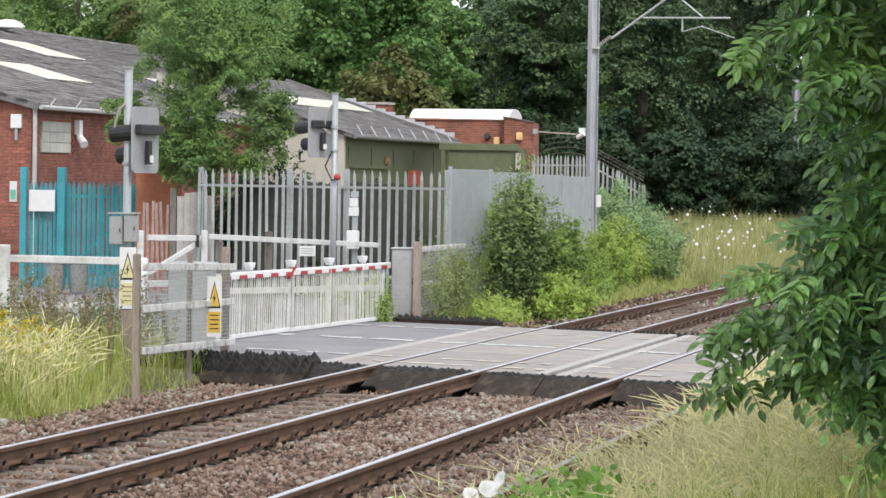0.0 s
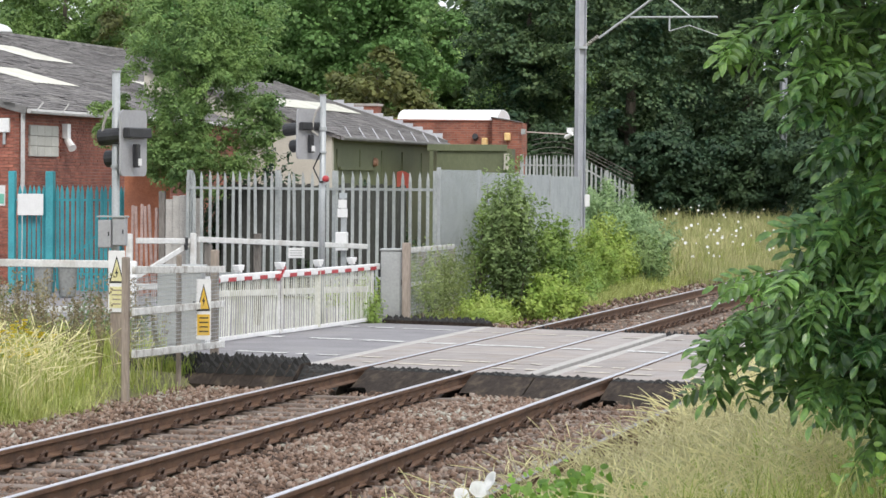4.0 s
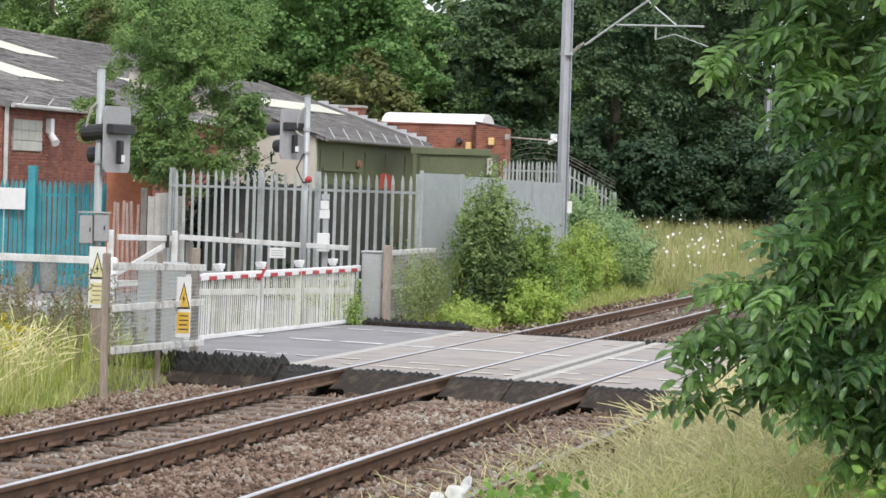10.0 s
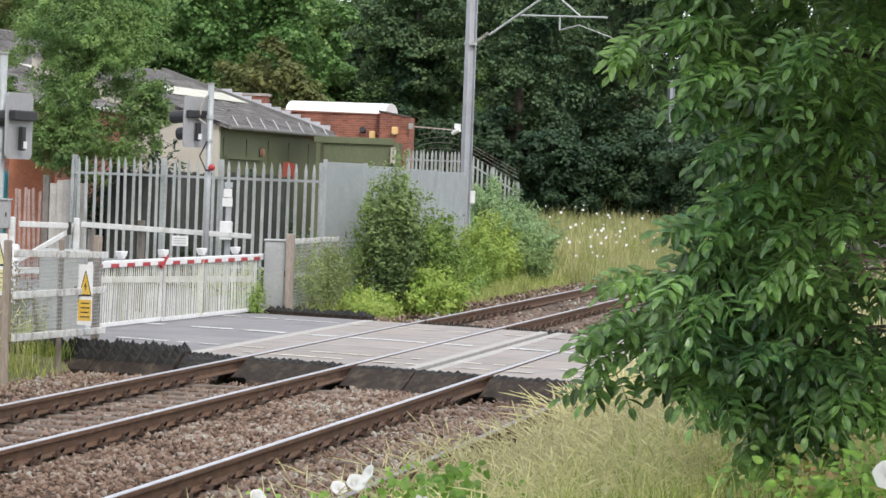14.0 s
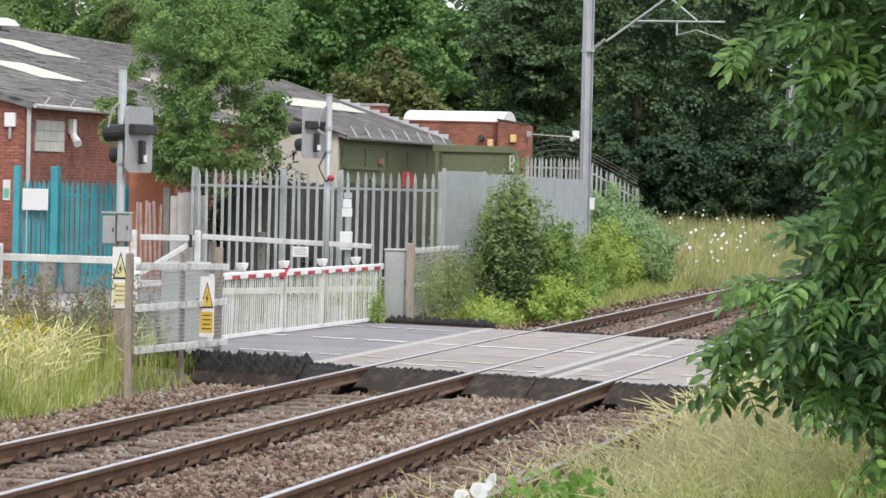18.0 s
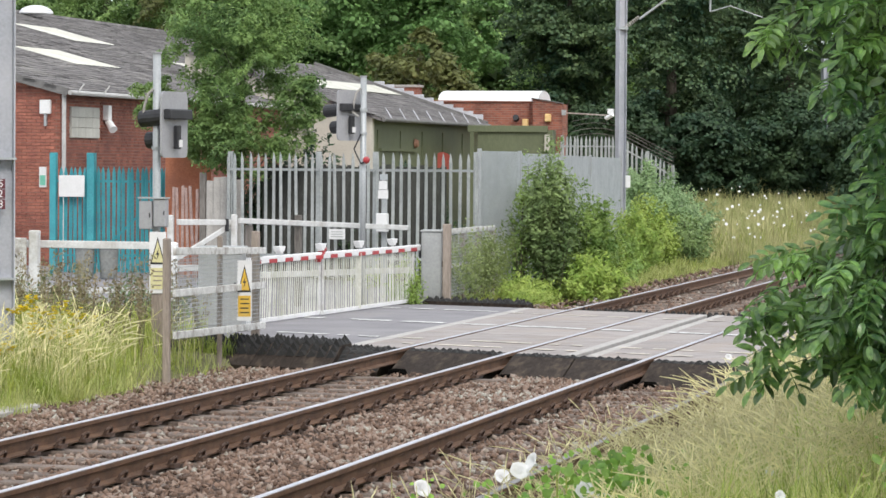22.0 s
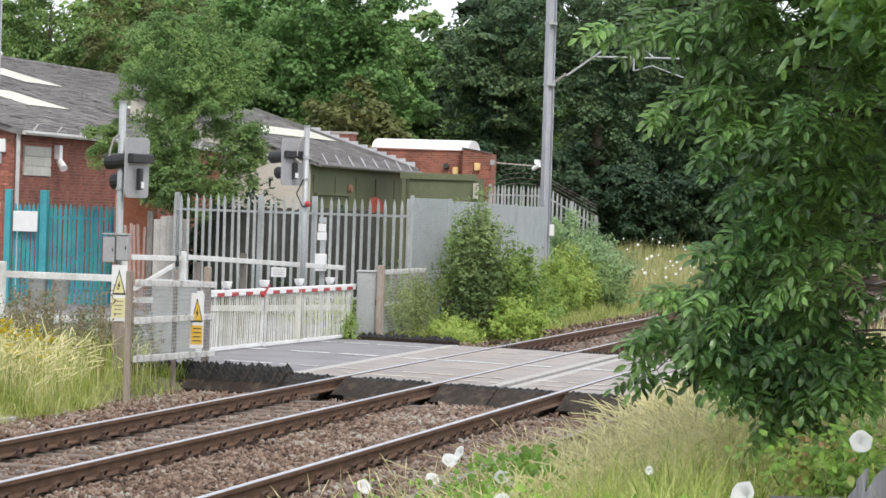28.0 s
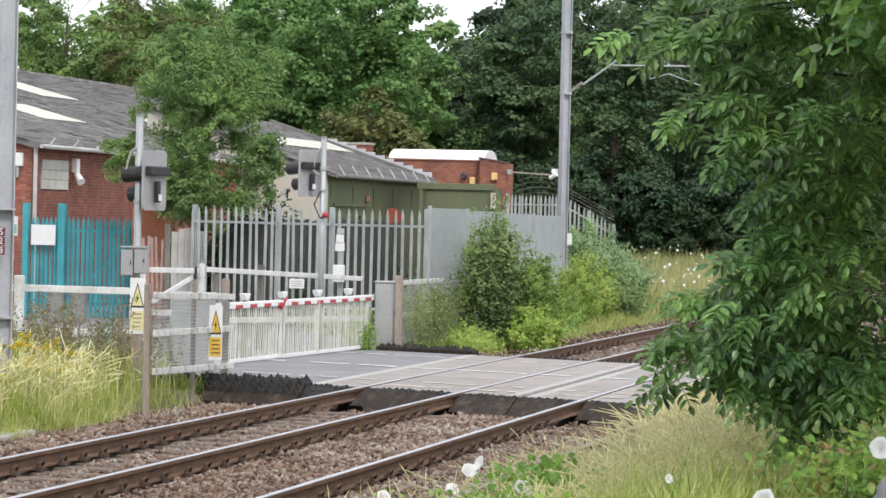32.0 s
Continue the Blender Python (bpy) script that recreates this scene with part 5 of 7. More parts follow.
for row in range(0, 51):
    z = 0.04 + row * 0.075
    for col in range(60):
        y = BY0 + 0.12 + col * 0.225 + (0.112 if row % 2 else 0)
        if abs(y - BY0 - 1.55) < 1.05 and 2.85 < z < 3.66:
            continue
        g.box((EX + 0.001 + rng.normal(0, 0.003), y, z), (0.03, 0.213, 0.058))
rb = part("brickwork", g, BRICK, bpy.data.objects["gable_wall"])
rb["kind"] = "stuff"

# ---- olive shed range beyond the tree ----
sh = thing("olive_workshop", "olive-green clad workshop with slate roof and cream end wall", "building")
SX, SZ, SY0, SY1 = -21.9, 3.62, 83.0, 96.0
RRX, RRZ = -27.4, 5.45
part("side_wall", Geo().box((SX - 0.12, (SY0 + SY1) / 2, SZ / 2), (0.2, SY1 - SY0, SZ)), OLIVE, sh)
for k in range(5):
    y = SY0 + 0.3 + k * (SY1 - SY0) / 5
    part("cladding_rib", Geo().box((SX - 0.005, y, SZ / 2 - 0.15), (0.03, 0.03, SZ - 0.35)), OLIVE, sh)
part("end_wall", Geo().prism([(SX - 0.02, SY0, 0), (SX - 0.02, SY0, SZ), (RRX, SY0, RRZ), (RRX, SY0, 0)], (0, -0.2, 0)), CREAM, sh, "cream rendered gable end")
part("far_end_wall", Geo().prism([(SX - 0.02, SY1, 0), (SX - 0.02, SY1, SZ), (RRX, SY1, RRZ), (RRX, SY1, 0)], (0, 0.2, 0)), BRICKWORK, sh)
roof_plane("roof", sh, SX, SZ, RRX, RRZ, SY0 - 0.3, SY1 + 0.1, SLATE)
slates("slate_covering", sh, SX, SZ, RRX, RRZ, SY0 - 0.3, SY1 + 0.1, holes=((0.44, 0.60, 86.5, 95.4),))
part("rooflight", Geo().prism([Vector((SX, 86.5, SZ)) + Vector((RRX - SX, 0, RRZ - SZ)) * 0.44 + Vector((0, 0, 0.12)), Vector((SX, 86.5, SZ)) + Vector((RRX - SX, 0, RRZ - SZ)) * 0.60 + Vector((0, 0, 0.12)), Vector((SX, 95.4, SZ)) + Vector((RRX - SX, 0, RRZ - SZ)) * 0.60 + Vector((0, 0, 0.12)), Vector((SX, 95.4, SZ)) + Vector((RRX - SX, 0, RRZ - SZ)) * 0.44 + Vector((0, 0, 0.12))], (0, 0, 0.02)), ROOFLIGHT, sh, "pale rooflight strip")
part("verge", Geo().bar((SX + 0.25, SY1 + 0.1, SZ + 0.02), (RRX, SY1 + 0.1, RRZ + 0.1), 0.2, 0.16), BARGE, sh)
for k in range(11):
    t = k / 11
    part("step_flashing", Geo().box((SX - 0.1 - 3.6 * t, SY1 + 0.28, SZ + 0.24 + 1.17 * t), (0.34, 0.05, 0.18)), LEAD, sh, "stepped lead flashing")
part("gutter", Geo().tube((SX + 0.32, SY0 - 0.3, SZ - 0.04), (SX + 0.32, SY1 + 0.1, SZ - 0.04), 0.06, n=8), BARGE, sh, "grey gutter")
for k in range(8):
    y = SY0 + 0.5 + 1.6 * k
    part("gutter_bracket", Geo().bar((SX + 0.1, y + 0.25, SZ + 0.3), (SX + 0.36, y, SZ - 0.02), 0.022, 0.022), LEAD, sh)
part("door_head", Geo().box((SX + 0.03, 85.6, 2.75), (0.06, 4.2, 0.08)), OLIVE, sh)
part("round_lamp", Geo().tube((SX, 87.6, 2.95), (SX + 0.1, 87.6, 2.95), 0.14, 0.1, n=12), mat("rust_lamp", (0.3, 0.16, 0.1), (0.4, 0.22, 0.15), 5, 20, 0.7, bump=0.1), sh, "round brown lamp")
part("red_disc", Geo().tube((SX + 0.1, 90.6, 2.42), (SX + 0.12, 90.57, 2.42), 0.3, n=18), mat("faded_red", (0.28, 0.05, 0.035), (0.36, 0.08, 0.055), 4, 20, 0.7, bump=0.05), sh, "red round sign")

oc = thing("olive_container", "olive-green steel container store with a flat ribbed roof", "container")
oc_m = Matrix.Rotation(radians(9), 3, "Z")
part("body", Geo().box((-19.7, 91.6, 1.7), (2.25, 2.4, 3.4), oc_m), OLIVE, oc)
part("roof_beam", Geo().box((-19.72, 90.35, 3.42), (2.4, 0.12, 0.2), oc_m), OLIVE, oc, bevel=0.01)
part("corner_post", Geo().box((-20.78, 90.2, 1.7), (0.12, 0.12, 3.3), oc_m), OLIVE, oc)
part("end_cap", Geo().box((-18.55, 90.55, 3.0), (0.16, 0.3, 0.5), oc_m), CREAM, oc)

# ---- flat-roofed brick block ----
bb = thing("brick_block", "flat-roofed red-brick block with a white barrel rooflight", "building")
part("main_wall", Geo().box((-24.9, 101.0, 2.2), (9.0, 4.0, 4.4)), BRICKWORK, bb)
part("stair_block", Geo().prism([(-20.68, 98.55, 0), (-19.69, 98.55, 0), (-19.69, 98.55, 4.34), (-20.68, 98.55, 4.50)], (-0.3, 1.5, 0)), BRICKWORK, bb)
part("coping", Geo().prism([(-29.4, 98.95, 4.40), (-20.69, 98.95, 4.40), (-20.69, 98.95, 4.43), (-29.4, 98.95, 4.50)], (0, 0.3, 0)), BRICKWORK, bb, "brick coping")
part("coping", Geo().prism([(-20.72, 98.5, 4.51), (-19.65, 98.5, 4.34), (-19.65, 98.5, 4.37), (-20.72, 98.5, 4.54)], (-0.32, 1.6, 0)), BARGE, bb, "thin dark coping")
dome = Geo()
nseg = 10
for k in range(nseg):
    t0, t1 = math.pi * k / nseg, math.pi * (k + 1) / nseg
    a = (101.0 - 1.1 * math.cos(t0), 4.4 + 0.42 * math.sin(t0))
    b = (101.0 - 1.1 * math.cos(t1), 4.4 + 0.42 * math.sin(t1))
    dome.poly([(-24.2, a[0], a[1]), (-20.8, a[0], a[1]), (-20.8, b[0], b[1]), (-24.2, b[0], b[1])])
dome.poly([(-20.8, 101.0 - 1.1 * math.cos(math.pi * k / nseg), 4.4 + 0.42 * math.sin(math.pi * k / nseg)) for k in range(nseg + 1)])
dome.poly([(-24.2, 101.0 - 1.1 * math.cos(math.pi * k / nseg), 4.4 + 0.42 * math.sin(math.pi * k / nseg)) for k in range(nseg + 1)][::-1])
part("barrel_rooflight", dome, WHITE_DOME, bb, "white barrel rooflight", smooth=False)
part("chimney", Geo().box((-25.2, 99.6, 4.65), (0.9, 0.6, 0.5)), BRICKWORK, bb)
part("chimney_cap", Geo().box((-25.2, 99.6, 4.94), (1.0, 0.7, 0.08)), CONCRETE, bb)
part("white_vent", Geo().box((-26.3, 99.6, 4.65), (0.8, 0.6, 0.5)), WHITE_DOME, bb)
for x, z in ((-21.0, 3.72), (-20.16, 3.88)):
    part("wall_lamp", Geo().box((x, 98.92 if x < -20.7 else 98.5, z), (0.2, 0.16, 0.26)), LAMP_GLASS, bb, "amber bulkhead lamp", bevel=0.03)
part("wall_lamp", Geo().tube((-21.3, 98.9, 3.85), (-21.3, 98.75, 3.9), 0.1, n=10), BLACK, bb, "black wall lamp")
cam_arm = thing("camera_arm", "white security cameras on a long bracket", "camera")
part("arm", Geo().bar((-19.68, 98.4, 4.05), (-18.2, 98.6, 3.97), 0.05, 0.045), mat("rusty_white_bracket", (0.20, 0.13, 0.10), (0.58, 0.54, 0.50), 5, 30, 0.8, bump=0.1, c3=(0.24, 0.11, 0.07), stain=0.8), cam_arm, "rust-streaked bracket")
part("arm_clamp", Geo().box((-19.62, 98.45, 4.05), (0.12, 0.2, 0.18)), CAB_GREY, cam_arm)
part("camera_head", Geo().box((-18.1, 98.6, 4.1), (0.17, 0.3, 0.16)).tube((-18.22, 98.4, 3.86), (-17.98, 98.3, 3.99), 0.07, n=10), WHITE_CLEAN, cam_arm)

# ---- vegetation ----
def crown_points(centres, radii, per, flat=0.62, inner=0.35):
    """Leaf places in drooping sprays: loose clumps with most leaves on their upper and outer side."""
    P, N = [], []
    for c, r in zip(centres, radii):
        k = int(per * rng.uniform(0.5, 1.5))
        d = unit(rng.normal(size=(k, 3)) + np.array([0, 0, 0.25]))
        rad = r * (0.35 + 0.8 * rng.uniform(0, 1, (k, 1)) ** 0.7)
        squash = np.array([rng.uniform(0.7, 1.35), rng.uniform(0.7, 1.35), flat * rng.uniform(0.6, 1.2)])
        tilt = rng.normal(0, 0.3, 2)
        q = d * rad * squash
        q[:, 2] += q[:, 0] * tilt[0] + q[:, 1] * tilt[1] - 0.12 * (q[:, 0] ** 2 + q[:, 1] ** 2) / r
        P.append(np.asarray(c) + q)
        N.append(unit(d * 0.8 + np.array([0, 0, 0.6]) + rng.normal(0, 0.45, (k, 3))))
    return np.concatenate(P), np.concatenate(N)


def crown_clumps(centre, rad, n, r0, r1, power=0.45, low=-0.95):
    """Clump centres spread through an uneven ellipsoid, most of them near its outside."""
    out, rr = [], []
    while len(out) < n:
        d = unit(rng.normal(size=3))
        if d[2] < low:
            continue
        k = rng.uniform(0, 1) ** power
        wob = 0.82 + 0.36 * noise.noise(Vector(d * 1.7) + Vector(centre))
        out.append(np.asarray(centre) + d * np.asarray(rad) * k * wob)
        rr.append(rng.uniform(r0, r1) * (1.15 - 0.35 * k))
    return out, rr


def limbs(base, top, spread, n, r):
    """A tapered trunk with limbs."""
    g = Geo()
    base, top = Vector(base), Vector(top)
    prev, k = base, 6
    for i in range(k):
        t = (i + 1) / k
        q = base.lerp(top, t) + Vector((rng.normal(0, 0.1), rng.normal(0, 0.1), 0)) * t
        g.tube(prev, q, r * (1 - 0.8 * i / k), r * (1 - 0.8 * (i + 1) / k), n=9)
        if i >= 1:
            for _ in range(n):
                a = rng.uniform(0, 2 * math.pi)
                e = q + Vector((math.cos(a) * spread, math.sin(a) * spread, spread * rng.uniform(0.3, 0.9))) * (1 - 0.5 * t)
                m = q.lerp(e, 0.5) + Vector((0, 0, -0.1))
                g.tube(q, m, r * 0.35 * (1.1 - t), r * 0.2 * (1.1 - t), n=6)
                g.tube(m, e, r * 0.2 * (1.1 - t), r * 0.06, n=5)
        prev = q
    return g


def tree(name, label, base, height, rad, material, n_clump, per, leaf, r0, r1, centre_z=None, trunk=0.3, low=-0.95, ratio=0.7, flat=0.62):
    t = thing(name, label, "tree", group="trees behind the yard" if base[1] > 90 else "")
    cz = centre_z or height - rad[2]
    part("trunk", limbs((base[0], base[1], base[2]), (base[0], base[1], cz + rad[2] * 0.5), max(rad[0], rad[1]) * 0.5, 3, trunk), BARK, t)
    c, r = crown_clumps((base[0], base[1], cz), rad, n_clump, r0, r1, low=low)
    p, nr = crown_points(c, r, per, flat)
    s = leaf * rng.uniform(0.7, 1.3, len(p))
    part("crown", quick_mesh("crown", *leaves(p, nr, s, ratio), material), material, t)
    return t


# the tree between the gate and the palisade
tree("rowan_tree", "green broad-leaved tree with feathery foliage behind the fences", (-18.95, 60.9, 0), 7.2, (2.0, 1.8, 2.75), ROWAN, 200, 160, 0.10, 0.2, 0.5, centre_z=4.7, trunk=0.13, ratio=0.36)
c, r = crown_clumps((-19.0, 60.5, 2.8), (1.5, 1.0, 0.9), 70, 0.18, 0.4)
c2, r2 = crown_clumps((-20.7, 60.6, 3.6), (0.45, 0.6, 0.8), 16, 0.16, 0.3)
c3, r3 = crown_clumps((-17.55, 60.6, 3.7), (0.55, 0.6, 0.9), 26, 0.16, 0.34)
p, nr = crown_points(c + c2 + c3, r + r2 + r3, 140)
part("lower_crown", quick_mesh("lower_crown", *leaves(p, nr, 0.10 * rng.uniform(0.7, 1.3, len(p)), 0.40), ROWAN), ROWAN, bpy.data.objects["rowan_tree"])
# tall trees behind the yard
BG = (
    ((-50, 118, 0), 15.5, (6.0, 5.0, 6.6), ROWAN), ((-44.5, 124, 0), 13.8, (4.6, 4.5, 6.2), ROWAN), ((-38, 120, 0), 13.4, (3.8, 4.0, 6.2), OLIVELEAF), ((-33.2, 114, 0), 13.4, (3.4, 4, 6.2), SYCAMORE),
    ((-28.2, 112, 0), 14.6, (4.4, 4.2, 7.0), SYCAMORE), ((-23.2, 117, 0.3), 13.0, (2.6, 3.2, 6.3), DARKLEAF), ((-19.0, 116, 0.6), 15.4, (3.5, 3.6, 7.6), DARKLEAF),
    ((-14.9, 119, 0.8), 15.5, (3.7, 3.6, 7.6), DARKLEAF), ((-10.6, 124, 0.8), 12.0, (3.8, 4, 5.8), DARKLEAF), ((-5.6, 128, 0.6), 9.8, (4.2, 4, 4.6), DARKLEAF),
    )
BG_BEHIND = (
    ((0.0, 126, 0.6), 9.4, (4.2, 4, 4.4), DARKLEAF), ((-24.5, 128, 0.0), 13.6, (4.2, 4, 6.6), ROWAN), ((-33.0, 130, 0.0), 14.5, (4.4, 4, 6.8), ROWAN),
    ((-17.5, 130, 0.5), 16.5, (4.5, 4, 8.0), DARKLEAF), ((5.5, 130, 0.6), 9.0, (4.2, 4, 4.2), DARKLEAF), ((-57, 122, 0), 15.0, (5.0, 4, 6.6), ROWAN),
)
for base, h, rad, m in BG + BG_BEHIND:
    sy = m is SYCAMORE
    dark = m is DARKLEAF
    tree("broadleaf_tree", "tall sycamore with bright green foliage" if sy else ("tall dark green broad-leaved tree" if dark else "tall olive-green broad-leaved tree"), base, h, rad, m, 200 if sy else 150, 200 if sy else 240, 0.175 if sy else 0.155, 0.45 if sy else 0.55, 1.0 if sy else 1.2, trunk=0.3, ratio=0.8, flat=0.5 if sy else 0.4)
tree("hawthorn_tree", "brownish olive scrub tree behind the roofs", (-26.0, 104, 0.0), 7.2, (2.6, 2.2, 2.4), OLIVELEAF, 60, 130, 0.22, 0.4, 0.8, trunk=0.12)


for k in range(14):
    x = -66 + 6.4 * k
    tree("far_wood_tree", "tall dark tree deep in the wood behind", (x, 146 + 3 * math.sin(k * 1.7), 0.5), (14.7 if x < -26 else 16.4 if x < -15 else 10.5) + 1.2 * math.sin(k * 2.3), (5.2, 4.0, 6.8 if x < -26 else 7.8 if x < -15 else 5.0), DARKLEAF if x > -30 else ROWAN, 110, 150, 0.48, 0.8, 1.6, trunk=0.35, ratio=0.85)
# understory shrubs; their dark leaf colour stands for shade under the trees
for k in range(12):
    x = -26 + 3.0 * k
    tree("understory_shrub", "shrub coloured dark for the shade at the edge of the wood", (x, 113.5 + 1.5 * math.sin(k * 2.1), 0.5 if x > -20 else 0), 5.6, (2.3, 1.8, 2.6), SHADE_LEAF, 60, 220, 0.17, 0.4, 0.85, trunk=0.08, ratio=0.75)


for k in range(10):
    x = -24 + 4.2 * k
    tree("understory_shrub", "shrub coloured dark for the shade deep in the wood", (x, 131 + 2.0 * math.sin(k * 2.7), 0.6), 7.5, (3.2, 2.2, 3.6), SHADE_LEAF, 60, 150, 0.32, 0.6, 1.2, trunk=0.1, ratio=0.8)


def bush(label, base, rad, material, n_stem, per, leaf, name="bush", ratio=0.42, droop=0.25, dome=0.55):
    """Arching stems that carry leaves in loose sprays."""
    b = thing(name, label, "bush")
    wood, P, N = Geo(), [], []
    for k in range(n_stem):
        a, q = rng.uniform(0, 2 * math.pi), math.sqrt(rng.uniform(0, 1))
        out = np.array([math.cos(a) * rad[0] * q, math.sin(a) * rad[1] * q, 0])
        h = rad[2] * 2 * (1 - dome * q * q) * rng.uniform(0.55, 1.12)
        root = np.array([base[0], base[1], 0.0]) + out * 0.55
        root[2] = float(ground_z(root[0], root[1])) if base[2] < 0.6 else base[2]
        tip = root + out * 0.6 + np.array([rng.normal(0, 0.13), rng.normal(0, 0.13), h])
        mid = (root + tip) / 2 + np.array([0, 0, h * 0.14]) - out * 0.1
        t = rng.uniform(0.12, 1.0, per) ** 0.8
        t = t[:, None]
        c = root * (1 - t) ** 2 + mid * 2 * t * (1 - t) + tip * t * t
        c[:, 2:] -= droop * h * 0.25 * t ** 3
        w = 0.05 + 0.10 * (1 - t) * min(1.0, h)
        c = c + rng.normal(0, 1, (per, 3)) * w
        P.append(c)
        N.append(unit(out * 0.8 + np.array([0, 0, 0.8]) + rng.normal(0, 0.5, (per, 3))))
        if k < 26:
            pts = [Vector(root * (1 - s) ** 2 + mid * 2 * s * (1 - s) + tip * s * s) for s in (0.0, 0.4, 0.75)]
            wood.tube(pts[0], pts[1], 0.012, 0.008, n=4).tube(pts[1], pts[2], 0.008, 0.004, n=4)
    part("woody_base", wood, BARK, b)["kind"] = "stuff"
    p, nr = np.concatenate(P), np.concatenate(N)
    p[:, 2] = np.maximum(p[:, 2], ground_z(p[:, 0], p[:, 1]) + 0.02)
    part("foliage", quick_mesh("foliage", *leaves(p, nr, leaf * rng.uniform(0.6, 1.4, len(p)), ratio), material), material, b)


bush("dense dark green buddleia bush against the mesh fence", (-11.66, 57.3, 0), (0.44, 0.6, 1.34), BUSH_DARK, 70, 105, 0.11, dome=0.05)
bush("leaning buddleia stems beside the dense bush", (-11.1, 58.2, 0), (0.5, 0.7, 1.15), BUSH_MID, 75, 90, 0.10, dome=0.4)
bush("sparse buddleia shoots rising above the bush", (-11.72, 57.5, 0.8), (0.42, 0.45, 1.22), BUSH_DARK, 14, 90, 0.10, droop=0.1)
bush("leafy green climber at the edge of the mesh fence", (-12.16, 57.0, 0), (0.08, 0.3, 1.15), BUSH_MID, 26, 70, 0.08)
bush("straggling green shrub by the mesh fence", (-11.2, 59.3, 0), (0.5, 1.0, 1.0), BUSH_LIGHT, 80, 90, 0.09)
bush("yellow-green shrub growing under the buddleia", (-11.0, 57.9, -0.1), (0.65, 1.2, 0.62), BUSH_LIGHT, 110, 90, 0.085)
bush("low yellow-green weeds near the crossing", (-11.72, 55.6, -0.1), (0.45, 1.3, 0.32), BUSH_LIGHT, 150, 55, 0.075)
bush("grey-green willow scrub on the bank", (-13.3, 77.5, 0.1), (1.15, 1.6, 1.28), BUSH_GREY, 220, 120, 0.11)
bush("grey-green willow scrub on the bank", (-13.1, 80.5, 0.3), (1.1, 1.4, 1.0), BUSH_GREY, 130, 110, 0.11)
bush("dark green scrub at the foot of the willow", (-12.1, 76.3, -0.1), (0.6, 0.8, 0.7), BUSH_DARK, 60, 80, 0.09)
bush("bright yellow-green weeds at the foot of the mast", (-12.3, 71.5, -0.1), (0.7, 1.6, 0.92), BUSH_LIGHT, 150, 90, 0.09)
bush("green scrub along the mesh fence", (-12.1, 66.0, -0.1), (0.7, 2.4, 0.55), BUSH_MID, 120, 80, 0.09)
bush("climbing weeds over a short mesh fence", (-12.22, 53.4, -0.1), (0.13, 2.4, 0.70), OLIVE_MIX, 170, 42, 0.06, dome=0.2)
bush("tall nettles in front of the boundary fence", (-12.35, 58.6, 0.7), (0.35, 0.6, 1.12), BUSH_MID, 20, 50, 0.09)
bush("weeds sprouting along the palisade foot", (-13.9, 56.4, 0), (1.6, 0.4, 0.42), BUSH_LIGHT, 60, 40, 0.08)
bush("weeds growing at the cabinet foot", (-12.72, 50.3, 0), (0.22, 0.3, 0.32), BUSH_MID, 40, 50, 0.06)
bush("dusty weeds beside the white fence", (-14.3, 41.6, -0.1), (0.9, 0.6, 0.5), BUSH_GREY, 60, 40, 0.07)
bush("dusty weeds below the white rails", (-15.8, 41.0, -0.1), (0.9, 0.5, 0.5), BUSH_DARK, 60, 40, 0.07)
# added fill under the rowan, its shade put into the leaf colour
bush("shrubs coloured dark for the shade behind the palisade fence", (-18.2, 62.6, 0), (1.9, 0.7, 1.6), SHADE_LEAF, 190, 90, 0.13)
bush("shrubs coloured dark for the shade behind the palisade fence", (-15.9, 61.6, 0), (1.3, 0.7, 1.3), SHADE_LEAF, 130, 90, 0.13)


def on_ground(n, x0, x1, y0, y1):
    p = np.stack([rng.uniform(x0, x1, n), rng.uniform(y0, y1, n)], 1)
    return np.concatenate([p, ground_z(p[:, 0], p[:, 1])[:, None] - 0.02], 1)


def grass(name, label, roots, height, width, lean, material, lite=True):
    tagged(new(name, quick_mesh(name, *blades(roots, height, width, lean, lite), material)), label, "grass", kind="stuff")


# verge left of the far track
def verge(n, x0, x1, y0, y1, edge=0.22):
    r = on_ground(n, x0, x1, y0, y1)
    lim = x1 - edge * (1 + np.sin(r[:, 1] * 1.7) * 0.5 + np.sin(r[:, 1] * 4.1 + 1) * 0.5) - rng.exponential(0.06, n)
    thin = (r[:, 1] > 34.3) & (r[:, 0] > -13.7) & (rng.uniform(0, 1, n) < 0.88)
    return r[(r[:, 0] < lim) & ~thin]


r = verge(36000, -14.4, -11.55, 24, 37.3)
hgt = 0.12 + rng.uniform(0.05, 0.62, len(r)) * (0.25 + 0.75 * ramp(0.0, 0.9, -r[:, 0] - 11.75))
grass("verge_grass", "tall green verge grass beside the far track", r, hgt, rng.uniform(0.007, 0.014, len(r)), rng.uniform(0.1, 1.2, len(r)), GRASS_G)
r = verge(7000, -14.4, -11.6, 24, 37.0)
grass("dry_verge_grass", "dry yellow seed-stalks in the verge", r, rng.uniform(0.2, 0.9, len(r)), rng.uniform(0.006, 0.010, len(r)), rng.uniform(0.1, 1.2, len(r)), GRASS_Y)
r = on_ground(16000, -17.5, -13.0, 34, 40.5)
grass("verge_grass", "rough green grass behind the warning plates", r, rng.uniform(0.25, 0.7, len(r)), rng.uniform(0.005, 0.012, len(r)), rng.uniform(0.1, 0.9, len(r)), GRASS_G)
r = on_ground(1500, -12.6, -11.2, 38.0, 39.2)
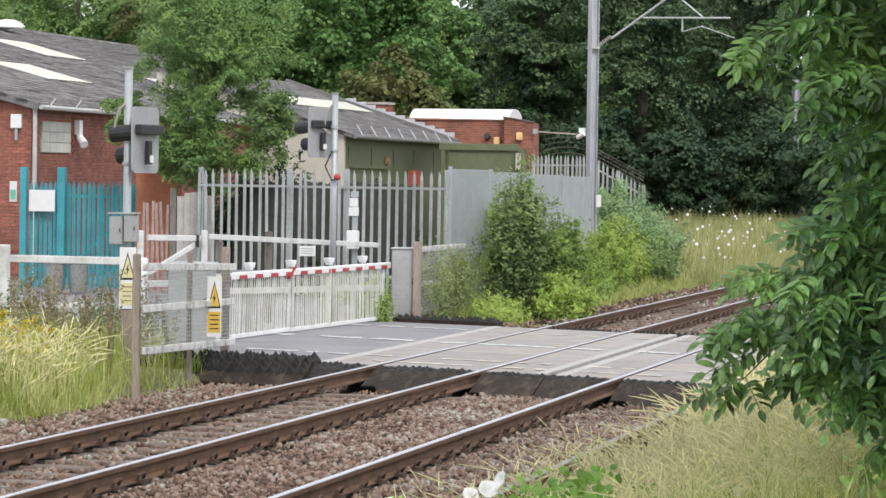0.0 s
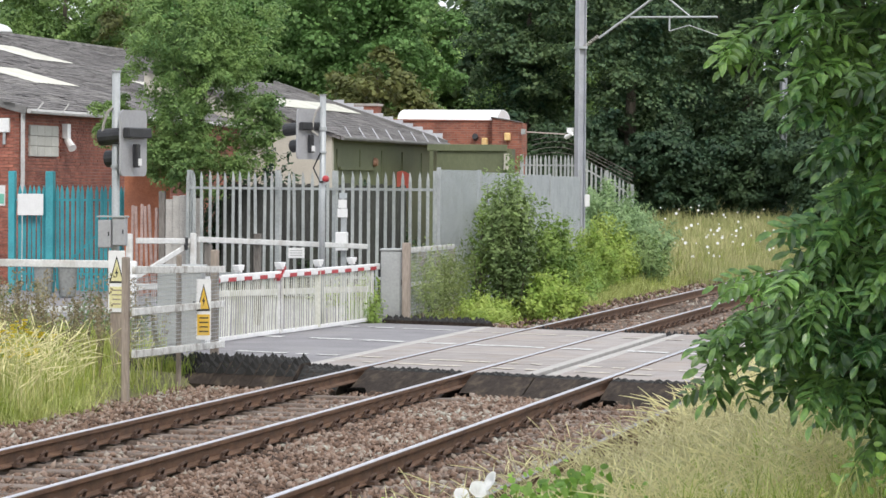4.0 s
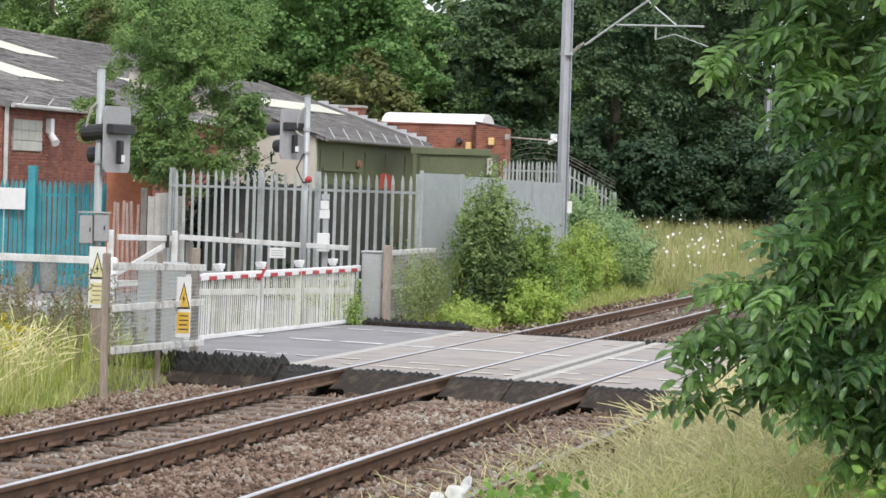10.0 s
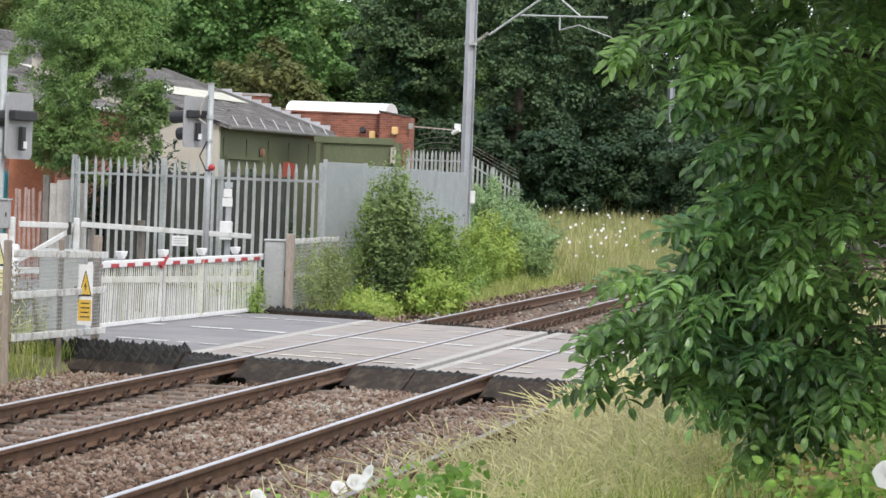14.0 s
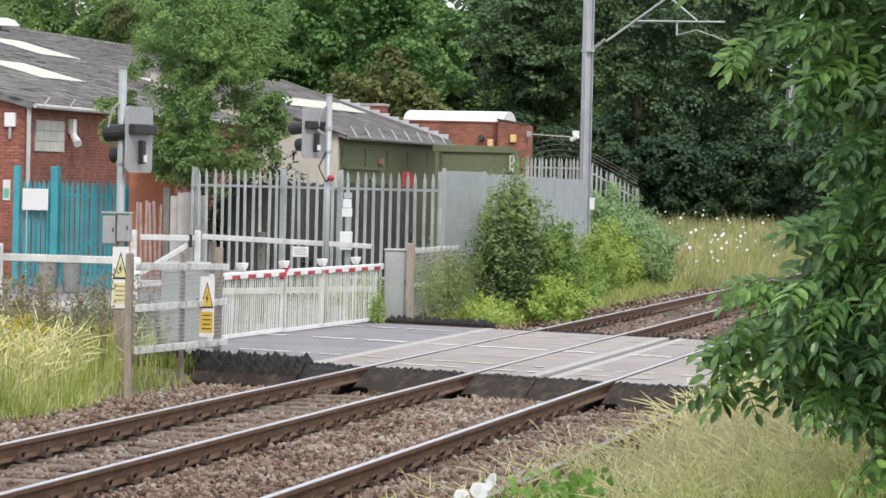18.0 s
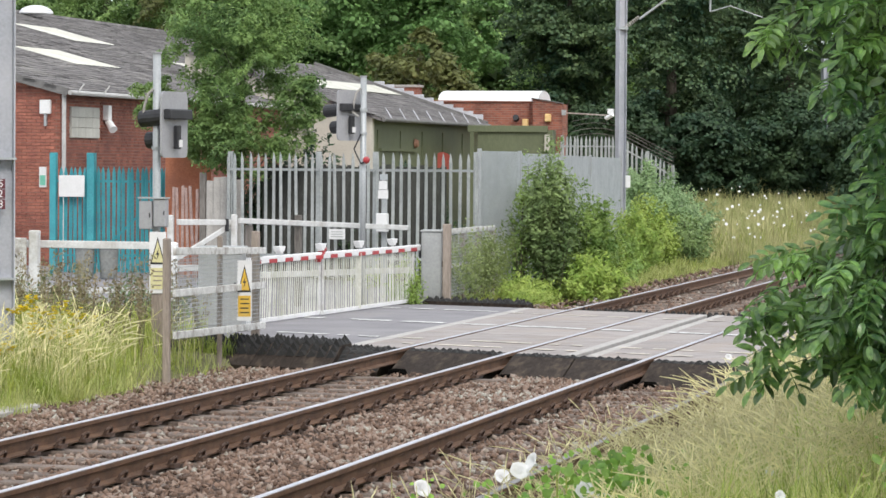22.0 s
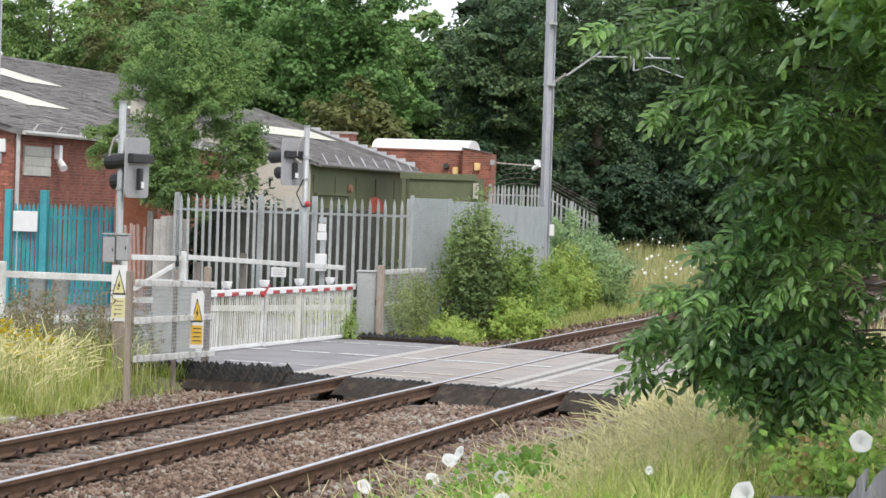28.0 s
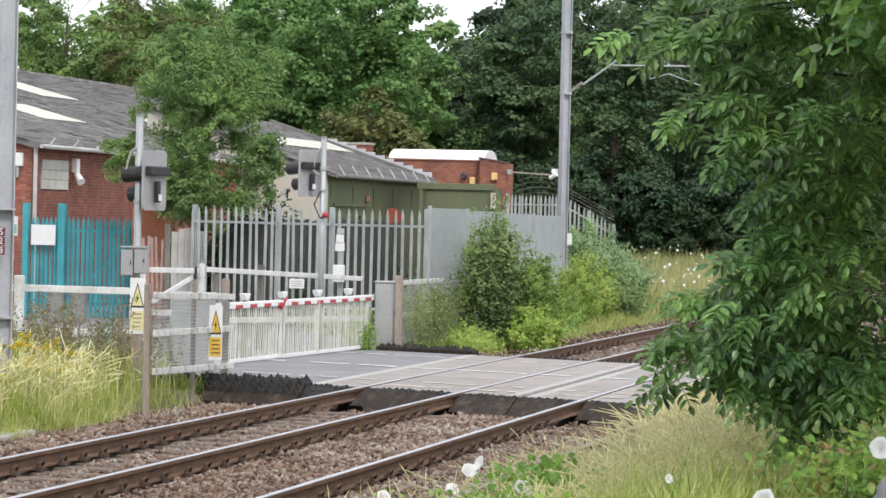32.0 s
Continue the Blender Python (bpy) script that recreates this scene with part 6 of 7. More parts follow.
grass("verge_grass", "weeds sprouting over the rubber guard", r, rng.uniform(0.1, 0.32, len(r)), rng.uniform(0.005, 0.012, len(r)), rng.uniform(0.1, 0.7, len(r)), GRASS_G)
r = verge(20000, -13.4, -11.5, 24, 37.2, edge=0.12)
grass("verge_fringe", "short yellow-green grass along the verge edge", r, rng.uniform(0.08, 0.42, len(r)), rng.uniform(0.007, 0.013, len(r)), rng.uniform(0.3, 1.6, len(r)), GRASS_L)
# far side of the crossing and the meadow bank
r = on_ground(16000, -12.6, -11.15, 51.5, 66)
grass("verge_grass", "short yellow-green grass beside the crossing", r, rng.uniform(0.06, 0.3, len(r)), rng.uniform(0.006, 0.012, len(r)), rng.uniform(0.3, 1.3, len(r)), GRASS_G)
r = on_ground(9000, -12.0, -11.2, 58, 78)
grass("track_side_grass", "pale yellow-green grass between the scrub and the track", r, rng.uniform(0.15, 0.5, len(r)), rng.uniform(0.008, 0.016, len(r)), rng.uniform(0.2, 1.2, len(r)), GRASS_L)
r = on_ground(12000, -13.2, -11.35, 62, 100)
grass("verge_grass", "rough grass along the track side", r, rng.uniform(0.12, 0.45, len(r)), rng.uniform(0.01, 0.022, len(r)), rng.uniform(0.2, 0.9, len(r)), GRASS_G)
r = on_ground(45000, -18, -10.7, 78, 150)
grass("meadow_grass", "tall straw-coloured meadow grass on the bank", r, rng.uniform(0.35, 0.85, len(r)), rng.uniform(0.012, 0.03, len(r)), rng.uniform(0.1, 0.8, len(r)), GRASS_M)
r = on_ground(8000, -4.0, 8, 50, 140)
grass("meadow_grass", "rough grass beyond the near track", r, rng.uniform(0.3, 0.8, len(r)), rng.uniform(0.015, 0.04, len(r)), rng.uniform(0.1, 0.6, len(r)), GRASS_M)


# near bank
def bank(n, toe, y0, y1):
    """More roots close to the camera, thinning out unevenly towards the rail; none round the boundary marker."""
    y = y0 + (y1 - y0) * rng.uniform(0, 1, n) ** 1.5
    x = rng.uniform(-4.9, 0.6, n)
    lim = toe + 0.28 * np.sin(y * 1.3) + 0.2 * np.sin(y * 3.3 + 2) + rng.exponential(0.18, n)
    k = (x > lim) & (x < 0.75 - 0.07 * y) & ~((x > -1.15) & (y < 12.6))
    p = np.stack([x[k], y[k]], 1)
    return np.concatenate([p, ground_z(p[:, 0], p[:, 1])[:, None] - 0.02], 1)


r = bank(46000, -3.98, 10.3, 35)
near, far = r[r[:, 1] < 17], r[r[:, 1] >= 17][::3]
for q, m in ((near[::2], GRASS_L), (near[1::2], GRASS_B)):
    grass("bank_grass", "dense green grass on the near bank", q, rng.uniform(0.12, 0.46, len(q)), rng.uniform(0.0035, 0.008, len(q)), rng.uniform(0.2, 1.5, len(q)), m, False)
grass("bank_grass", "green grass on the bank beside the track", far, rng.uniform(0.12, 0.46, len(far)), rng.uniform(0.004, 0.0085, len(far)), rng.uniform(0.2, 1.5, len(far)), GRASS_B)
r = bank(10000, -4.1, 10.3, 36.3)
for q, lite in ((r[r[:, 1] < 18], False), (r[r[:, 1] >= 18], True)):
    grass("dry_bank_grass", "pale straw grass with bent stalks on the near bank", q, rng.uniform(0.16, 0.5, len(q)), rng.uniform(0.6, 1.3, len(q)) * (0.0065 if lite else 0.0045), rng.uniform(0.2, 1.4, len(q)), GRASS_Y, lite)


r = on_ground(9000, -1.5, 0.2, 10.2, 12.8)
grass("short_grass", "short green grass round the boundary marker", r, rng.uniform(0.04, 0.13, len(r)), rng.uniform(0.002, 0.005, len(r)), rng.uniform(0.3, 1.5, len(r)), GRASS_L)


def seed_heads(roots, h0, h1, name, label, head=0.0085):
    """Thin arching stalks that carry narrow feathery seed heads."""
    n = len(roots)
    h = rng.uniform(h0, h1, (n, 1))
    a = rng.uniform(0, 2 * math.pi, n)
    d = np.stack([np.cos(a), np.sin(a), np.zeros(n)], 1)
    k = rng.uniform(0.05, 0.72, (n, 1)) ** 1.5
    up = np.array([[0, 0, 1.0]])
    bend = rng.uniform(0.05, 0.95, (n, 1))
    at = lambda t: roots + up * h * (t - 0.3 * k * t ** 3 - bend * 0.5 * max(0.0, t - 0.55)) + d * h * (k * t * t + bend * max(0.0, t - 0.6))
    vf = []
    ts = (0.0, 0.28, 0.55, 0.74, 0.83, 0.92, 1.0)
    ws = np.array((0.44, 0.40, 0.34, 0.28, 1.0, 0.85, 0.2)) * head
    for i in range(6):
        s, e = at(ts[i]), at(ts[i + 1])
        w0, w1 = (ws[i], ws[i + 1]) if i != 3 else (0.22 * head, head * 0.9)
        b = unit(np.cross(e - s, rng.normal(size=(n, 3))))
        c = unit(np.cross(e - s, b))
        for u in (b, c):
            v = np.stack([s - u * w0 / 2, s + u * w0 / 2, e + u * w1 / 2, e - u * w1 / 2], 1).reshape(-1, 3)
            vf.append((v, np.arange(n)[:, None] * 4 + np.array([[0, 1, 2, 3]])))
    tagged(new(name, quick_mesh(name, *join(*vf), STRAW_HEAD)), label, "grass", kind="stuff")


r = bank(9000, -4.05, 14.5, 36)
seed_heads(r[r[:, 1] < 20], 0.3, 0.62, "seed_stalks", "tall pale grass stalks with feathery seed heads", 0.009)
seed_heads(r[r[:, 1] >= 20], 0.35, 0.75, "seed_stalks", "tall pale grass stalks with nodding seed heads", 0.0115)
seed_heads(on_ground(170, -5.05, -4.35, 16, 27), 0.4, 0.8, "seed_stalks", "lone pale grass stalks growing out of the track stone", 0.011)
seed_heads(on_ground(800, -4.75, -3.2, 12.5, 28), 0.35, 0.75, "seed_stalks", "single tall grass stalks at the track edge", 0.010)
r = on_ground(5000, -4.45, -2.9, 25.5, 35.6)
r = r[r[:, 0] > -3.85 + 0.2 * np.sin(r[:, 1] * 2.1) + rng.exponential(0.12, len(r))]
grass("rank_grass", "tall rank straw grass at the end of the bank", r, rng.uniform(0.2, 0.6, len(r)), rng.uniform(0.005, 0.010, len(r)), rng.uniform(0.1, 0.9, len(r)), GRASS_B)
seed_heads(r[:2000], 0.5, 0.9, "seed_stalks", "tall pale grass stalks beside the crossing edge", 0.012)
r = on_ground(800, -4.9, -4.1, 16, 31)
r = r[r[:, 0] > -4.75 + 0.22 * np.sin(r[:, 1] * 1.9) + rng.exponential(0.22, len(r))]
grass("rail_side_grass", "pale grass leaning over the near rail", r, rng.uniform(0.15, 0.48, len(r)), rng.uniform(0.004, 0.007, len(r)), rng.uniform(0.1, 0.8, len(r)), GRASS_Y)
seed_heads(r[:260], 0.35, 0.72, "seed_stalks", "tall pale grass stalks leaning over the near rail", 0.011)
seed_heads(verge(3400, -14.2, -11.7, 25, 37.0), 0.4, 1.05, "seed_stalks", "tall pale seed stalks in the verge", 0.016)


# flowers
def ragwort(x, y):
    z = float(ground_z(x, y))
    f = thing("ragwort", "yellow-flowered ragwort among the grass", "flower", group="ragwort plants")
    g, fl, br = Geo(), Geo(), Geo()
    h = rng.uniform(0.45, 0.9)
    top = Vector((x + rng.normal(0, 0.05), y + rng.normal(0, 0.05), z + h))
    g.tube((x, y, z), top, 0.008, 0.005, n=5)
    for k in range(9):
        a = rng.uniform(0, 2 * math.pi)
        e = top + Vector((math.cos(a), math.sin(a), 0)) * rng.uniform(0.03, 0.13) + Vector((0, 0, rng.uniform(-0.08, 0.08)))
        br.tube(top - Vector((0, 0, 0.15)), e, 0.003, n=4)
        for _ in range(3):
            c = e + Vector(rng.normal(0, 0.018, 3))
            fl.tube(c, c + Vector((0, 0, 0.012)), 0.014, 0.028, n=6)
    part("stem", g, GRASS_G, f)
    part("flower_stalks", br, GRASS_G, f)["kind"] = "stuff"
    part("bloom", fl, PETAL_Y, f, "clusters of yellow blooms")["kind"] = "stuff"


for x, y in ((-12.75, 31.2), (-12.6, 32.9), (-12.9, 33.4), (-12.55, 33.9), (-12.95, 34.3), (-12.7, 34.8), (-13.2, 35.6), (-12.45, 31.9), (-13.0, 32.1), (-12.4, 32.4), (-12.35, 33.2), (-12.5, 31.4), (-12.3, 32.0), (-12.65, 33.6), (-12.8, 32.5)):
    ragwort(x, y)

DOCK = mat("dry_dock_stem", (0.16, 0.12, 0.07), (0.36, 0.31, 0.20), 6, 30, 0.85, bump=0, rand=0.4, trans=0.2, c3=(0.22, 0.26, 0.10), stain=0.6)


def dock(x, y):
    """A tall dry weed: upright stems with brownish seed spikes."""
    z = float(ground_z(x, y))
    f = thing("dock_plant", "tall brownish dry weed standing in the verge", "weed", group="dry weeds")
    P, N = [], []
    for k in range(4):
        a = rng.uniform(0, 2 * math.pi)
        h = rng.uniform(0.8, 1.35)
        e = Vector((x + 0.22 * math.cos(a) * rng.uniform(0.3, 1), y + 0.22 * math.sin(a), z + h))
        b = Vector((x, y, z - 0.02))
        part("stem", Geo().tube(b, e, 0.006, 0.003, n=5), DOCK, f)
        for t in rng.uniform(0.35, 1.0, 60):
            P.append(np.array(b.lerp(e, t)) + rng.normal(0, 0.03, 3))
            N.append(rng.normal(0, 1, 3))
    part("seed_spike", quick_mesh("seed_spike", *leaves(np.array(P), np.array(N), 0.05 * rng.uniform(0.5, 1.4, len(P)), 0.5), DOCK), DOCK, f)["kind"] = "stuff"


for x, y in ((-12.7, 35.4), (-13.1, 35.9), (-12.5, 36.1), (-13.5, 36.4), (-12.9, 36.8), (-13.9, 35.6), (-14.3, 36.3), (-12.35, 36.9), (-13.7, 37.4), (-13.2, 34.7), (-12.2, 37.6), (-14.6, 37.2), (-14.3, 38.3), (-13.95, 38.0), (-13.7, 38.4), (-12.95, 38.1), (-12.75, 38.4), (-14.15, 37.6), (-14.5, 37.9), (-13.0, 37.5), (-13.85, 37.1)):
    dock(x, y)

pts = np.concatenate([on_ground(50, -17, -11.6, 79, 112), on_ground(25, -12.9, -11.4, 80, 100)])
g = Geo()
for p in pts:
    c = Vector(p) + Vector((0, 0, rng.uniform(0.6, 0.95)))
    g.tube(c, c + Vector((0.01, -0.05, 0.02)), 0.015, rng.uniform(0.02, 0.052), n=7)
tagged(part("meadow_flowers", g, PETAL_W), "scattered white bindweed flowers in the meadow", "flowers", kind="stuff")


def trumpet(at, size=0.035, tilt=(0, 0, 0)):
    """A white bindweed trumpet."""
    g = Geo()
    n = 12
    rings = ((0.0, 0.12), (0.6, 0.3), (1.0, 0.75), (1.15, 1.15), (1.1, 1.25))
    for zz, rr in rings:
        for k in range(n):
            a = 2 * math.pi * k / n
            wob = 1 + 0.06 * math.cos(5 * a)
            g.v.append((rr * size * wob * math.cos(a), rr * size * wob * math.sin(a), zz * size))
    for i in range(len(rings) - 1):
        for k in range(n):
            k2 = (k + 1) % n
            g.f.append((i * n + k, i * n + k2, (i + 1) * n + k2, (i + 1) * n + k))
    g.f.append(tuple(range(n - 1, -1, -1)))
    ob = part("bindweed_flower", g, PETAL_W, smooth=True)
    tagged(ob, "white trumpet-shaped bindweed flower on the near bank", "flower", "bindweed flowers")
    ob.matrix_world = pose(*at, *tilt)


def bindweed(label, at, rad, n, leaf=0.06):
    b = thing("bindweed_patch", label, "climbing plant")
    c = np.asarray(at) + rng.normal(0, 1, (n, 3)) * np.asarray(rad)
    nrm = np.array([[0.2, -0.7, 0.7]]) + rng.normal(0, 0.6, (n, 3))
    part("leaf_mass", quick_mesh("leaf_mass", *leaves(c, nrm, leaf * rng.uniform(0.6, 1.2, n), 0.85, 0.1, True), IVY), IVY, b)["kind"] = "stuff"
    for k in range(5):
        p = Vector(c[k])
        part("trailing_stem", Geo().tube((p.x, p.y, float(ground_z(p.x, p.y))), p, 0.004, n=4), GRASS_G, b)

bindweed("bright green bindweed leaves trailing over the near bank", (-2.89, 15.70, 0.75), (0.17, 0.45, 0.05), 170, 0.05)
bindweed("green bindweed leaves at the foot of the bank", (-3.01, 15.68, 0.58), (0.18, 0.4, 0.07), 170, 0.05)
bindweed("bindweed sprig by the crossing edge", (-3.75, 34.6, 0.25), (0.1, 0.2, 0.14), 40, 0.09)
for at, sz, tilt in (((-3.34, 15.61, 0.74), 0.042, (50, 20, 10)), ((-3.24, 15.63, 0.79), 0.044, (65, 0, -50)), ((-3.00, 15.68, 0.65), 0.04, (60, 20, 0)), ((-2.92, 15.70, 0.59), 0.046, (75, 0, 30)), ((-2.08, 15.89, 0.77), 0.022, (80, 0, 40)), ((-5.07, 35.17, 0.14), 0.035, (60, 30, 15))):
    trumpet(at, sz, tilt)
for at, sz, tilt in (((-3.58, 18.25, 0.30), 0.05, (55, 30, 20)), ((-2.62, 13.69, 0.68), 0.046, (70, 0, 25)), ((-4.88, 22.2, 0.02), 0.05, (50, 20, 10)), ((-1.54, 12.08, 1.05), 0.02, (80, 0, 40)), ((-5.31, 21.41, 0.0), 0.055, (60, 10, 40))):
    trumpet(at, sz, tilt)
bindweed("bindweed leaves climbing through the dry grass", (-2.62, 13.75, 0.60), (0.22, 0.5, 0.06), 260, 0.055)
bindweed("bindweed leaves in the long grass", (-3.70, 18.3, 0.16), (0.25, 0.7, 0.09), 300, 0.06)
bindweed("small bindweed sprig beside the rail", (-5.28, 21.45, -0.1), (0.1, 0.2, 0.08), 50, 0.05)
bindweed("low green weeds between the grass stalks", (-4.37, 22.6, -0.06), (0.22, 1.1, 0.10), 260, 0.065)
bindweed("green bindweed leaves in the short grass", (-1.85, 11.5, 0.85), (0.25, 0.3, 0.05), 110, 0.05)
bindweed("green bindweed leaves in the short grass", (-1.30, 10.9, 0.90), (0.2, 0.3, 0.05), 80, 0.05)

MARKER = mat("dark_grey_steel", (0.10, 0.105, 0.11), (0.17, 0.175, 0.185), 5, 40, 0.6, metal=0.2, bump=0.1, c3=(0.22, 0.22, 0.22), stain=0.5)
bindweed("green bindweed leaves by the boundary marker", (-1.38, 12.3, 0.80), (0.16, 0.25, 0.05), 260, 0.05)
gp = thing("boundary_post", "grey weathered steel boundary marker in the undergrowth", "post")
part("plate", Geo().box((-0.62, 12.5, 0.62), (0.60, 0.05, 0.60), Matrix.Rotation(radians(9), 3, "Z")), MARKER, gp, bevel=0.008)
part("flange", Geo().box((-0.92, 12.44, 0.62), (0.03, 0.10, 0.60), Matrix.Rotation(radians(9), 3, "Z")), MARKER, gp, bevel=0.004)
part("stake", Geo().box((-0.60, 12.56, 0.62), (0.08, 0.05, 0.6)), GALV, gp)
trumpet((-1.02, 12.2, 0.92), 0.06, (35, -60, 20))
trumpet((-1.06, 12.2, 0.80), 0.055, (120, 50, -10))
stump = thing("broken_stake", "split grey weathered timber stake with a jagged broken end", "post")
g = Geo()
for x0, x1, zt in ((-0.55, -0.50, 0.98), (-0.50, -0.45, 1.08), (-0.45, -0.41, 1.02), (-0.41, -0.34, 1.10), (-0.34, -0.28, 1.05)):
    g.prism([(x0, 12.58, 0.5), (x1, 12.58, 0.5), (x1, 12.58, zt), (x0, 12.58, zt - 0.07)], (0.01, 0.05, 0))
part("splintered_timber", g, mat("grey_split_timber", (0.22, 0.225, 0.24), (0.42, 0.42, 0.44), 8, 60, 0.9, bump=0.4, rand=0.1, c3=(0.14, 0.14, 0.145), stretch=(1, 1, 0.12)), stump)
trumpet((-0.50, 12.8, 1.19), 0.05, (70, -20, 15))
BRAMBLE = mat("bramble_leaf", (0.11, 0.24, 0.04), (0.30, 0.47, 0.08), 6, 30, 0.5, bump=0.05, rand=0.6, trans=0.35, c3=(0.42, 0.20, 0.13), stain=0.75)
br = thing("bramble_bush", "bramble with bright green and reddish leaves on the bank", "bush")
c = np.array([[-0.64, 13.3, 0.98]]) + rng.normal(0, 1, (1900, 3)) * np.array([[0.20, 0.30, 0.11]])
c[:, 2] = np.maximum(c[:, 2], ground_z(c[:, 0], c[:, 1]) + 0.03)
part("foliage", quick_mesh("foliage", *leaves(c, np.array([[0, -0.5, 0.8]]) + rng.normal(0, 0.6, (1900, 3)), 0.052 * rng.uniform(0.5, 1.4, 1900), 0.6, 0.14, True), BRAMBLE), BRAMBLE, br)
g = Geo()
for k in range(16):
    g.tube((c[k][0] * 0.6 - 0.2, c[k][1], float(ground_z(c[k][0], c[k][1])) - 0.05), tuple(c[k]), 0.006, 0.003, n=5)
part("woody_base", g, BARK, br)["kind"] = "stuff"


# ---- near ash tree ----
def leaflet(g, base, direction, normal, length, width):
    """One leaflet: a folded oval with a short point that droops at its tip."""
    d, n = direction.normalized(), normal.normalized()
    s = d.cross(n).normalized()
    n = s.cross(d)
    i = len(g.v)
    rows = ((0.18, 0.02, 0.36), (0.42, 0.03, 0.5), (0.68, 0.0, 0.46), (0.88, -0.05, 0.24))
    g.v.append(tuple(base))
    for t, dz, w in rows:
        c = base + d * length * t + n * dz * length
        g.v += [tuple(c + s * width * w + n * width * 0.15), tuple(c), tuple(c - s * width * w + n * width * 0.15)]
    g.v.append(tuple(base + d * length - n * length * 0.1))
    g.f += [(i, i + 1, i + 2), (i, i + 2, i + 3)]
    for k in range(3):
        o = i + 1 + 3 * k
        g.f += [(o, o + 3, o + 4, o + 1), (o + 1, o + 4, o + 5, o + 2)]
    e = i + 13
    g.f += [(i + 10, e, i + 11), (i + 11, e, i + 12)]


def compound_leaf(pairs, scale, droop):
    """A pinnate leaf along local x that arches over, with paired leaflets and one at the tip."""
    g = Geo()
    rachis = 0.085 * (pairs + 0.6) * scale
    at = lambda t: Vector((rachis * t * (1 - 0.12 * droop * t), 0, rachis * (0.12 * t - 0.42 * droop * t * t)))
    for k in range(pairs + 1):
        t = 0.26 + 0.74 * k / pairs
        p = at(t)
        along = (at(t + 0.02) - at(t - 0.02)).normalized()
        size = scale * (0.80 + 0.28 * math.sin(math.pi * (0.15 + 0.7 * k / pairs)))
        for sgn in ((-1, 1) if k < pairs else (0,)):
            d = along * (0.55 if sgn else 1.0) + Vector((0, sgn * 0.85, -0.22 * abs(sgn) + rng.normal(0, 0.12)))
            up = Vector((rng.normal(0, 0.15), sgn * 0.30 + rng.normal(0, 0.12), 1))
            leaflet(g, p, d, up, size * rng.uniform(0.112, 0.134), size * rng.uniform(0.049, 0.058))
    for k in range(4):
        g.tube(at(k / 4), at((k + 1) / 4), 0.0028, 0.0022, n=4)
    return g


LEAVES = [compound_leaf(3 + k % 3, 0.66 + 0.035 * (k % 5), 0.5 + 0.25 * (k % 4)) for k in range(8)]
LEAF_MESHES = [g.mesh("leaf", ASH_LEAF) for g in LEAVES]
LEAF_ARRAYS = [(np.array(g.v), g.f) for g in LEAVES]


def leaf_frame(at, heading, normal):
    """A leaf's place: its stalk runs along heading and its upper face turns about to normal."""
    x = Vector(heading).normalized()
    z = Vector(normal)
    y = z.cross(x).normalized()
    z = x.cross(y)
    m = Matrix((x, y, z)).transposed().to_4x4()
    m.translation = at
    return m


ash = thing("ash_tree", "overhanging ash tree with pinnate green leaves close to the camera", "tree")
part("trunk", Geo().tube((1.3, 16.4, 0.5), (1.1, 16.2, 3.4), 0.17, 0.14, n=12).tube((1.1, 16.2, 3.4), (0.7, 16.0, 6.6), 0.14, 0.07, n=10), BARK, ash)
BOUGHS = []


def bough(root, tip, twigs):
    """A swaying bough: stem, twigs that end in whorls of leaves, with its origin at the root."""
    root, tip = Vector(root), Vector(tip)
    e = new("bough")
    e.parent = ash
    e.location = root
    v = tip - root
    ctrl = v * 0.5 + Vector((0, 0, 0.10 * v.length))
    at = lambda t: ctrl * (2 * t * (1 - t)) + v * (t * t)
    g = Geo()
    for k in range(8):
        g.tube(at(k / 8), at((k + 1) / 8), 0.011 * (1 - 0.1 * k), 0.011 * (1 - 0.1 * (k + 1)), n=6)
    for k in range(twigs):
        t = 1.0 if k == 0 else 1.0 - 0.72 * (k / twigs)
        p = at(t)
        along = (at(min(1.0, t + 0.02)) - at(t - 0.04)).normalized()
        side = Vector((rng.normal(0, 0.25), rng.normal(-0.12, 0.45), rng.normal(0.0, 0.55)))
        end = p if k == 0 else p + (along * 0.6 + side).normalized() * rng.uniform(0.08, 0.26)
        if k:
            g.tube(p, end, 0.005, 0.003, n=5)
        turn = rng.uniform(0, 6.28)
        for j in range(2 if k == 0 else 4):
            a = turn + j * 1.6 + rng.normal(0, 0.3)
            out = Vector((math.cos(a) * 0.8, -0.25 + math.sin(a) * 0.55, 0.2 * math.sin(a) - 0.22))
            head = along * (1.1 if k == 0 else 0.75) + out * (0.45 if k == 0 else 1.0)
            up = Vector((rng.normal(-0.1, 0.25), rng.normal(-0.55, 0.3), rng.uniform(0.35, 0.95)))
            lf = part("leaf", LEAF_MESHES[int(rng.integers(8))], ASH_LEAF, e)
            lf.matrix_basis = leaf_frame(end, head, up)
    part("stem", g, BARK, e)
    BOUGHS.append((e, root))


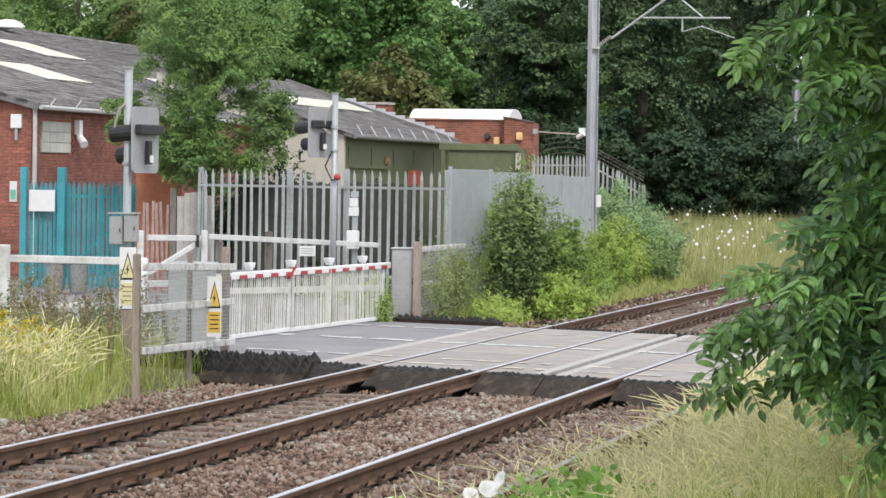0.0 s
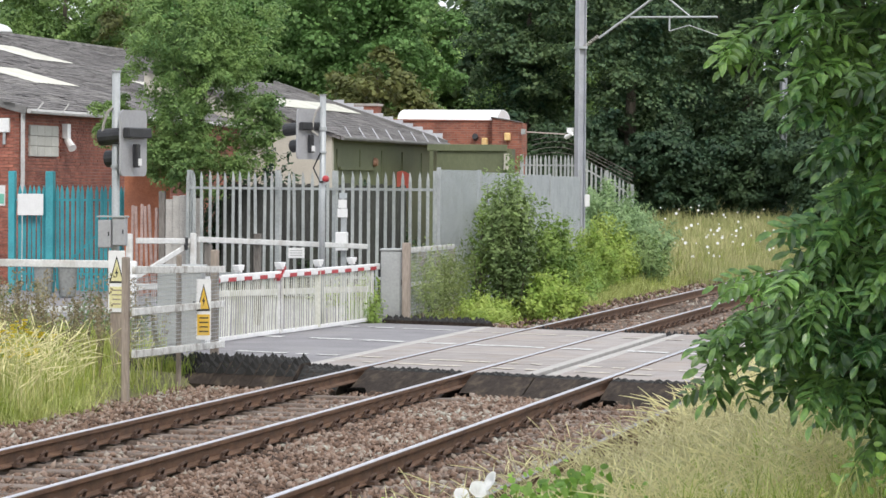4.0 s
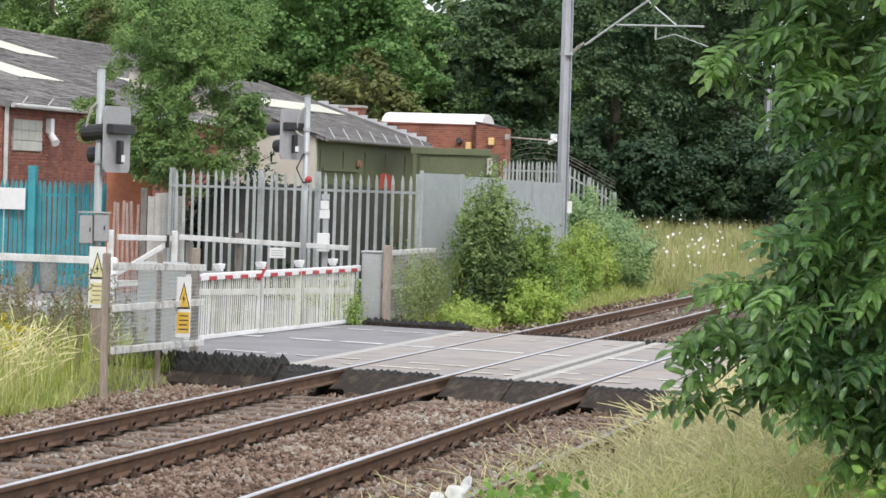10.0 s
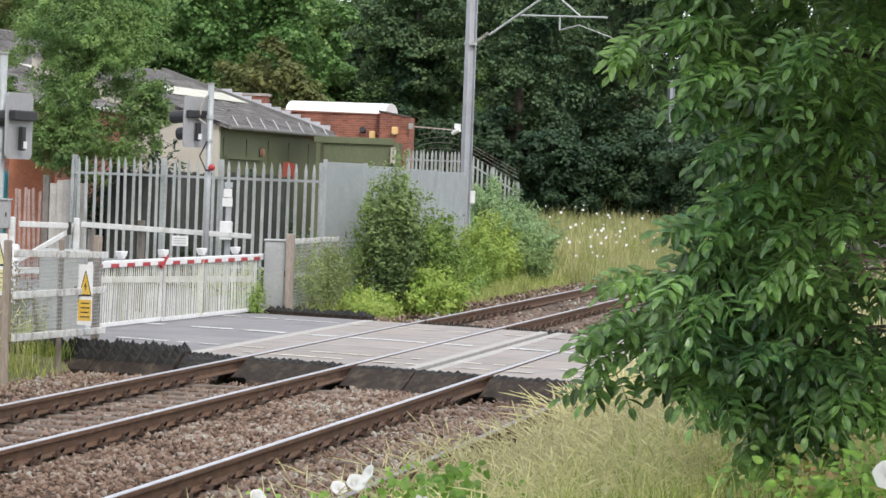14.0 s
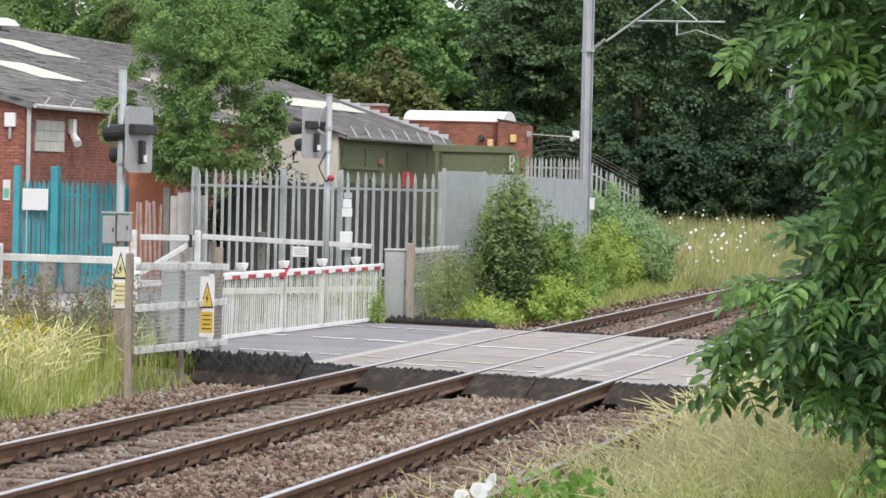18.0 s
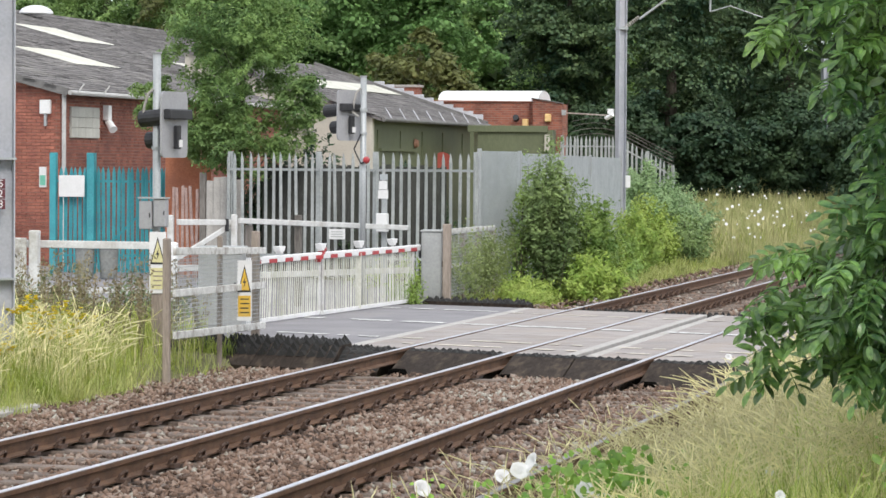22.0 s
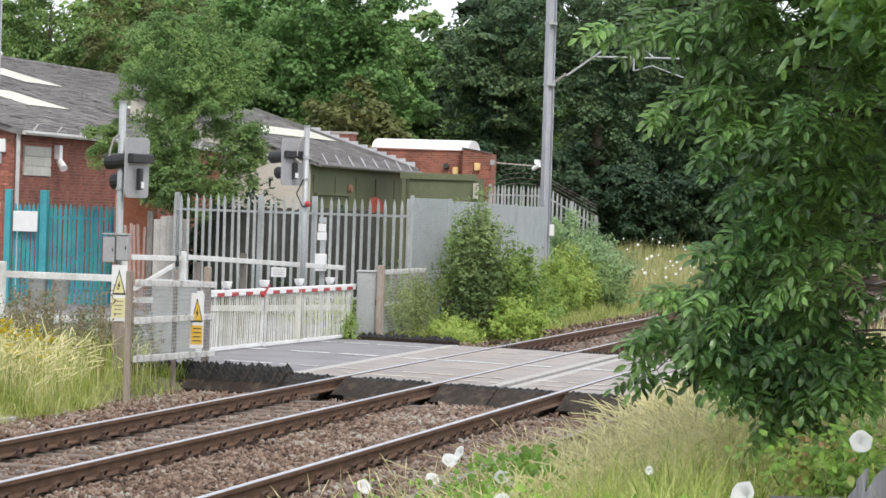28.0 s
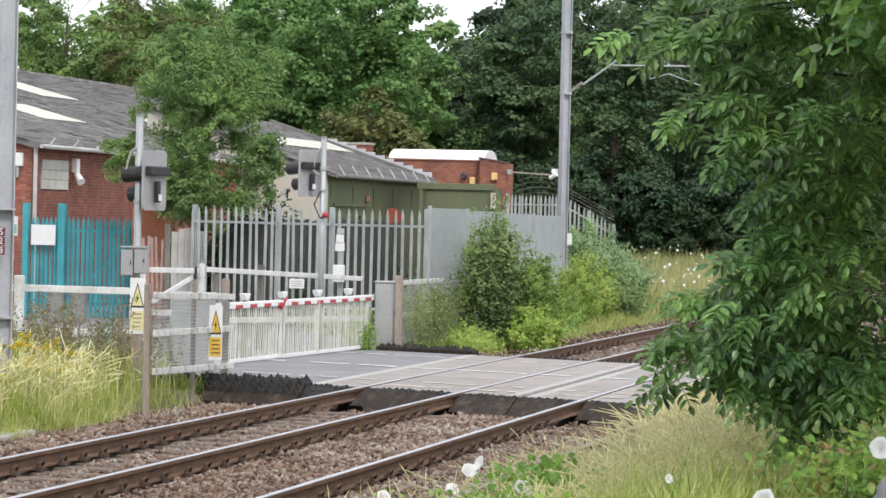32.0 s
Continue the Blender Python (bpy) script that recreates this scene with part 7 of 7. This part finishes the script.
BOUGH_TIPS = (
    (-2.57, 14.6, 3.53), (-2.30, 14.5, 3.43), (-2.10, 14.6, 3.59), (-1.82, 14.5, 3.62), (-2.19, 14.3, 3.04),
    (-2.02, 14.5, 3.15), (-1.84, 14.4, 2.98), (-1.73, 14.4, 2.77), (-1.82, 14.2, 2.65), (-1.68, 14.5, 2.48),
    (-1.61, 14.1, 2.35), (-1.66, 14.2, 2.20), (-1.72, 14.3, 2.10), (-1.86, 14.0, 1.95), (-2.04, 14.1, 1.78),
    (-2.10, 14.2, 1.68), (-1.76, 14.4, 1.88), (-2.05, 14.3, 1.57), (-1.83, 14.1, 1.72), (-1.85, 14.4, 1.51),
    (-1.70, 14.2, 1.41), (-1.52, 14.4, 1.29), (-1.52, 14.3, 1.06),
    (-1.30, 14.2, 1.16), (-1.46, 14.0, 1.92), (-1.40, 14.0, 1.63), (-1.34, 14.0, 2.18), (-1.25, 14.1, 1.43),
    (-1.43, 14.1, 2.61), (-1.37, 14.1, 2.95),
)
for i, tip in enumerate(BOUGH_TIPS):
    thin = tip[0] < -2.0 and tip[2] > 2.6
    tip = Vector(tip) + Vector((0.40 if thin else 0.28 if tip[0] < -2.0 else 0.40, 0, 0.02 + 0.16 * float(ramp(1.6, 1.1, tip[2]))))
    bough(tip + Vector((0.72, 0.95, 0.14 if thin else 0.02 + 0.35 * float(ramp(1.75, 1.25, tip.z)))), tip, 5 if thin or tip[0] < -1.75 else 8)

# inner crown behind the swaying boughs; its outline widens towards the low bough
CROWN_Z = (0.9, 1.15, 1.35, 1.56, 1.78, 1.95, 2.1, 2.25, 2.5, 2.9, 3.3, 3.7, 4.6)
CROWN_X = (-0.9, -1.22, -1.34, -1.48, -1.52, -1.40, -1.22, -1.18, -1.20, -1.28, -1.44, -1.65, -1.8)
V, F, o = [], [], 0
for k in range(1900):
    inward = 1.9 * rng.uniform(0, 1) ** 1.3
    z0 = rng.uniform(1.25 + 0.7 * float(ramp(0.1, 0.6, inward)), 4.6)
    edge = float(np.interp(z0, CROWN_Z, CROWN_X)) + 0.08 * math.sin(z0 * 17.0) + inward
    y = 14.4 + 3.4 * rng.uniform(0, 1)
    if noise.noise(Vector((edge * 2.2, y * 1.1, z0 * 2.2))) < -0.16 - 0.14 * float(ramp(2.3, 2.8, z0)):
        continue
    c = Vector((edge * y / 14.5, y, 2.35 + (z0 - 2.35) * y / 14.5))
    a = rng.uniform(0, 6.28)
    head = Vector((-0.45 + math.cos(a), 0.8 * math.sin(a) - 0.2, rng.normal(-0.1, 0.35)))
    m = np.array(leaf_frame(c, head, Vector((rng.normal(-0.1, 0.4), rng.normal(-0.4, 0.4), rng.uniform(0.3, 1.0)))))
    v, f = LEAF_ARRAYS[int(rng.integers(8))]
    V.append(v @ m[:3, :3].T + m[:3, 3])
    F += [tuple(i + o for i in q) for q in f]
    o += len(v)
me = bpy.data.meshes.new("crown")
me.from_pydata(np.concatenate(V).tolist(), [], F)
me.materials.append(ASH_LEAF)
crown = part("crown", me, ASH_LEAF, ash)
crown["kind"] = "stuff"
g = Geo()
for z0, reach in ((1.7, 1.5), (2.3, 1.4), (2.75, 1.5), (3.2, 1.6), (1.35, 1.2)):
    a, b = Vector((1.15, 16.2, z0 - 0.1)), Vector((1.15 - reach, 15.6, z0 + 0.15))
    c = a.lerp(b, 0.55) + Vector((0, 0.1, 0.12))
    g.tube(a, c, 0.05, 0.03, n=8).tube(c, b, 0.03, 0.014, n=7)
part("limb", g, BARK, ash)
# the deep shaded crown round the trunk
c, r = crown_clumps((0.7, 18.3, 4.3), (2.8, 2.2, 2.4), 190, 0.28, 0.45)
keep = [i for i, q in enumerate(c) if q[0] - 0.4 * r[i] > -0.088 * q[1] and q[2] > 2.1]
p, nr = crown_points([c[i] for i in keep], [r[i] for i in keep], 90)
deep = part("deep_crown", quick_mesh("deep_crown", *leaves(p, nr, 0.14 * rng.uniform(0.7, 1.3, len(p)), 0.45), ASH_LEAF), ASH_LEAF, ash)
deep["kind"] = "stuff"
# crown added over the boughs and towards the near side, mostly unseen, to shade them
c, r = crown_clumps((2.9, 11.2, 4.9), (2.5, 5.6, 1.5), 190, 0.35, 0.65)
c2, r2 = crown_clumps((0.4, 13.9, 4.45), (2.3, 2.5, 1.5), 640, 0.3, 0.5)
c, r = c + c2, r + r2
keep = [i for i, q in enumerate(c) if q[2] - 0.7 * r[i] > 3.5 + 0.07 * (q[1] - 9) or (q[0] - 0.6 * r[i] > -0.082 * q[1] and q[1] > 12.5 and q[2] > 3.0)]
p, nr = crown_points([c[i] for i in keep], [r[i] for i in keep], 100)
top = part("high_crown", quick_mesh("high_crown", *leaves(p, nr, 0.12 * rng.uniform(0.7, 1.3, len(p)), 0.45, 0.12, True), ASH_LEAF), ASH_LEAF, ash)
top["kind"] = "stuff"


# ---- what moves: boughs in the breeze ----
def motions():
    for i, (e, root) in enumerate(BOUGHS):
        rows = []
        a, b = rng.uniform(0, 6.28, 2)
        for k in range(41):
            t = 32.0 * k / 40
            s1 = math.sin(1.9 * t + a) + 0.5 * math.sin(3.1 * t + b)
            s2 = math.sin(1.3 * t + b) + 0.4 * math.sin(2.7 * t + a)
            gust = 0.6 + 0.4 * math.sin(0.4 * t)
            rows.append((t, pose(root.x, root.y, root.z, 0.8 * s2 * gust, 1.5 * s1 * gust, 1.9 * s2 * gust)))
        walk(e, rows)


motions()
